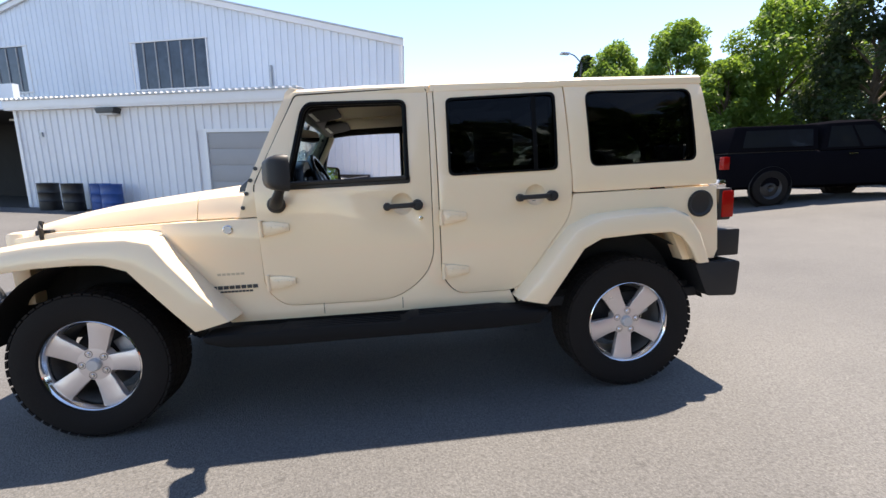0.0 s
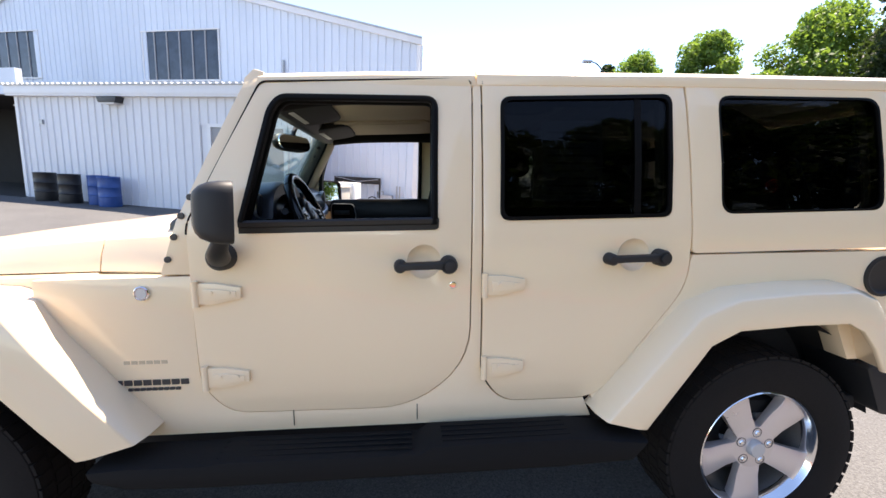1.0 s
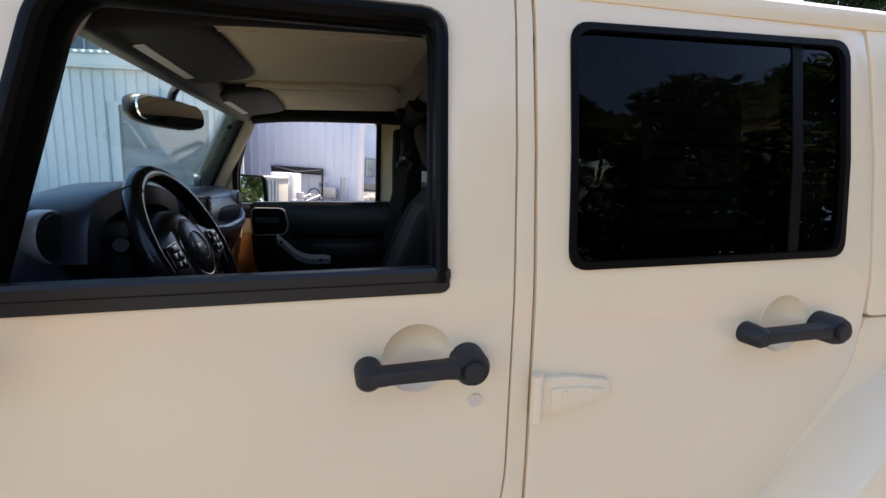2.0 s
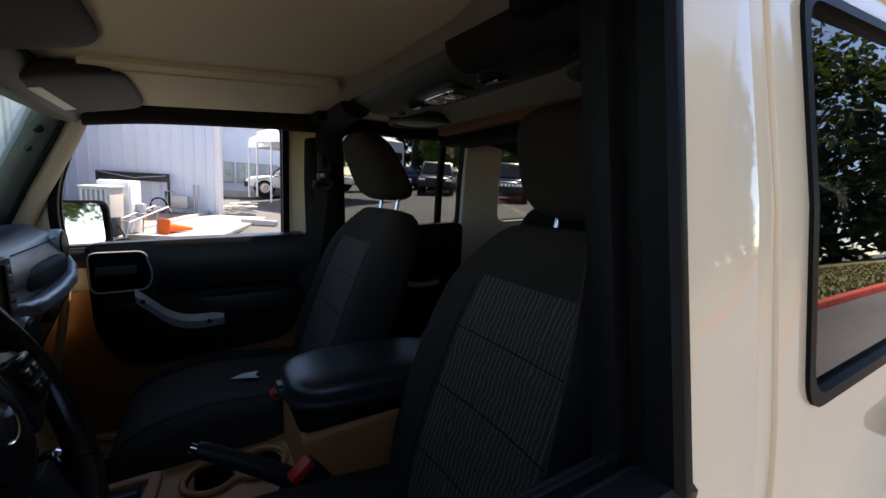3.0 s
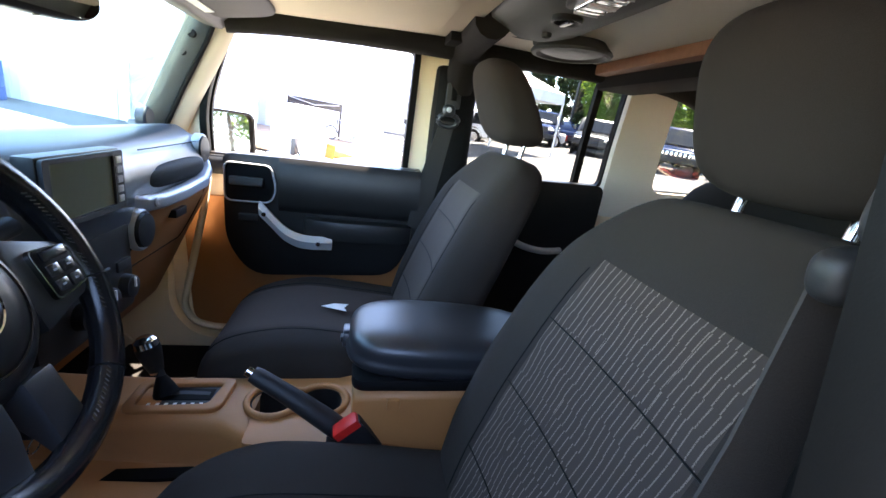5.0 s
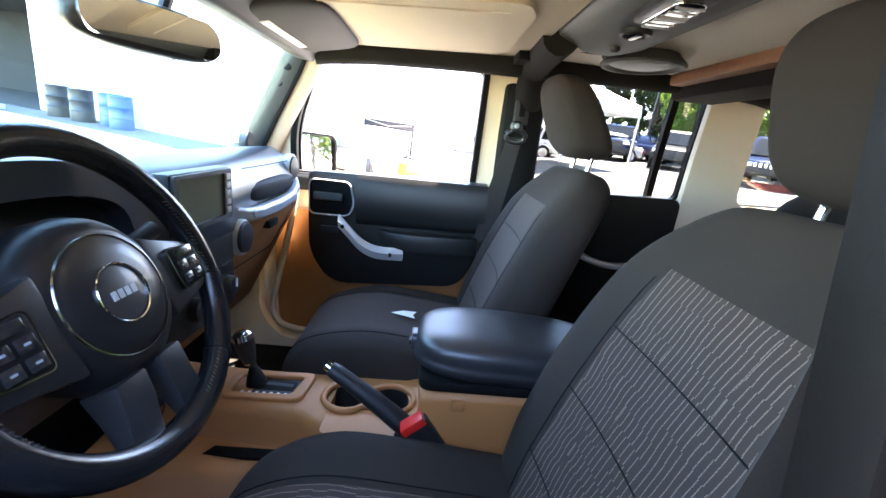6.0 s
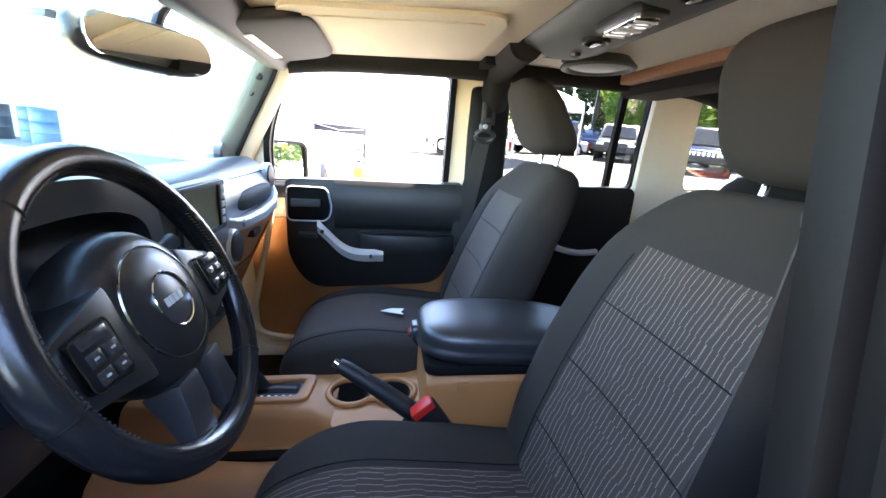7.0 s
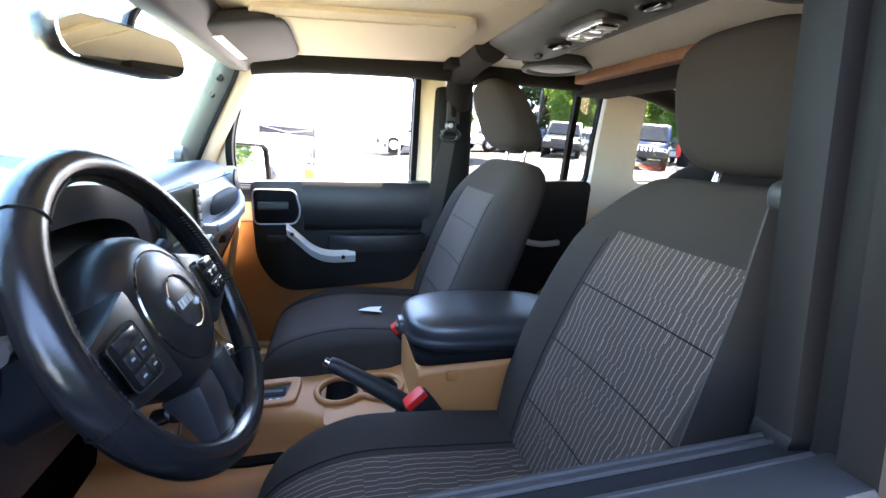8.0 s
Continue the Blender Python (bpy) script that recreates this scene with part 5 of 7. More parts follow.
part("front_bumper", box(-0.78, -0.56, -0.84, 0.84, 0.52, 0.72), PLASTIC, car, bevel=0.04)
part("tow_hook", tube(smooth_path([(-0.70, -0.5, 0.70), (-0.74, -0.5, 0.78), (-0.66, -0.5, 0.79), (-0.62, -0.5, 0.72)]), 0.014, 8), STEEL, car)
part("rear_bumper", box(3.50, 3.66, -0.58, 0.58, 0.52, 0.74), PLASTIC, car, bevel=0.03)
part("tailgate", box(3.48, 3.53, -0.70, 0.70, 0.72, 1.19), PAINT, car, bevel=0.01)
part("rear_glass", box(3.40, 3.42, -0.60, 0.60, 1.24, 1.68), TINT, car)
# underbody
part("floor_pan", box(0.55, 3.45, -0.74, 0.74, 0.50, 0.56), UNDER, car, bevel=0.01)
part("chassis", box(-0.55, 3.45, -0.40, 0.40, 0.42, 0.54), UNDER, car, bevel=0.02)
part("engine_bay", box(-0.40, 0.62, -0.5, 0.5, 0.55, 1.06), UNDER, car)
for x in (0.0, 2.947):
    part("axle", tube([(x, -0.66, 0.41), (x, 0.66, 0.41)], 0.05, 12), UNDER, car)

# roof shells
def roof_shell(name, x0, x1, z0, z1, mat, label=""):
    rings = []
    for x, z in ((x0, z0), ((x0 + x1) / 2, (z0 + z1) / 2 + .004), (x1, z1)):
        prof = [(-.752, -.055), (-.748, -.02), (-.725, -.004), (-.66, .012), (-.4, .022), (0, .026), (.4, .022), (.66, .012), (.725, -.004), (.748, -.02), (.752, -.055), (.70, -.055), (.66, -.03), (0, -.02), (-.66, -.03), (-.70, -.055)]
        rings.append([(x, y, z + dz) for y, dz in prof])
    return part(name, loft(rings), mat, car, label, bevel=0.003, smooth=30)


roof_shell("freedom_panel", 1.115, 1.822, 1.775, 1.800, PAINT)
roof_shell("hardtop_roof", 1.827, 3.40, 1.803, 1.825, PAINT)
part("hardtop_rear", loft([[(3.39, -.735, 1.765), (3.39, .735, 1.765), (3.40, .70, 1.83), (3.40, -.70, 1.83)], [(3.43, -.72, 1.70), (3.43, .72, 1.70), (3.425, .66, 1.81), (3.425, -.66, 1.81)]]), PAINT, car, bevel=0.02)
part("screen_header", prism([(1.055, 1.70), (1.12, 1.705), (1.135, 1.775), (1.10, 1.785), (1.07, 1.755)], "y", -.74, .74), PAINT, car, bevel=0.01)
part("windscreen", loft([[(0.815, -.69, 1.30), (0.815, .69, 1.30), (1.07, .66, 1.725), (1.07, -.66, 1.725)], [(0.82, -.69, 1.297), (0.82, .69, 1.297), (1.075, .66, 1.722), (1.075, -.66, 1.722)]]), CLEAR, car)
part("screen_seal", tube([(0.815, -.665, 1.299), (0.815, .665, 1.299)], 0.010, 8), RUBBER, car)


# wheels
def make_wheel(cx, s):
    """A tyre with tread lugs on a five-spoke alloy rim; the outer face looks along s * y."""
    yc, zc, R = s * 0.725, 0.398, 0.396
    o = lambda h: s * h
    prof = [(o(-.115), .245), (o(-.125), .28), (o(-.13), .33), (o(-.118), .375), (o(-.10), .387), (o(.10), .387), (o(.118), .375), (o(.13), .33), (o(.125), .28), (o(.118), .252), (o(.105), .243)]
    ty = part("wheel", lathe(prof, (cx, yc, zc), "y", 64), TYRE, car, "all-terrain tyre on a five-spoke alloy wheel")
    lugs = bmesh.new()
    for k in range(52):
        for j, (h0, h1) in enumerate(((-.118, -.068), (-.058, -.006), (.004, .056), (.066, .118))):
            a = 2 * math.pi * (k + .5 * (j % 2)) / 52
            b = box(-.0185, .0185, h0, h1, .380, R - .006)
            spin(b, Matrix.Translation((cx, yc, zc)) @ Matrix.Rotation(a, 4, "Y"))
            me = bpy.data.meshes.new("lug")
            b.to_mesh(me)
            b.free()
            lugs.from_mesh(me)
            bpy.data.meshes.remove(me)
    part("tread", lugs, TYRE, ty)
    part("rim", lathe([(o(.06), .222), (o(.085), .226), (o(.090), .231), (o(.104), .233), (o(.112), .241), (o(.108), .247), (o(.08), .247)], (cx, yc, zc), "y", 64), CHROME, ty)
    part("barrel", lathe([(o(-.10), .215), (o(.02), .205), (o(.065), .224), (o(.065), .245), (o(-.11), .245)], (cx, yc, zc), "y", 48), BARREL, ty)
    part("brake_disc", lathe([(o(-.03), .06), (o(-.03), .165), (o(-.045), .165), (o(-.045), .06)], (cx, yc, zc), "y", 40), STEEL, ty)
    part("brake_caliper", spin(box(-.06, .06, o(-.06), o(.01), .09, .185), Matrix.Translation((cx, yc, zc)) @ Matrix.Rotation(1.1, 4, "Y")), GALV, ty, bevel=0.012)
    for k in range(5):
        a = math.pi / 2 * 0 + 2 * math.pi * k / 5 + (0.28 if cx < 1 else 0.73)
        pts = [(-.040, .045), (-.047, .12), (-.056, .195), (-.066, .232), (.066, .232), (.056, .195), (.047, .12), (.040, .045)]
        b = loft([[(u * .9, o(.045), v) for u, v in pts], [(u, o(.080 + .010 * (v > .19)), v) for u, v in pts]])
        spin(b, Matrix.Translation((cx, yc, zc)) @ Matrix.Rotation(a, 4, "Y"))
        part("spoke", b, ALLOY, ty, bevel=0.003)
        n = Matrix.Translation((cx, yc, zc)) @ Matrix.Rotation(a + math.pi / 5, 4, "Y") @ Vector((0, 0, .062))
        part("lug_nut", lathe([(o(.045), .011), (o(.084), .0105), (o(.087), .007), (o(.087), 0)], (n.x, n.y, n.z), "y", 6), CHROME, ty)
        # black ring on the hub plate draws the shade of a sunk nut
        part("nut_well", lathe([(o(.06), .019), (o(.0825), .017), (o(.0825), .0195), (o(.06), .0195)], (n.x, n.y, n.z), "y", 16), STEEL, ty)
    part("hub_plate", lathe([(o(.03), .09), (o(.080), .086), (o(.082), .06), (o(.082), .0)], (cx, yc, zc), "y", 40), ALLOY, ty)
    part("centre_cap", lathe([(o(.08), .034), (o(.098), .033), (o(.104), .028), (o(.105), 0)], (cx, yc, zc), "y", 32), SILVER, ty)


for cx in (0.0, 2.947):
    for s in (-1, 1):
        make_wheel(cx, s)

# badges on the driver's side: bars in place of the lettering
yb = -flank(0.75)
for x0, x1, z0, z1, mat, k in ((0.625, 0.862, 0.752, 0.770, BADGE, 8), (0.665, 0.832, 0.733, 0.742, BADGE, 9), (0.66, 0.80, 0.826, 0.838, GHOST, 6)):
    w = (x1 - x0) / k
    for n_ in range(k):
        part("lettering", box(x0 + n_ * w, x0 + n_ * w + w * .80, yb - .0015, yb + .004, z0, z1), mat, car)
rb = part("round_badge", lathe([(.004, .024), (-.004, .024), (-.006, .021), (-.003, .019), (-.003, 0)], (0.742, -flank(1.067) - .001, 1.067), "y", 28), CHROME, car)
part("badge_face", lathe([(-.003, .018), (-.005, .016), (-.005, 0)], (0.742, -flank(1.067) - .001, 1.067), "y", 24), SILVER, rb)

# ---- the cabin ----
# inner floor and carpet, tub
part("carpet", box(0.75, 3.40, -0.72, 0.72, 0.56, 0.60), CARPET, car, bevel=0.01)
part("firewall", box(0.70, 0.78, -0.62, 0.62, 0.56, 1.24), CARPET, car)
part("tunnel", prism(rounded([(-.19, .58), (-.15, .74), (.15, .74), (.19, .58)], .03), "x", 0.78, 2.6), CARPET, car)

# dashboard
def dash_ring(y, push=0.0, drop=0.0):
    prof = [(0.82, 1.31), (0.90, 1.374), (0.985, 1.408), (1.04, 1.410), (1.085, 1.382), (1.116, 1.325), (1.114, 1.24), (1.075, 1.12), (1.02, 1.02), (0.90, 0.98), (0.80, 0.98)]
    if y > 0.15:
        prof[6:9] = [(1.112, 1.262), (1.080, 1.205), (0.985, 1.03)]
    return [(x + push * (1 if i in (3, 4, 5, 6) else 0), y, z - drop * (1 if i < 5 else 0)) for i, (x, z) in enumerate(prof)]


dash = part("dashboard", loft([dash_ring(-.70, -.04, .02), dash_ring(-.64, -.01), dash_ring(-.2), dash_ring(-.12, .012), dash_ring(.11, .012), dash_ring(.17), dash_ring(.60, -.01), dash_ring(.655, -.03, .01), dash_ring(.69, -.05, .03)]), DASH, car, "black dashboard with a round vent at each end", bevel=0.008, smooth=50)
dash.location = (-0.038, 0.0, -0.008)
hoodp = [(-.64, 1.30), (-.615, 1.385), (-.54, 1.425), (-.42, 1.437), (-.30, 1.425), (-.225, 1.385), (-.20, 1.30)]
hood_in = [(-.42 + (y + .42) * .84, 1.30 + (z - 1.30) * .72) for y, z in hoodp]
hoodp, hood_in = [[(p.x, p.z) for p in smooth_path([(y, 0, z) for y, z in rim], 4)] for rim in (hoodp, hood_in)]
hood_rings = [[(x, -.42 + (y + .42) * k, 1.30 + (z - 1.30) * h) for y, z in hoodp] + [(x, -.42 + (y + .42) * k, 1.295 + (z - 1.30) * h) for y, z in hood_in[::-1]] for x, k, h in ((0.92, .85, .45), (0.98, .94, .80), (1.05, .99, .97), (1.11, 1.0, 1.0), (1.135, 1.0, .985), (1.145, .985, .95))]
part("cluster_hood", loft(hood_rings), DASH, dash, "smooth hood over the gauges", smooth=60)
part("cluster_well", box(1.04, 1.06, -.61, -.23, 1.16, 1.385), RUBBER, dash)
for y, r in ((-.505, .062), (-.345, .062), (-.425, .034)):
    g = part("gauge", lathe([(.0, r), (.014, r), (.016, r - .006), (.004, r - .010), (.004, 0)], (1.06, y, 1.305 if r > .05 else 1.235), "x", 32), DARK_CHROME, dash)
    part("gauge_face", lathe([(.005, r - .011), (.006, 0)], (1.06, y, 1.305 if r > .05 else 1.235), "x", 28), TRIM, g)
# radio and controls
radio = part("radio", box(1.10, 1.131, -.132, .084, 1.275, 1.39), TRIM, dash, "wide radio with a blank screen", bevel=0.006)
part("radio_frame", sheet([rounded([(-.128, 1.279), (.080, 1.279), (.080, 1.386), (-.128, 1.386)], .006), rounded([(-.114, 1.288), (.050, 1.288), (.050, 1.378), (-.114, 1.378)], .004)], lambda u, v: (1.137, u, v), lambda u, v: (1.129, u, v)), PLASTIC, radio)
part("radio_screen", box(1.128, 1.1325, -.113, .049, 1.289, 1.377), SCREEN, radio)
for k in range(5):
    part("radio_button", box(1.134, 1.139, .056, .073, 1.291 + k * .018, 1.304 + k * .018), SILVER, radio, bevel=0.002)
part("control_panel", box(1.085, 1.125, -.17, .11, 1.06, 1.262), TRIM, dash, bevel=0.012)
kn = part("centre_vent", lathe([(0, .045), (.010, .045), (.014, .042), (.013, .039), (.006, .038), (.006, 0)], (1.118, .148, 1.212), "x", 32), SILVER, dash)
part("vent_disc", lathe([(.006, .0385), (.020, .036), (.023, .020), (.021, 0)], (1.118, .148, 1.212), "x", 28), TRIM, kn)
kn = part("centre_vent", lathe([(0, .045), (.010, .045), (.014, .042), (.013, .039), (.006, .038), (.006, 0)], (1.118, -.205, 1.212), "x", 32), SILVER, dash)
part("vent_disc", lathe([(.006, .0385), (.020, .036), (.023, .020), (.021, 0)], (1.118, -.205, 1.212), "x", 28), TRIM, kn)
for k, y in enumerate((-.07, 0.0, .07)):
    kb = part("climate_knob", lathe([(0, .026), (.024, .023), (.026, .018), (.026, 0)], (1.118, y, 1.115), "x", 24), PLASTIC, dash)
    part("knob_mark", box(1.144, 1.147, y - .002, y + .002, 1.115, 1.135), WHITE, kb)
    part("switch", box(1.115, 1.13, y - .024, y + .024, 1.15, 1.172), PLASTIC, dash, bevel=0.004)
# passenger grab bar and round end vents
# black bulge on the dash face imitates the shaded hollow above the bar
part("grab_recess", spin(cushion((.030, .185, .030), 3.0, 14), pose(1.0935, .395, 1.306)), RUBBER, dash, smooth=80)
gb = part("dash_grab_bar", loft([[(x0, y, z + .012), (x0 + .024, y, z + .014), (x0 + .032, y, z + .006), (x0 + .030, y, z - .016), (x0 + .020, y, z - .022), (x0, y, z - .020)] for y, x0, z in ((.150, 1.086, 1.272), (.185, 1.100, 1.264), (.25, 1.110, 1.260), (.38, 1.112, 1.260), (.52, 1.108, 1.266), (.595, 1.094, 1.284), (.622, 1.078, 1.305))]), BAR_GREY, dash, "grey grab bar over the glove box", bevel=0.006)
part("bolt", lathe([(0, .011), (.004, .011), (.006, .006), (.004, 0)], (1.134, .205, 1.262), "x", 14), GALV, gb)
for s, y in ((1, .600), (-1, -.635)):
    v = part("end_vent", lathe([(0, .046), (.018, .046), (.022, .0435), (.021, .041), (.014, .040), (.014, 0)], (1.080, y, 1.346), "x", 32), SILVER, dash)
    part("vent_disc", lathe([(.014, .0405), (.026, .038), (.029, .02), (.027, 0)], (1.080, y, 1.346), "x", 28), TRIM, v)
GLOVE = [(1.112, 1.246), (1.104, 1.215), (1.078, 1.160), (1.036, 1.075), (0.982, 0.960), (0.936, 0.868), (0.920, 0.850), (0.900, 0.862), (0.960, 0.990), (1.045, 1.180), (1.080, 1.250)]
gl = part("glove_box", loft([[(x - d, y, z) for x, z in GLOVE] for y, d in ((.135, .012), (.150, .0), (.40, .0), (.610, .0), (.640, .006), (.654, .024))]), TAN, dash, "tan glove box and knee panel", smooth=50)
part("glove_seam", tube(smooth_path([(1.1085, .205, 1.232), (1.0795, .21, 1.162), (1.040, .23, 1.083), (1.0375, .30, 1.078), (1.0375, .50, 1.078), (1.0405, .555, 1.084), (1.0795, .57, 1.162), (1.1085, .572, 1.232)], 4), .0022, 6), RUBBER, gl)
part("glove_latch", box(1.085, 1.112, .36, .43, 1.185, 1.208), TRIM, gl, bevel=0.004)
tw = part("tweeter", lathe([(0, .034), (.02, .032), (.026, .026), (.026, 0)], (0.935, .600, 1.420), "x", 24), DASH, dash)
part("dash_lid_seam", tube(smooth_path([(1.098, .22, 1.371), (1.098, .40, 1.371), (1.094, .56, 1.371)], 3), .0016, 6), RUBBER, dash)
part("tweeter_foot", box(0.91, 0.95, .57, .63, 1.35, 1.415), DASH, tw, bevel=0.012)

# steering wheel
WC = Vector((1.196, -.419, 1.283))
WM = Matrix.Translation(WC) @ Matrix.Rotation(radians(90 - 24), 4, "Y")   # local z points at the driver's chest


def wheel_mesh(bm, dz=0.0):
    return spin(bm, WM @ Matrix.Translation((0, 0, dz)))


R_ = 0.1785
sw = part("steering_wheel", wheel_mesh(tube([(R_ * math.cos(a), R_ * math.sin(a), 0) for a in np.linspace(0, 2 * math.pi, 65)[:-1]], 0.0178, 16, closed=True)), LEATHER, car, "black leather steering wheel with button pads")
# local axes of the wheel: x points down the dash side, y to the passenger
hub = part("airbag_cover", wheel_mesh(lathe([(-.06, .076), (-.035, .092), (-.005, .100), (.012, .0985), (.026, .093), (.036, .083), (.041, .072), (.0405, .068), (.044, .064), (.048, .045), (.0495, .02), (.0495, 0)], (0, 0, 0), "z", 56), -.030), HUB, sw, smooth=70)
part("hub_ring", wheel_mesh(lathe([(.0408, .0705), (.0426, .0695), (.0424, .0680)], (0, 0, 0), "z", 56), -.030), DARK_CHROME, hub)
em = part("hub_emblem", wheel_mesh(lathe([(.046, .0345), (.0505, .0345), (.0515, .0335), (.0505, .0322), (.048, .0318), (.048, 0)], (0, 0, 0), "z", 48), -.030), CHROME, hub)
part("emblem_face", wheel_mesh(lathe([(.0482, .0317), (.0495, .029), (.0500, 0)], (0, 0, 0), "z", 36), -.030), BADGE, em)
for k_ in range(4):
    part("emblem_mark", wheel_mesh(box(-.005, .005, -.018 + k_ * .0095, -.012 + k_ * .0095, .0495, .0515), -.030), SILVER, em)
for s in (-1, 1):
    sp = part("spoke", wheel_mesh(loft([[(-.055, s * .070, -.06), (.060, s * .070, -.06), (.060, s * .070, .016), (-.050, s * .070, .016)], [(-.040, s * .115, -.035), (.052, s * .115, -.035), (.050, s * .115, .014), (-.036, s * .115, .014)], [(-.030, s * .150, -.014), (.046, s * .150, -.014), (.044, s * .150, .012), (-.026, s * .150, .012)], [(-.012, s * .172, -.01), (.03, s * .172, -.01), (.03, s * .172, .01), (-.012, s * .172, .01)]]), -.006), HUB, sw, bevel=0.006)
    pad = part("button_pad", wheel_mesh(prism(rounded([(-.024, s * .098), (.034, s * .100), (.028, s * .152), (-.018, s * .150)], .008), "z", .012, .021), -.006), RUBBER, sp, bevel=0.002)
    part("pad_outline", wheel_mesh(sheet([rounded([(-.026, s * .096), (.036, s * .098), (.030, s * .154), (-.020, s * .152)], .009), rounded([(-.0245, s * .0975), (.0345, s * .0995), (.0285, s * .1525), (-.0185, s * .1505)], .008)], lambda u, v: (u, v, .0205), lambda u, v: (u, v, .012)), -.006), DARK_CHROME, pad)
    for i in range(2):
        for j in range(2):
            part("button", wheel_mesh(box(-.004 + i * .018, .010 + i * .018, s * (.104 + j * .022), s * (.122 + j * .022), .0205, .0238), -.006), BUTTON, pad, bevel=0.003)
            part("button_mark", wheel_mesh(box(.002 + i * .018, .0042 + i * .018, s * (.110 + j * .022), s * (.116 + j * .022), .0237, .0240), -.006), BAR_GREY, pad)
    part("button", wheel_mesh(box(-.020, -.008, s * .106, s * .144, .0205, .0238), -.006), BUTTON, pad, bevel=0.003)
    part("lower_spoke", wheel_mesh(loft([[(.085, s * .010, -.03), (.085, s * .056, -.03), (.085, s * .054, .016), (.085, s * .012, .018)], [(.12, s * .012, -.02), (.12, s * .060, -.02), (.12, s * .058, .012), (.12, s * .014, .016)], [(.150, s * .016, -.012), (.150, s * .066, -.012), (.150, s * .064, .008), (.150, s * .018, .010)], [(.174, s * .018, -.008), (.170, s * .072, -.008), (.170, s * .070, .006), (.174, s * .020, .006)]]), -.010), VINYL, sw, bevel=0.005)
part("column", wheel_mesh(tube([(0, 0, -.03), (0, 0, -.20)], [.062, .075], 20)), DASH, sw)
for k in range(4):
    a = radians(40 + 100 * (k // 2) + 40 * (k % 2)) if k < 2 else radians(220 + 60 * (k - 2))
    part("rim_seam", wheel_mesh(tube([((R_ + .0182 * math.cos(b)) * math.cos(a), (R_ + .0182 * math.cos(b)) * math.sin(a), .0182 * math.sin(b)) for b in np.linspace(0, 2 * math.pi, 17)[:-1]], .0012, 5, closed=True)), RUBBER, sw)
for a0 in (15, 65, 195, 245, 95, 275):
    st_ = bmesh.new()
    for k in range(14):
        a = radians(a0 + k * 1.9)
        b = radians(a0 + k * 1.9 + 1.2)
        tube([((R_ - .011) * math.cos(a), (R_ - .011) * math.sin(a), .0145), ((R_ - .014) * math.cos(b), (R_ - .014) * math.sin(b), .0122)], .0006, 5, bm=st_)
    part("stitching", wheel_mesh(st_), GREY, sw)
ky = part("ignition_key", tube([(1.135, -.255, 1.035), (1.158, -.262, 1.045)], [.016, .013], 14), CHROME, dash, "ignition lock with the key in it")
part("key_bow", spin(cushion((.012, .005, .016), 3, 8), pose(1.17, -.265, 1.048, 0, 20, 30)), PLASTIC, ky, smooth=80)
part("key_ring", tube([(1.172 + .002 * math.sin(a), -.266 + .013 * math.cos(a), 1.024 + .013 * math.sin(a)) for a in np.linspace(0, 6.283, 17)[:-1]], .0012, 6, closed=True), CHROME, ky)
for s in (-1, 1):
    part("stalk", wheel_mesh(tube([(-.02, s * .05, -.06), (-.045, s * .12, -.05), (-.055, s * .17, -.04)], [.008, .009, .013], 10)), PLASTIC, sw)

# centre console, shifter, cup holders, hand brake
def console_ring(x, near, far, top, ledge, foot):
    """A section across the console: floor, ledge by the driver, rounded shoulder, flat top, passenger side."""
    pts = [(-foot, .60), (-foot + .03, ledge - .05), (-foot + .055, ledge - .012), (-foot + .08, ledge), (near - .022, ledge + .004), (near - .012, ledge + .02), (near - .004, top - .022), (near + .006, top - .006), (near + .02, top), (far - .02, top), (far - .006, top - .006), (far + .004, top - .022), (far + .03, .60)]
    return [(x, y, z) for y, z in pts]


con = part("centre_console", loft([console_ring(x, n_, f_, t_, l_, w_) for x, n_, f_, t_, l_, w_ in (
    (0.90, -.055, .115, .885, .815, .235), (1.00, -.05, .112, .880, .808, .235), (1.09, -.048, .110, .876, .800, .228), (1.20, -.05, .112, .873, .790, .222),
    (1.295, -.058, .115, .872, .792, .212), (1.335, -.085, .118, .872, .815, .205), (1.352, -.098, .120, .872, .825, .20))]), TAN, car, "tan moulded centre console with cup holders", smooth=50)
part("console_bin", loft([[(x, y, z) for y, z in ((-n_, .60), (-n_, t_ - .012), (-n_ + .012, t_), (n_ - .06, t_), (n_ - .05, t_ - .012), (n_ - .05, .60))] for x, n_, t_ in ((1.552, .142, 1.0), (1.575, .150, 1.010), (1.75, .152, 1.016), (1.95, .150, 1.02))]), TAN, con, bevel=0.006)
arc = [(1.60 + .20 * math.cos(a), .66 + .24 * math.sin(a)) for a in np.linspace(.15, 1.9, 16)]
part("bin_panel", prism(arc + [(1.52, .66)], "y", -.156, -.148), TAN, con, "raised curved panel on the side of the bin", bevel=0.003)
part("bin_catch", box(1.615, 1.64, -.158, -.146, .978, 1.0), TAN, con, bevel=0.004)
part("armrest_rim", prism(rounded([(1.548, -.148), (1.955, -.148), (1.955, .092), (1.548, .092)], .03), "z", 1.012, 1.034), RUBBER, con, bevel=0.006)


def lid_shape(q):
    """Fuller to the front, with a crease round the lower side."""
    z = q.z * (1.0 - .18 * max(0, q.x))
    k = 1.0 + .025 * max(0.0, min(1.0, (-.05 - q.z) / .2))
    return Vector((q.x * k, q.y * k, z))


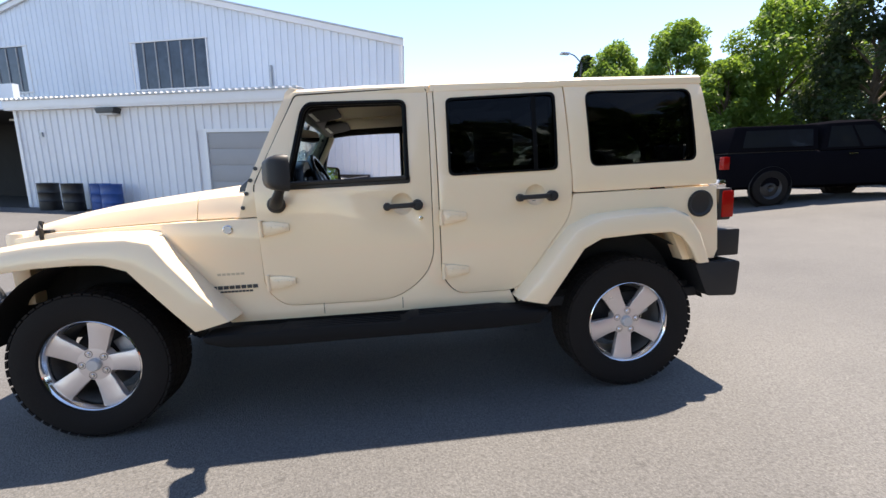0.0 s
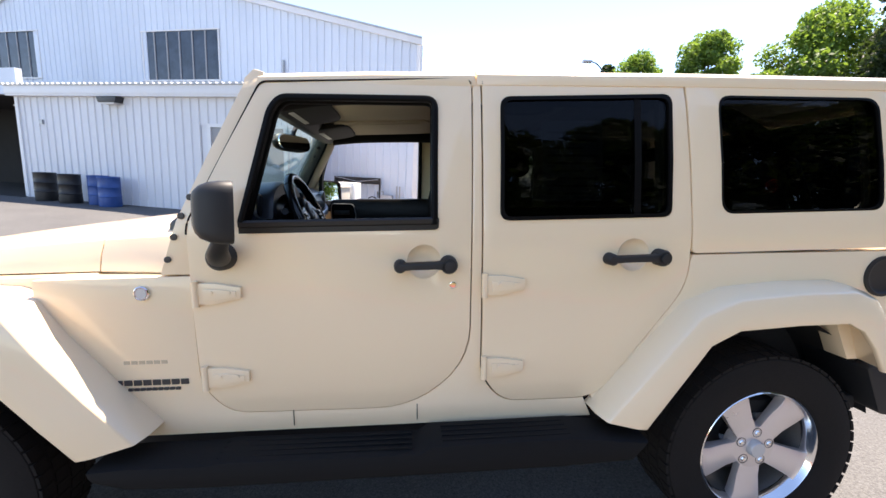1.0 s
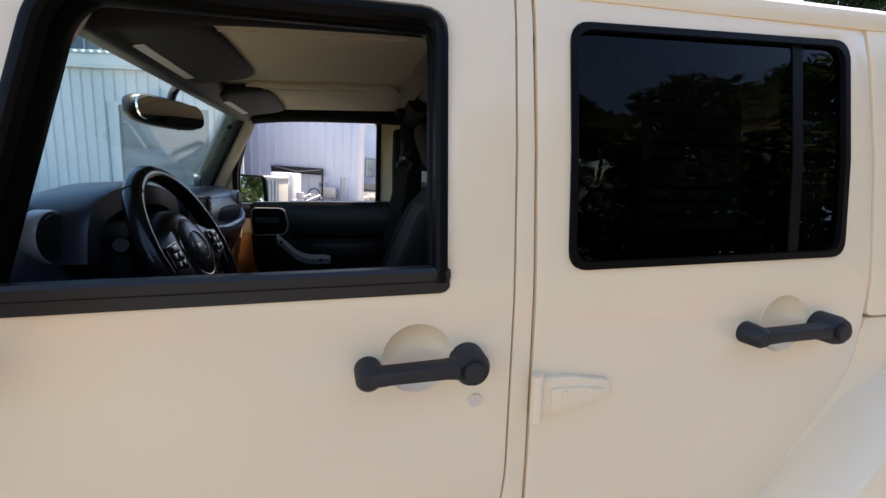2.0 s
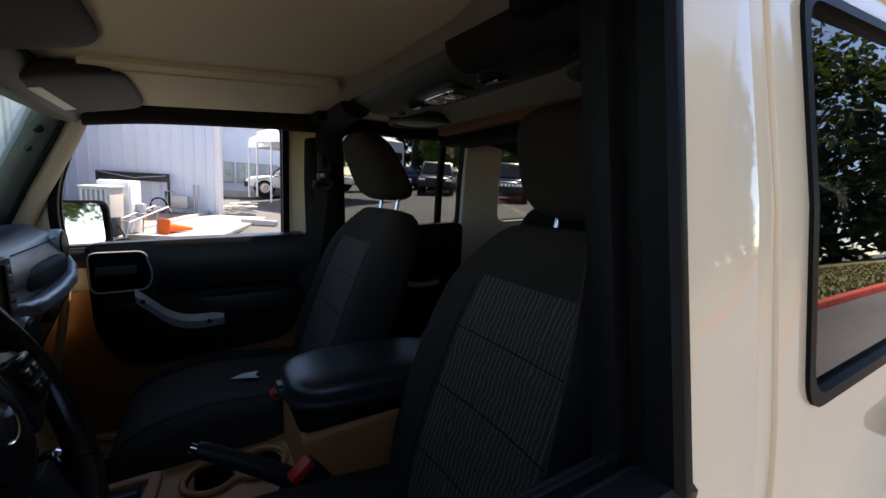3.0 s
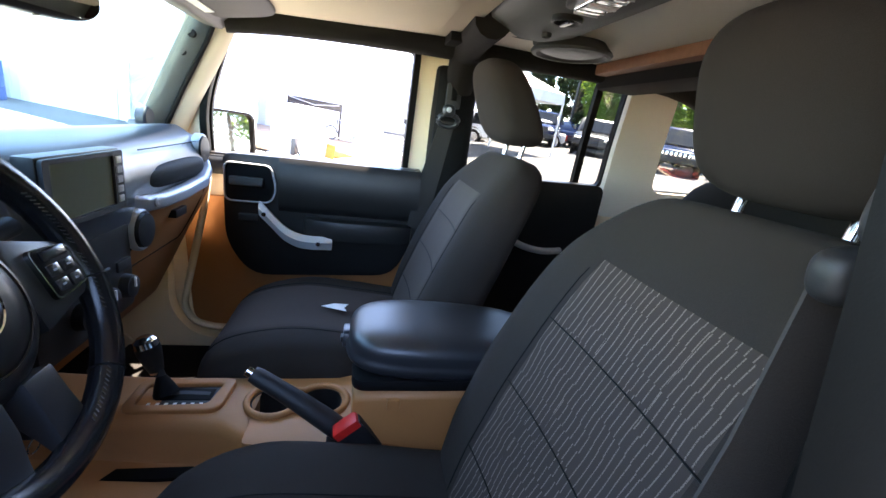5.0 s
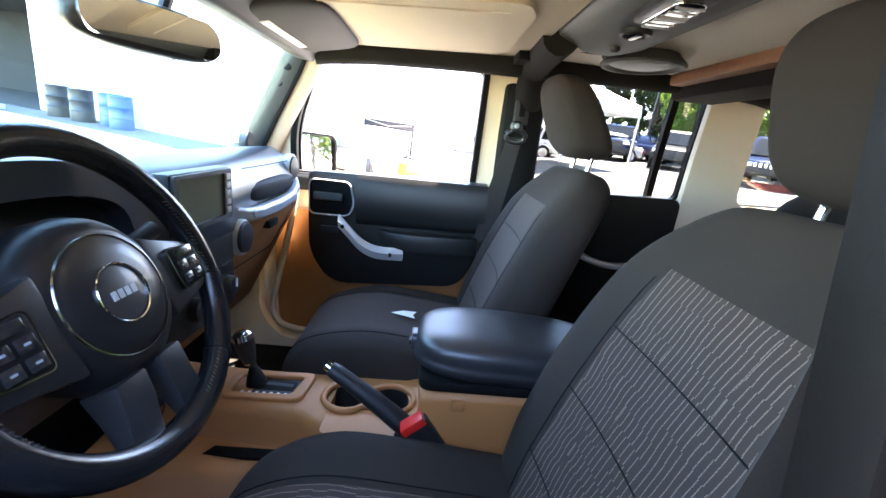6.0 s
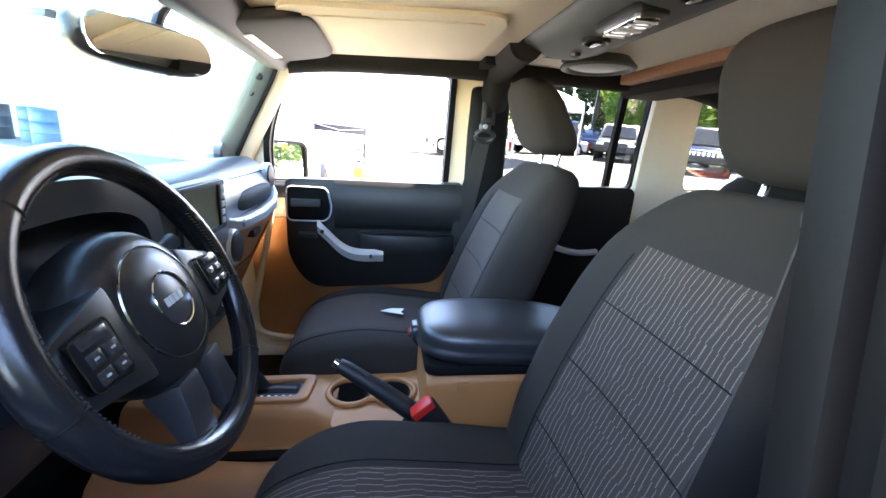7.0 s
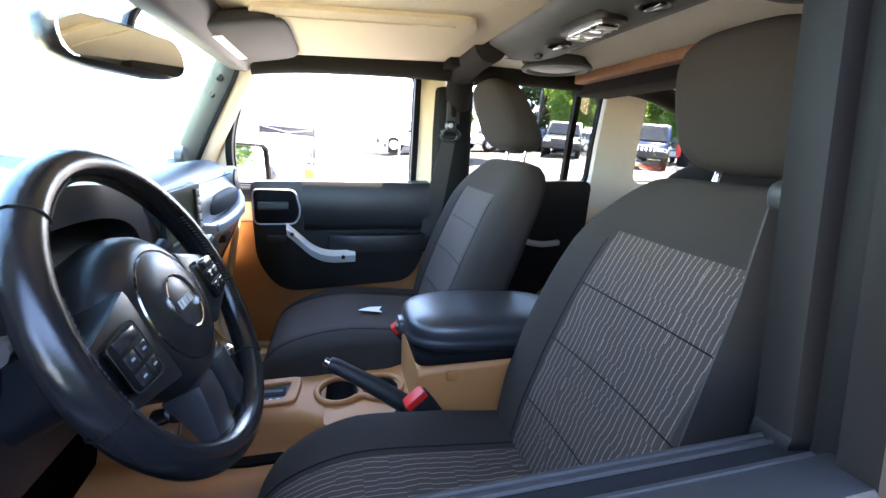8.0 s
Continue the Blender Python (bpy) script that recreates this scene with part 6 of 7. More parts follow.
lid = part("armrest_lid", spin(cushion((.210, .119, .046), 3.6, 20, lid_shape), pose(1.748, -.030, 1.064, 0, 1.5, 0)), VINYL, con, "black padded armrest lid", smooth=80)
lt_ = part("lid_latch", prism(rounded([(-.045, 1.040), (.012, 1.040), (.006, 1.075), (-.040, 1.075)], .012), "x", 1.526, 1.542), VINYL, lid, bevel=0.004)
part("latch_button", box(1.521, 1.53, -.026, -.006, 1.044, 1.056), PLASTIC, lt_, bevel=0.003)
bez = part("shift_bezel", prism(rounded([(1.122, -.010), (1.258, -.004), (1.270, .066), (1.122, .060)], .012), "z", .866, .874), PLASTIC, con, bevel=0.003)
part("shift_frame", sheet([rounded([(1.102, -.030), (1.285, -.024), (1.296, .088), (1.102, .082)], .025), rounded([(1.122, -.010), (1.258, -.004), (1.270, .066), (1.122, .060)], .012)], lambda u, v: (u, v, .883), lambda u, v: (u, v, .860)), TAN, con, bevel=0.005, seg=3)
for k in range(7):
    part("gear_mark", box(1.140 + k * .0165, 1.1465 + k * .0165, .0, .007, .8735, .8748), WHITE, bez)
part("gate_plate", box(1.150, 1.258, .016, .054, .873, .8755), RUBBER, bez, bevel=0.001)
part("shift_slot", prism([(1.155, .028), (1.20, .034), (1.25, .030), (1.25, .042), (1.20, .046), (1.155, .040)], "z", .875, .8765), PLASTIC, bez)
sh = part("shifter", tube([(1.160, .040, .872), (1.145, .055, .925)], [.013, .008], 12), PLASTIC, con, "black shift lever with a chrome-capped knob")
part("shift_boot", tube([(1.163, .038, .874), (1.156, .044, .895), (1.150, .050, .91)], [.026, .018, .010], 14), RUBBER, sh)
knob = Matrix.Translation((1.140, .057, .915)) @ Matrix.Rotation(radians(-14), 4, "Y")
part("shift_knob", spin(lathe([(0, .0), (.0, .013), (.02, .018), (.05, .0235), (.07, .0235), (.078, .020)], (0, 0, 0), "z", 28), knob), PLASTIC, sh, smooth=60)
part("knob_cap", spin(lathe([(.066, .0242), (.078, .0225), (.086, .014), (.088, 0)], (0, 0, 0), "z", 28), knob), CHROME, sh, "chrome knob cap")
part("knob_collar", spin(lathe([(.0, .0135), (.006, .0145), (.012, .0135)], (0, 0, 0), "z", 24), knob), CHROME, sh)
part("transfer_lever_slot", prism(rounded([(1.085, -.115), (1.27, -.115), (1.262, -.088), (1.10, -.088)], .008), "z", .786, .800), RUBBER, con, "dark slot beside the console")
hole = lambda cx, r: [(cx + r * math.cos(a), .012 + r * math.sin(a)) for a in np.linspace(0, 2 * math.pi, 33)[:-1]]
part("cup_block", sheet([rounded([(1.350, -.112), (1.58, -.142), (1.58, .125), (1.350, .120)], .012), hole(1.385, .043), hole(1.489, .043)], lambda u, v: (u, v, .872 + .012 * max(0, (u - 1.52) / .06)), lambda u, v: (u, v, .60), cuts_u=(1.52,)), TAN, con, bevel=0.006)
# a raised lip round both cups, waisted between them
lip = [(1.385 + .054 * math.cos(a), .012 + .054 * math.sin(a), .876) for a in np.linspace(radians(40), radians(320), 20)] + [(1.489 + .054 * math.cos(a), .012 + .054 * math.sin(a), .876) for a in np.linspace(radians(220), radians(500), 20)]
part("cup_lip", tube(lip, .0075, 8, closed=True), TAN, con, smooth=80)
part("cup_bridge", box(1.424, 1.45, -.022, .046, .858, .868), RUBBER, con, bevel=0.004)
for x in (1.385, 1.489):
    part("cup_holder", lathe([(.0, 0.0), (.0, .037), (.070, .042), (.076, .0435), (.0745, .047)], (x, .012, .798), "z", 32), TRIM, con)
bp = [(1.575, -.118, .868), (1.53, -.112, .903), (1.46, -.102, .952), (1.395, -.091, .992), (1.366, -.086, 1.008)]
hb = part("hand_brake", tube(smooth_path(bp, 4), [.021, .0215, .022, .0225, .023, .023, .0225, .0215, .021, .020, .019, .0185, .018, .018, .0175, .0165, .0155], 16, flat=.9), PLASTIC, con, "black hand brake lever", smooth=60)
part("brake_button", tube([(1.369, -.0865, 1.006), (1.356, -.084, 1.014)], 0.0095, 14), CHROME, hb)
part("brake_boot", loft([[(1.62, -.15, .85), (1.50, -.145, .868), (1.50, -.085, .868), (1.62, -.08, .85)], [(1.60, -.14, .875), (1.535, -.137, .893), (1.535, -.095, .893), (1.60, -.09, .875)]]), RUBBER, hb, bevel=0.012)
bm_ = pose(1.553, -.152, .934, 0, -38, 6)
bk = part("belt_buckle", spin(loft([[(-.024, -.013, -.085), (.024, -.013, -.085), (.024, .013, -.085), (-.024, .013, -.085)], [(-.029, -.016, -.02), (.029, -.016, -.02), (.029, .016, -.02), (-.029, .016, -.02)], [(-.030, -.016, .016), (.030, -.016, .016), (.030, .016, .016), (-.030, .016, .016)]]), bm_), PLASTIC, con, bevel=0.006)
part("buckle_button", spin(box(-.026, .026, -.0185, .0135, .004, .022), bm_), RED, bk, "red release button", bevel=0.004)
bk2 = part("belt_buckle", spin(box(-.02, .02, -.012, .012, -.06, .02), pose(1.553, .105, .985, 0, -35, 0)), PLASTIC, con, bevel=0.006)
part("buckle_button", spin(box(-.018, .018, -.0135, .0135, .0, .024), pose(1.553, .105, .985, 0, -35, 0)), RED, bk2, bevel=0.002)


# seats
def seat_ring(c, nrm, w, d, bolster, n=24):
    """One cross section of a seat: a front with side bolsters and a rounder back."""
    pts = []
    for k in range(n + 1):
        v = -1 + 2 * k / n
        edge = (1 - abs(v) ** 5) ** 0.45
        pts.append(c + Vector((0, v * w, 0)) + nrm * (d * edge + bolster * (abs(v) ** 2.2) * edge))
    for k in range(1, n):
        v = 1 - 2 * k / n
        edge = (1 - abs(v) ** 4) ** 0.5
        pts.append(c + Vector((0, v * w * .97, 0)) - nrm * d * .8 * edge)
    return pts


def face(c, nrm, w, d, b, v, lift=0.0):
    """A point of a section's front face."""
    edge = (1 - abs(v) ** 5) ** 0.45
    return c + Vector((0, v * w, 0)) + nrm * (d * edge + b * abs(v) ** 2.2 * edge + lift)


def seat_shell(line, ws, ds, bolsters, y, front, n=7):
    """Sections along a line of (x, z) points; front: +1 where the front is to the left of the way."""
    P = smooth_path([(x, 0, z) for x, z in line], n)
    k = len(P)

    def at(rows, t):
        f = t * (len(rows) - 1)
        i = min(int(f), len(rows) - 2)
        return rows[i] + (rows[i + 1] - rows[i]) * (f - i)

    rings = []
    for i, p in enumerate(P):
        d = (P[min(i + 1, k - 1)] - P[max(i - 1, 0)]).normalized()
        nrm = Vector((-d.z, 0, d.x)) * front
        t = i / (k - 1)
        end = 1 - max(0, abs(2 * t - 1) - .8) / .2
        sq = max(0.05, (1 - (1 - end) ** 2.2)) ** 0.5
        rings.append((Vector((p.x, y, p.z)), nrm, at(ws, t) * (0.88 + .12 * sq), at(ds, t) * sq, at(bolsters, t) * sq))
    return rings


def seat_patch(rings, t0, t1, v0, v1, lift, n=16):
    """The front face of a shell between two lines, as a thin cloth lying on it."""
    k = len(rings)
    sel = rings[int(t0 * (k - 1)):int(t1 * (k - 1)) + 1]
    out = []
    for c, nrm, w, d, b in sel:
        row = []
        for j in range(n + 1):
            v = v0 + (v1 - v0) * j / n
            edge = (1 - abs(v) ** 5) ** 0.45
            row.append(c + Vector((0, v * w, 0)) + nrm * (d * edge + b * abs(v) ** 2.2 * edge + lift))
        row[0], row[-1] = row[0] - nrm * (lift + .004), row[-1] - nrm * (lift + .004)
        back = [p - nrm * 0.010 for p in row[::-1]]
        out.append(row + back)
    return out


def headrest_shape(q):
    """Narrower and thinner towards the top."""
    return Vector((q.x * (1 - .16 * q.z), q.y * (1 - .05 * q.z), q.z))


def make_seat(y, dx, label, mats):
    line = [(1.78 + dx, .84), (1.83 + dx, .98), (1.88 + dx, 1.12), (1.94 + dx, 1.27), (1.995 + dx, 1.37), (2.025 + dx, 1.425)]
    rings = seat_shell(line, [.24, .275, .285, .28, .258, .215, .15], [.085, .085, .08, .075, .065, .05], [.03, .055, .06, .05, .02, .0], y, 1)
    back = part("front_seat", loft([seat_ring(c, nr, w, d, b) for c, nr, w, d, b in rings]), FABRIC, car, label, smooth=60)
    part("back_cloth", loft(seat_patch(rings, .04, .67, -.62, .52, .0015)), mats[0], back, "striped woven centre panel", smooth=60)
    for t in (.22, .38, .54):
        c, nr, w, d, b = rings[int(t * (len(rings) - 1))]
        pts = [face(c, nr, w, d, b, v, .0018) for v in np.linspace(-.60, .50, 13)]
        part("seam", tube(pts, .0012, 6), RUBBER, back)
    for v in (-.61, .51):
        pts = [face(c, nr, w, d, b, v, .0002) for c, nr, w, d, b in rings[2:int(.655 * len(rings))]]
        part("seam", tube(pts, .0012, 6), RUBBER, back)
    dx, back_dx = dx + (.018 if y > 0 else 0), dx
    nose = .035 if y < 0 else 0.0
    cl = [(1.255 + dx + nose, .795), (1.29 + dx + nose, .845), (1.42 + dx, .870), (1.58 + dx, .855), (1.72 + dx, .845), (1.80 + dx, .86)]
    cr = seat_shell(cl, [.235, .255, .262, .262, .255, .24], [.07, .072, .07, .07, .07, .06], [.0, .02, .045, .055, .05, .02], y, 1)
    cu = part("seat_cushion", loft([seat_ring(c, nr, w, d, b) for c, nr, w, d, b in cr]), FABRIC, back, smooth=60)
    part("cushion_cloth", loft(seat_patch(cr, .16, .95, -.60, .46 if y < 0 else .58, .0015)), mats[1], cu, "striped woven centre panel", smooth=60)
    for v in (-.605, -.08, .465 if y < 0 else .585):
        pts = [face(c, nr, w, d, b, v, .0002) for c, nr, w, d, b in cr[5:-2]]
        part("seam", tube(pts, .0013, 6), RUBBER, cu)
    dx = back_dx
    part("seat_base", box(1.36 + dx, 1.86 + dx, y - .22, y + .22, .60, .80), TRIM, back, bevel=0.03)
    lean = Matrix(((1, 0, -.34 if y < 0 else -.46, 0), (0, 1, 0, 0), (0, 0, 1, 0), (0, 0, 0, 1)))
    hr = part("headrest", spin(cushion((.064, .129 if y < 0 else .135, .106), 3.4, 18, headrest_shape), pose(2.008 + dx - (0 if y < 0 else .050), y + (.005 if y < 0 else 0), 1.556 if y < 0 else 1.572, 0, 0, 0) @ lean), FABRIC, back, smooth=80)
    back = 0.0 if y < 0 else 0.02
    for d in (-.068, .068):
        part("headrest_post", tube([(2.015 + dx - back, y + d, 1.40), (2.035 + dx - back, y + d, 1.50)], .0065, 10), CHROME, hr)
        part("post_collar", lathe([(0, .016), (.012, .014), (.014, .008)], (2.02 + dx - back, y + d, 1.42), "z", 14), PLASTIC, hr)
    return back


make_seat(-.422, 0.0, "dark grey cloth driver's seat with striped centre panels", (CLOTH_BACK, CLOTH_SEAT))
make_seat(.360, -.045, "dark grey cloth passenger seat with striped centre panels", (CLOTH_PLAIN, CLOTH_PLAIN))
# thin five-sided white piece on top of the passenger cushion
white_piece = thing("seat_white_piece", "small notched white piece lying on the passenger seat", "paper", CAR)
part("sheet", prism([(1.450, .352), (1.485, .372), (1.527, .370), (1.516, .345), (1.524, .322)], "z", .9465, .9475), WHITE, white_piece)
rs = part("rear_seat", spin(cushion((.10, .66, .36), 5, 12), pose(2.78, 0, 1.10, 0, 16, 0)), PADDING, car, "dark rear bench seat")
part("rear_cushion", spin(cushion((.26, .66, .10), 5, 12), pose(2.50, 0, .86, 0, 0, 0)), PADDING, rs)
for y in (-.38, .38):
    part("headrest", spin(cushion((.05, .15, .07), 3.6, 10), pose(2.86, y, 1.46, 0, 12, 0)), PADDING, rs)

# door trims (the passenger's is seen, the driver's mirrors it)
TRIM_OUT = rounded([(1.075, 1.338), (1.08, 1.04), (1.160, .915), (1.66, .94), (1.72, 1.06), (1.74, 1.345)], [.03, .06, .08, .08, .08, .02])
for s in (-1, 1):
    yb = 0.765
    low = -0.055 if s < 0 else 0.0
    dt = part("door_trim", sheet([[(x, z + low * (z > 1.2)) for x, z in TRIM_OUT]], lambda u, v: (u, s * .705, v), lambda u, v: (u, s * yb, v)), TRIM, car, "black moulded door trim with a silver grab handle", bevel=0.012)
    dt.location = (0.014, -s * 0.02, -0.012 if s > 0 else -0.085)
    part("lower_trim", sheet([rounded([(0.93, 1.18), (0.955, .70), (1.62, .68), (1.75, .80), (1.755, 1.20)], .06)], lambda u, v: (u, s * .745, v), lambda u, v: (u, s * .77, v)), TAN, dt, bevel=0.006)
    part("upper_pad", loft([[(x, s * y, z) for y, z in ((.712, 1.155), (.694, 1.160), (.682, 1.185), (.676, 1.24 + low * .5), (.678, 1.315 + low), (.690, 1.342 + low), (.76, 1.345 + low), (.76, 1.155))] for x in (1.255, 1.262, 1.285, 1.45, 1.64, 1.72, 1.732)], closed=True), TRIM, dt, smooth=60)
    part("arm_pad", loft([[(x, s * (.71 if i in (0, 3) else w), z) for i, (z) in enumerate((zb, zb, zt, zt))] for x, w, zb, zt in ((1.34, .675, 1.085, 1.150), (1.38, .650, 1.078, 1.148), (1.45, .643, 1.075, 1.146), (1.62, .643, 1.075, 1.146), (1.715, .66, 1.08, 1.146))]), TRIM, dt, bevel=0.012)
    hp = part("handle_recess", prism(rounded([(1.085, 1.185), (1.225, 1.185), (1.24, 1.23), (1.225, 1.305), (1.085, 1.308)], .02), "y", s * .698, s * .72), RUBBER, dt, bevel=0.003)
    part("recess_frame", sheet([rounded([(1.081, 1.181), (1.231, 1.181), (1.249, 1.23), (1.231, 1.311), (1.081, 1.313)], .025), rounded([(1.0855, 1.1855), (1.2275, 1.1855), (1.244, 1.23), (1.2265, 1.3075), (1.0855, 1.3095)], .022)], lambda u, v: (u, s * .692, v), lambda u, v: (u, s * .71, v)), SILVER, dt, bevel=0.002)
    part("release_lever", loft([[(x, s * y, z) for y, z in ((.694, 1.236), (.680, 1.240), (.680, 1.264), (.694, 1.268))] for x in (1.10, 1.16, 1.205)]), GREY, hp, bevel=0.004)
    gh = part("grab_handle", loft([[(x, s * (y - .012), z + .024), (x, s * (y - .026), z + .004), (x, s * (y - .014), z - .024), (x, s * (y + .012), z - .018), (x, s * (y + .012), z + .018)] for x, y, z in [tuple(p) for p in smooth_path([(1.195, .69, 1.168), (1.235, .672, 1.135), (1.285, .66, 1.092), (1.345, .655, 1.070), (1.44, .662, 1.068)], 5)]]), SILVER, dt, "silver curved grab handle", smooth=50)
    for x, z in ((1.215, 1.152), (1.395, 1.068)):
        part("screw", lathe([(0, .008), (s * -.004, .007), (s * -.005, 0)], (x, s * (.629 if x > 1.3 else .655), z), "y", 12), DARK_CHROME, gh)
    part("window_switch", box(1.125, 1.19, s * .69, s * .71, 1.115, 1.14), PLASTIC, dt, bevel=0.004)
    if s > 0:
        part("door_opening_edge", tube(smooth_path([(1.03, .705, 1.25), (1.012, .703, 1.13), (0.985, .70, 1.0), (0.955, .70, .86), (0.945, .70, .79), (0.975, .70, .73), (1.06, .70, .705), (1.20, .70, .685), (1.60, .70, .68)]), .012, 8), PAINT_IN, dt, smooth=70)
    # rear door trim
    rt_ = part("rear_door_trim", sheet([rounded([(1.90, 1.335), (1.90, .80), (2.22, .78), (2.48, 1.02), (2.49, 1.345)], .04)], lambda u, v: (u, s * .71, v), lambda u, v: (u, s * .765, v)), TRIM, car, bevel=0.012)
    part("rear_grab_handle", tube(smooth_path([(2.06, s * .70, 1.16), (2.14, s * .67, 1.10), (2.24, s * .665, 1.075), (2.34, s * .685, 1.075)]), .013, 10), SILVER, rt_)
    # trim under the windscreen pillar, roll bars, belts
    PILLAR_LINE = [(x_ + (.045 if s < 0 else 0), y_, z_) for x_, y_, z_ in ((0.815, .668, 1.30), (0.922, .635, 1.51), (1.008, .605, 1.66), (1.04, .59, 1.725))]
    part("pillar_trim", loft([[(x, s * y, z), (x + .056, s * (y + .036), z - .008), (x + .07, s * (y + .09), z - .025), (x - .02, s * (y + .06), z + .02)] for x, y, z in PILLAR_LINE]), PILLAR, car, "grey-green pillar trim with two screw holes", bevel=0.012)
    part("pillar_seal", tube([(x + .060, s * (y + .040), z - .010) for x, y, z in PILLAR_LINE], .0075, 8), RUBBER, car)
    part("pillar_edge", loft([[(x + .062, s * (y + .042), z - .010), (x + .092, s * (y + .062), z - .014), (x + .10, s * (y + .095), z - .03), (x + .05, s * (y + .08), z - .01)] for x, y, z in PILLAR_LINE]), PAINT_IN, car, "tan painted pillar edge beside the trim", bevel=0.006)
    for x, z, y in ((1.030, 1.661, .600), (0.998, 1.610, .616)):
        part("screw_hole", lathe([(s * .02, .012), (s * -.004, .012), (s * -.005, .010), (s * -.003, 0)], (x + .005, s * (y + .022), z), "y", 16), RUBBER, car)
    bar = part("roll_bar", tube(smooth_path([(1.13, s * .60, 1.715), (1.30, s * .625, 1.735), (1.60, s * .635, 1.745), (1.80, s * .635, 1.745)]), .042, 14), PADDING, car, "black padded roll bar", smooth=60)
    part("roll_hoop", tube(smooth_path([(1.835, s * .30, 1.765), (1.845, s * .52, 1.76), (1.845, s * .625, 1.735), (1.845, s * .66, 1.68), (1.845, s * .69, 1.62)]), .05, 14), PADDING, bar, smooth=60)
    part("hoop_cover", loft([[(1.77, s * .672, z), (1.80, s * .662, z), (1.88, s * .662, z), (1.91, s * .675, z), (1.915, s * .755, z), (1.765, s * .755, z)] for z in (.70, 1.2, 1.60, 1.69)]), RUBBER, bar, bevel=0.015)
    part("rear_roll_bar", tube(smooth_path([(1.85, s * .60, 1.74), (2.2, s * .64, 1.745), (2.7, s * .64, 1.72), (3.1, s * .64, 1.50), (3.25, s * .64, 1.1)]), .04, 12), PADDING, bar, smooth=60)
    belt = part("seat_belt", sheet([[(1.79, 1.512), (1.842, 1.512), (1.814, 1.328), (1.765, 1.05), (1.70, 1.06), (1.745, 1.328)] if s > 0 else [(1.755, 1.445), (1.805, 1.445), (1.812, 1.25), (1.80, 1.0), (1.79, .72), (1.69, .72), (1.655, 1.0), (1.712, 1.213), (1.743, 1.353)]], lambda u, v: (u, s * .660, v), lambda u, v: (u, s * .662, v)), BELT, car, "dark woven seat belt")
    gz = 1.515 if s > 0 else 1.44
    if s < 0:
        bg = part("belt_guide", spin(cushion((.011, .008, .026), 2.8, 12), pose(1.772, s * .672, 1.490, 0, 14, 0)), PLASTIC, belt, smooth=80)
        part("guide_knob", spin(cushion((.015, .011, .014), 2.6, 12), pose(1.763, s * .668, 1.450, 0, -10, 0)), PLASTIC, bg, smooth=80)
    else:
        bg = part("belt_guide", tube([(1.815 + .034 * math.cos(a), s * (.648 - .006 * math.sin(a)), gz + .020 * math.sin(a)) for a in np.linspace(0, 2 * math.pi, 21)[:-1]], .0085, 8, closed=True), VINYL, belt, smooth=80)
        part("guide_knob", spin(cushion((.021, .016, .020), 2.6, 10), pose(1.812, s * .640, gz + .032)), VINYL, bg, smooth=80)
    part("belt_adjuster", box(1.80, 1.85, s * .645, s * .67, gz + .04, gz + .12), PLASTIC, belt, bevel=0.006)
    part("adjuster_slot", box(1.815, 1.835, s * .642, s * .65, gz + .065, gz + .11), RUBBER, belt, bevel=0.003)
    if s > 0:
        part("guide_bolt", lathe([(0, .009), (s * -.004, .008), (s * -.005, 0)], (1.81, s * .625, gz + .034), "y", 14), GALV, bg)
    # hardtop inner lining of the quarter
    part("quarter_lining", sheet([rounded([(2.50, 1.22), (3.38, 1.22), (3.34, 1.76), (2.50, 1.76)], .03), grow(raised(QUARTER_WIN0, .015 if s > 0 else 0), .0)], lambda u, v: (u, s * (flank(v) - .075), v), lambda u, v: (u, s * (flank(v) - .047), v), cuts=CUTS), LINING2, car, bevel=0.006)

# roof lining, header, visors, mirror, overhead bar
def lining_z(u):
    return 1.737 + (u - 1.14) * 0.037


rl_ = part("roof_lining", sheet([rounded([(1.14, -.64), (1.81, -.64), (1.81, .64), (1.14, .64)], .05)], lambda u, v: (u, v, lining_z(u) + .009), lambda u, v: (u, v, lining_z(u)), cuts=(0,)), LINER, car, "cream moulded roof panel lining", bevel=0.004)
for a, b in ((-.53, -.035), (.035, .53)):
    part("lining_step", sheet([rounded([(1.24, a), (1.70, a), (1.73, a + .08), (1.73, b - .08), (1.70, b), (1.24, b), (1.21, b - .08), (1.21, a + .08)], .03)], lambda u, v: (u, v, lining_z(u) + .002), lambda u, v: (u, v, lining_z(u) - .010)), LINER, rl_, bevel=0.005, seg=3)
    part("lining_rib", tube(smooth_path([(1.27, a + .06, lining_z(1.27) - .0105), (1.67, a + .06, lining_z(1.67) - .0105)], 3), .003, 6), LINER, rl_)
for s in (-1, 1):
    part("roof_latch", box(1.765, 1.835, s * .50, s * .60, 1.735, 1.762), RUBBER, rl_, bevel=0.004)
    vs = part("sun_visor", spin(cushion((.10, .235, .018), 5, 10), pose(1.195, s * .31, 1.722, 0, -10, 0)), VISOR, car, "dark grey padded sun visor", smooth=70)
    part("visor_label", spin(box(-.085, -.045, -.15, .13, -.0195, -.0160), pose(1.195, s * .31, 1.722, 0, -10, 0)), WHITE, vs)
part("rear_lining", box(1.90, 3.36, -.66, .66, 1.757, 1.768), LINING2, car)
part("header_trim", prism([(1.06, 1.69), (1.12, 1.68), (1.165, 1.72), (1.17, 1.755), (1.09, 1.755)], "y", -.62, .62), GREY, car, bevel=0.012)
rm = part("rear_view_mirror", spin(cushion((.024, .134, .041), 3.2, 14), pose(1.040, -.066, 1.617, 0, -3, -21)), TRIM, car, "black rear-view mirror on the windscreen", smooth=70)
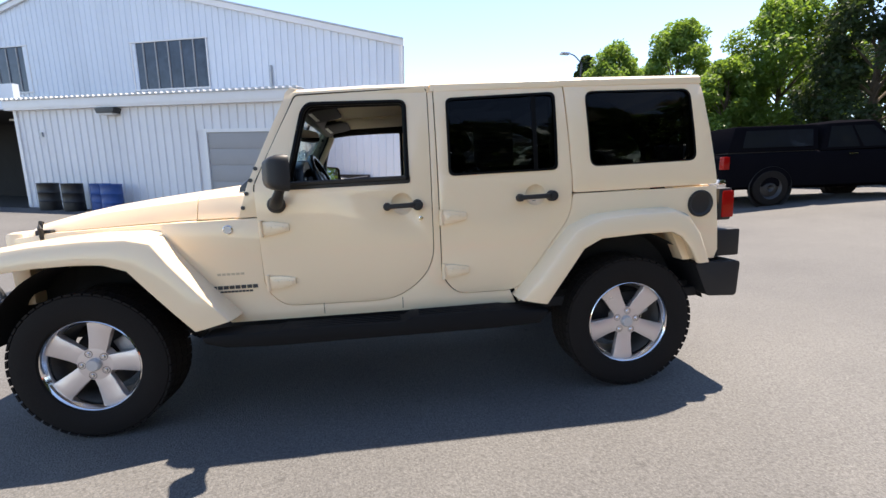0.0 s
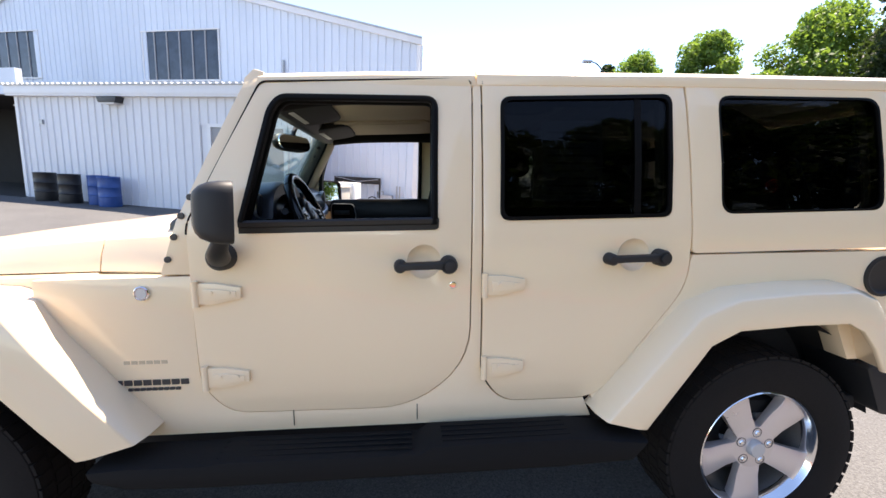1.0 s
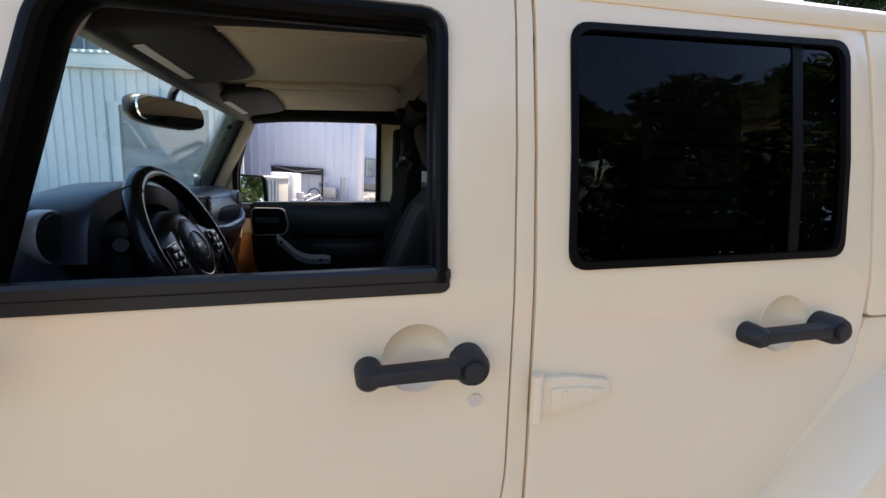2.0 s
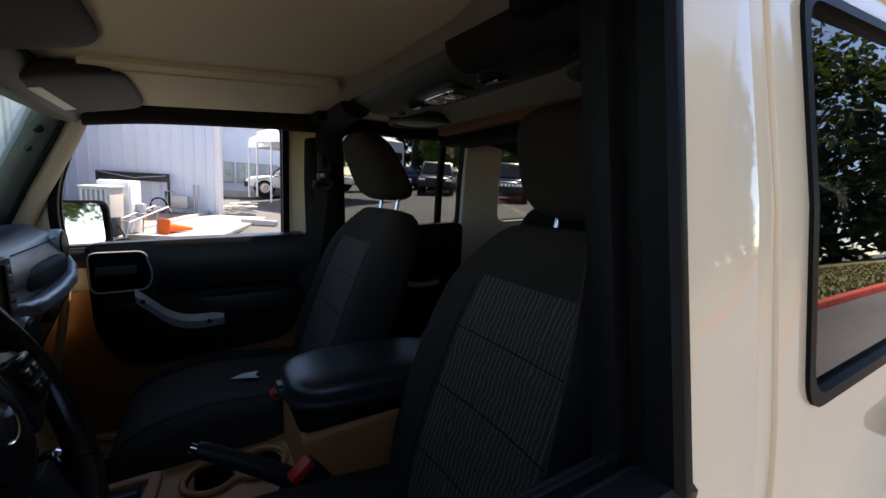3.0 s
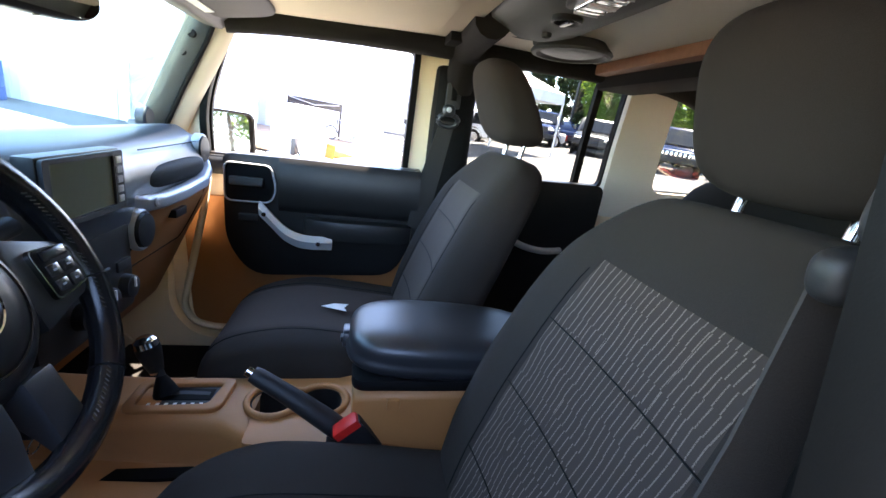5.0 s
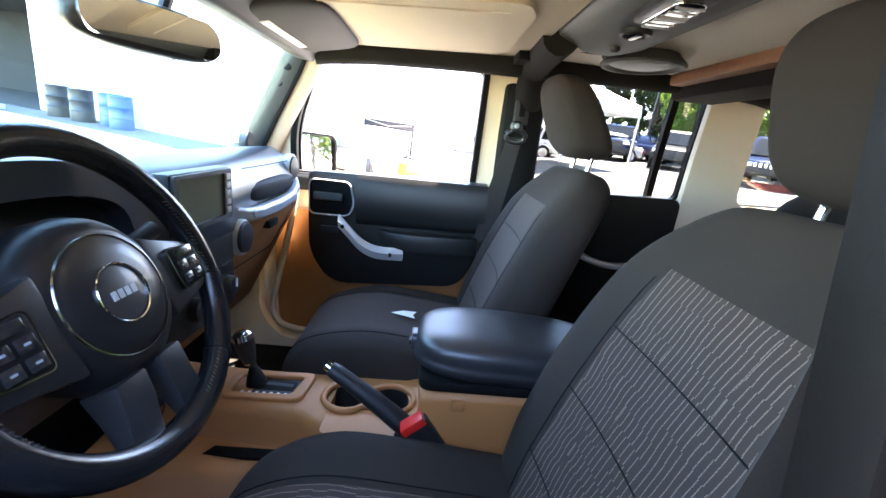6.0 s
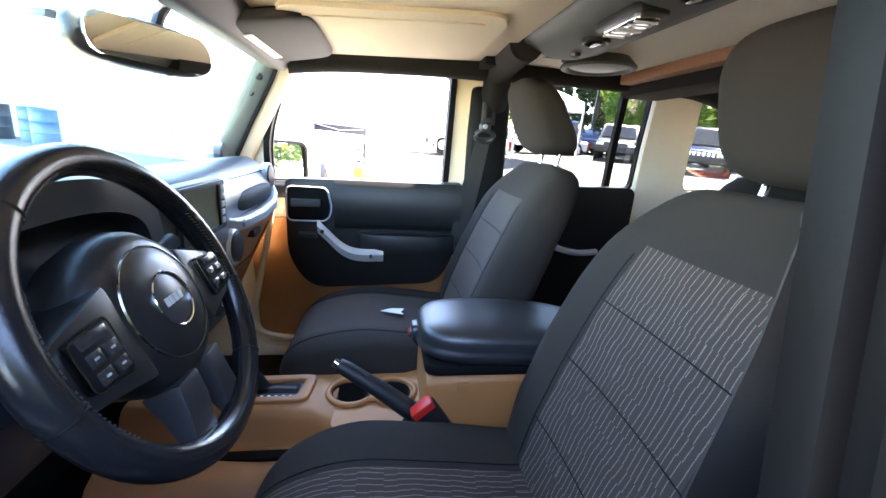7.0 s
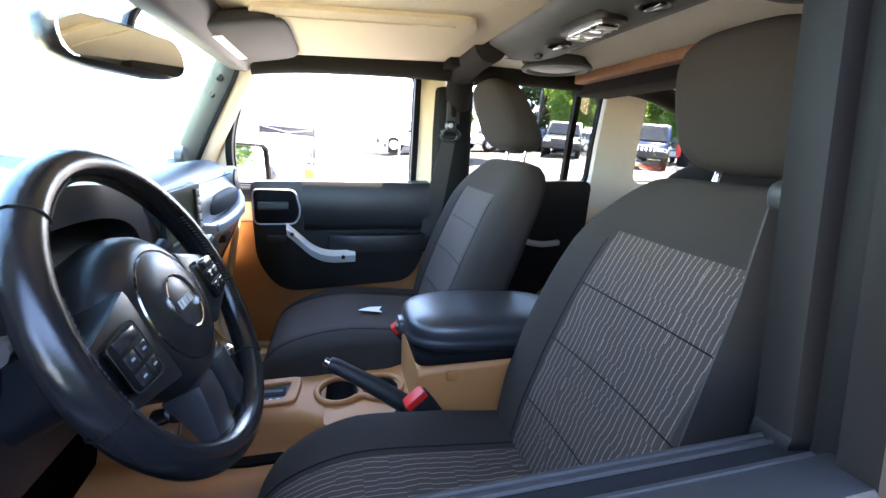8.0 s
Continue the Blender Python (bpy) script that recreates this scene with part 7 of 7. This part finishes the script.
part("mirror_glass", spin(prism(rounded([(-.121, -.014), (-.105, -.031), (.10, -.033), (.121, -.018), (.121, .014), (.10, .033), (-.105, .031), (-.121, .016)], .012), "x", .0185, .0246), pose(1.040, -.066, 1.617, 0, -3, -21)), MIRROR, rm)
part("mirror_arm", tube([(1.04, -.04, 1.64), (1.045, -.02, 1.68), (1.055, .0, 1.71)], .011, 8), TRIM, rm)
part("mirror_lever", tube([(1.055, -.035, 1.59), (1.06, -.03, 1.577)], .008, 8), TRIM, rm)
BAR = [(1.818, 1.775), (1.822, 1.762), (1.862, 1.744), (1.888, 1.732), (1.975, 1.727), (2.03, 1.742), (2.05, 1.775)]
sb = part("overhead_bar", loft([[(x + dx * (1 if x < 1.9 else -1), y - .03, z + dz) for x, z in BAR] for y, dx, dz in ((-.46, .05, .03), (-.40, .03, .016), (-.34, .008, .004), (-.30, .0, .0), (.30, .0, .0), (.34, .008, .004), (.40, .03, .016), (.46, .05, .03))]), GREY, car, "grey overhead bar with speakers and a dome light", smooth=50)
dl = part("dome_light", prism(rounded([(1.872, -.180), (1.948, -.172), (1.944, -.010), (1.872, -.016)], .024), "z", 1.722, 1.738), TRIM, sb, "clear lens with a chrome reflector", bevel=0.004)
lens = part("lens", spin(cushion((.028, .066, .010), 5, 12), pose(1.909, -.095, 1.7215)), CHROME, dl, smooth=80)
part("lens_bar", box(1.884, 1.934, -.098, -.092, 1.7095, 1.716), SILVER, lens)
for k in range(6):
    part("lens_flute", box(1.886, 1.932, -.152 + k * .022, -.150 + k * .022, 1.7105, 1.716), SILVER, lens)
for y in (-.45, .373):
    pod = part("speaker_pod", lathe([(.045, .07), (.016, .092), (.0, .108), (-.006, .112), (-.012, .108), (-.013, .096), (-.004, .088), (-.004, 0)], (2.085, y, 1.735), "z", 40), GREY, sb, smooth=50)
    part("speaker_grille", lathe([(-.004, .087), (-.011, .06), (-.013, 0)], (2.085, y, 1.735), "z", 30), TRIM, pod)
    part("pod_neck", loft([[(1.98, y - .05, 1.775), (1.98, y + .05, 1.775), (1.985, y + .05, 1.742), (1.985, y - .05, 1.742)], [(2.07, y - .07, 1.775), (2.07, y + .07, 1.775), (2.07, y + .06, 1.735), (2.07, y - .06, 1.735)]]), GREY, pod, bevel=0.01)
for y, r, x in ((.065, .032, 1.922), (-.262, .032, 1.922), (.203, .012, 1.938)):
    kr = part("knob_ring", lathe([(.02, r), (-.006, r), (-.009, r * .92), (-.008, r * .80), (-.001, r * .70), (-.001, 0)], (x, y, 1.729), "z", 28), TRIM, sb)
    if r > .02:
        part("knob_bar", box(x - .007, x + .007, y - .022, y + .022, 1.717, 1.729), DARK_CHROME, kr, bevel=0.003)
part("roof_joint_strip", box(2.285, 2.335, -.60, .60, 1.722, 1.7565), STRIP, car, "brown joint strip between the roof panels", bevel=0.008)
part("cross_bar", tube([(3.0, -.64, 1.60), (3.0, .64, 1.60)], .04, 12), PADDING, car)
part("roof_valance", box(2.337, 2.50, -.68, .68, 1.685, 1.756), PADDING, car, bevel=0.02)
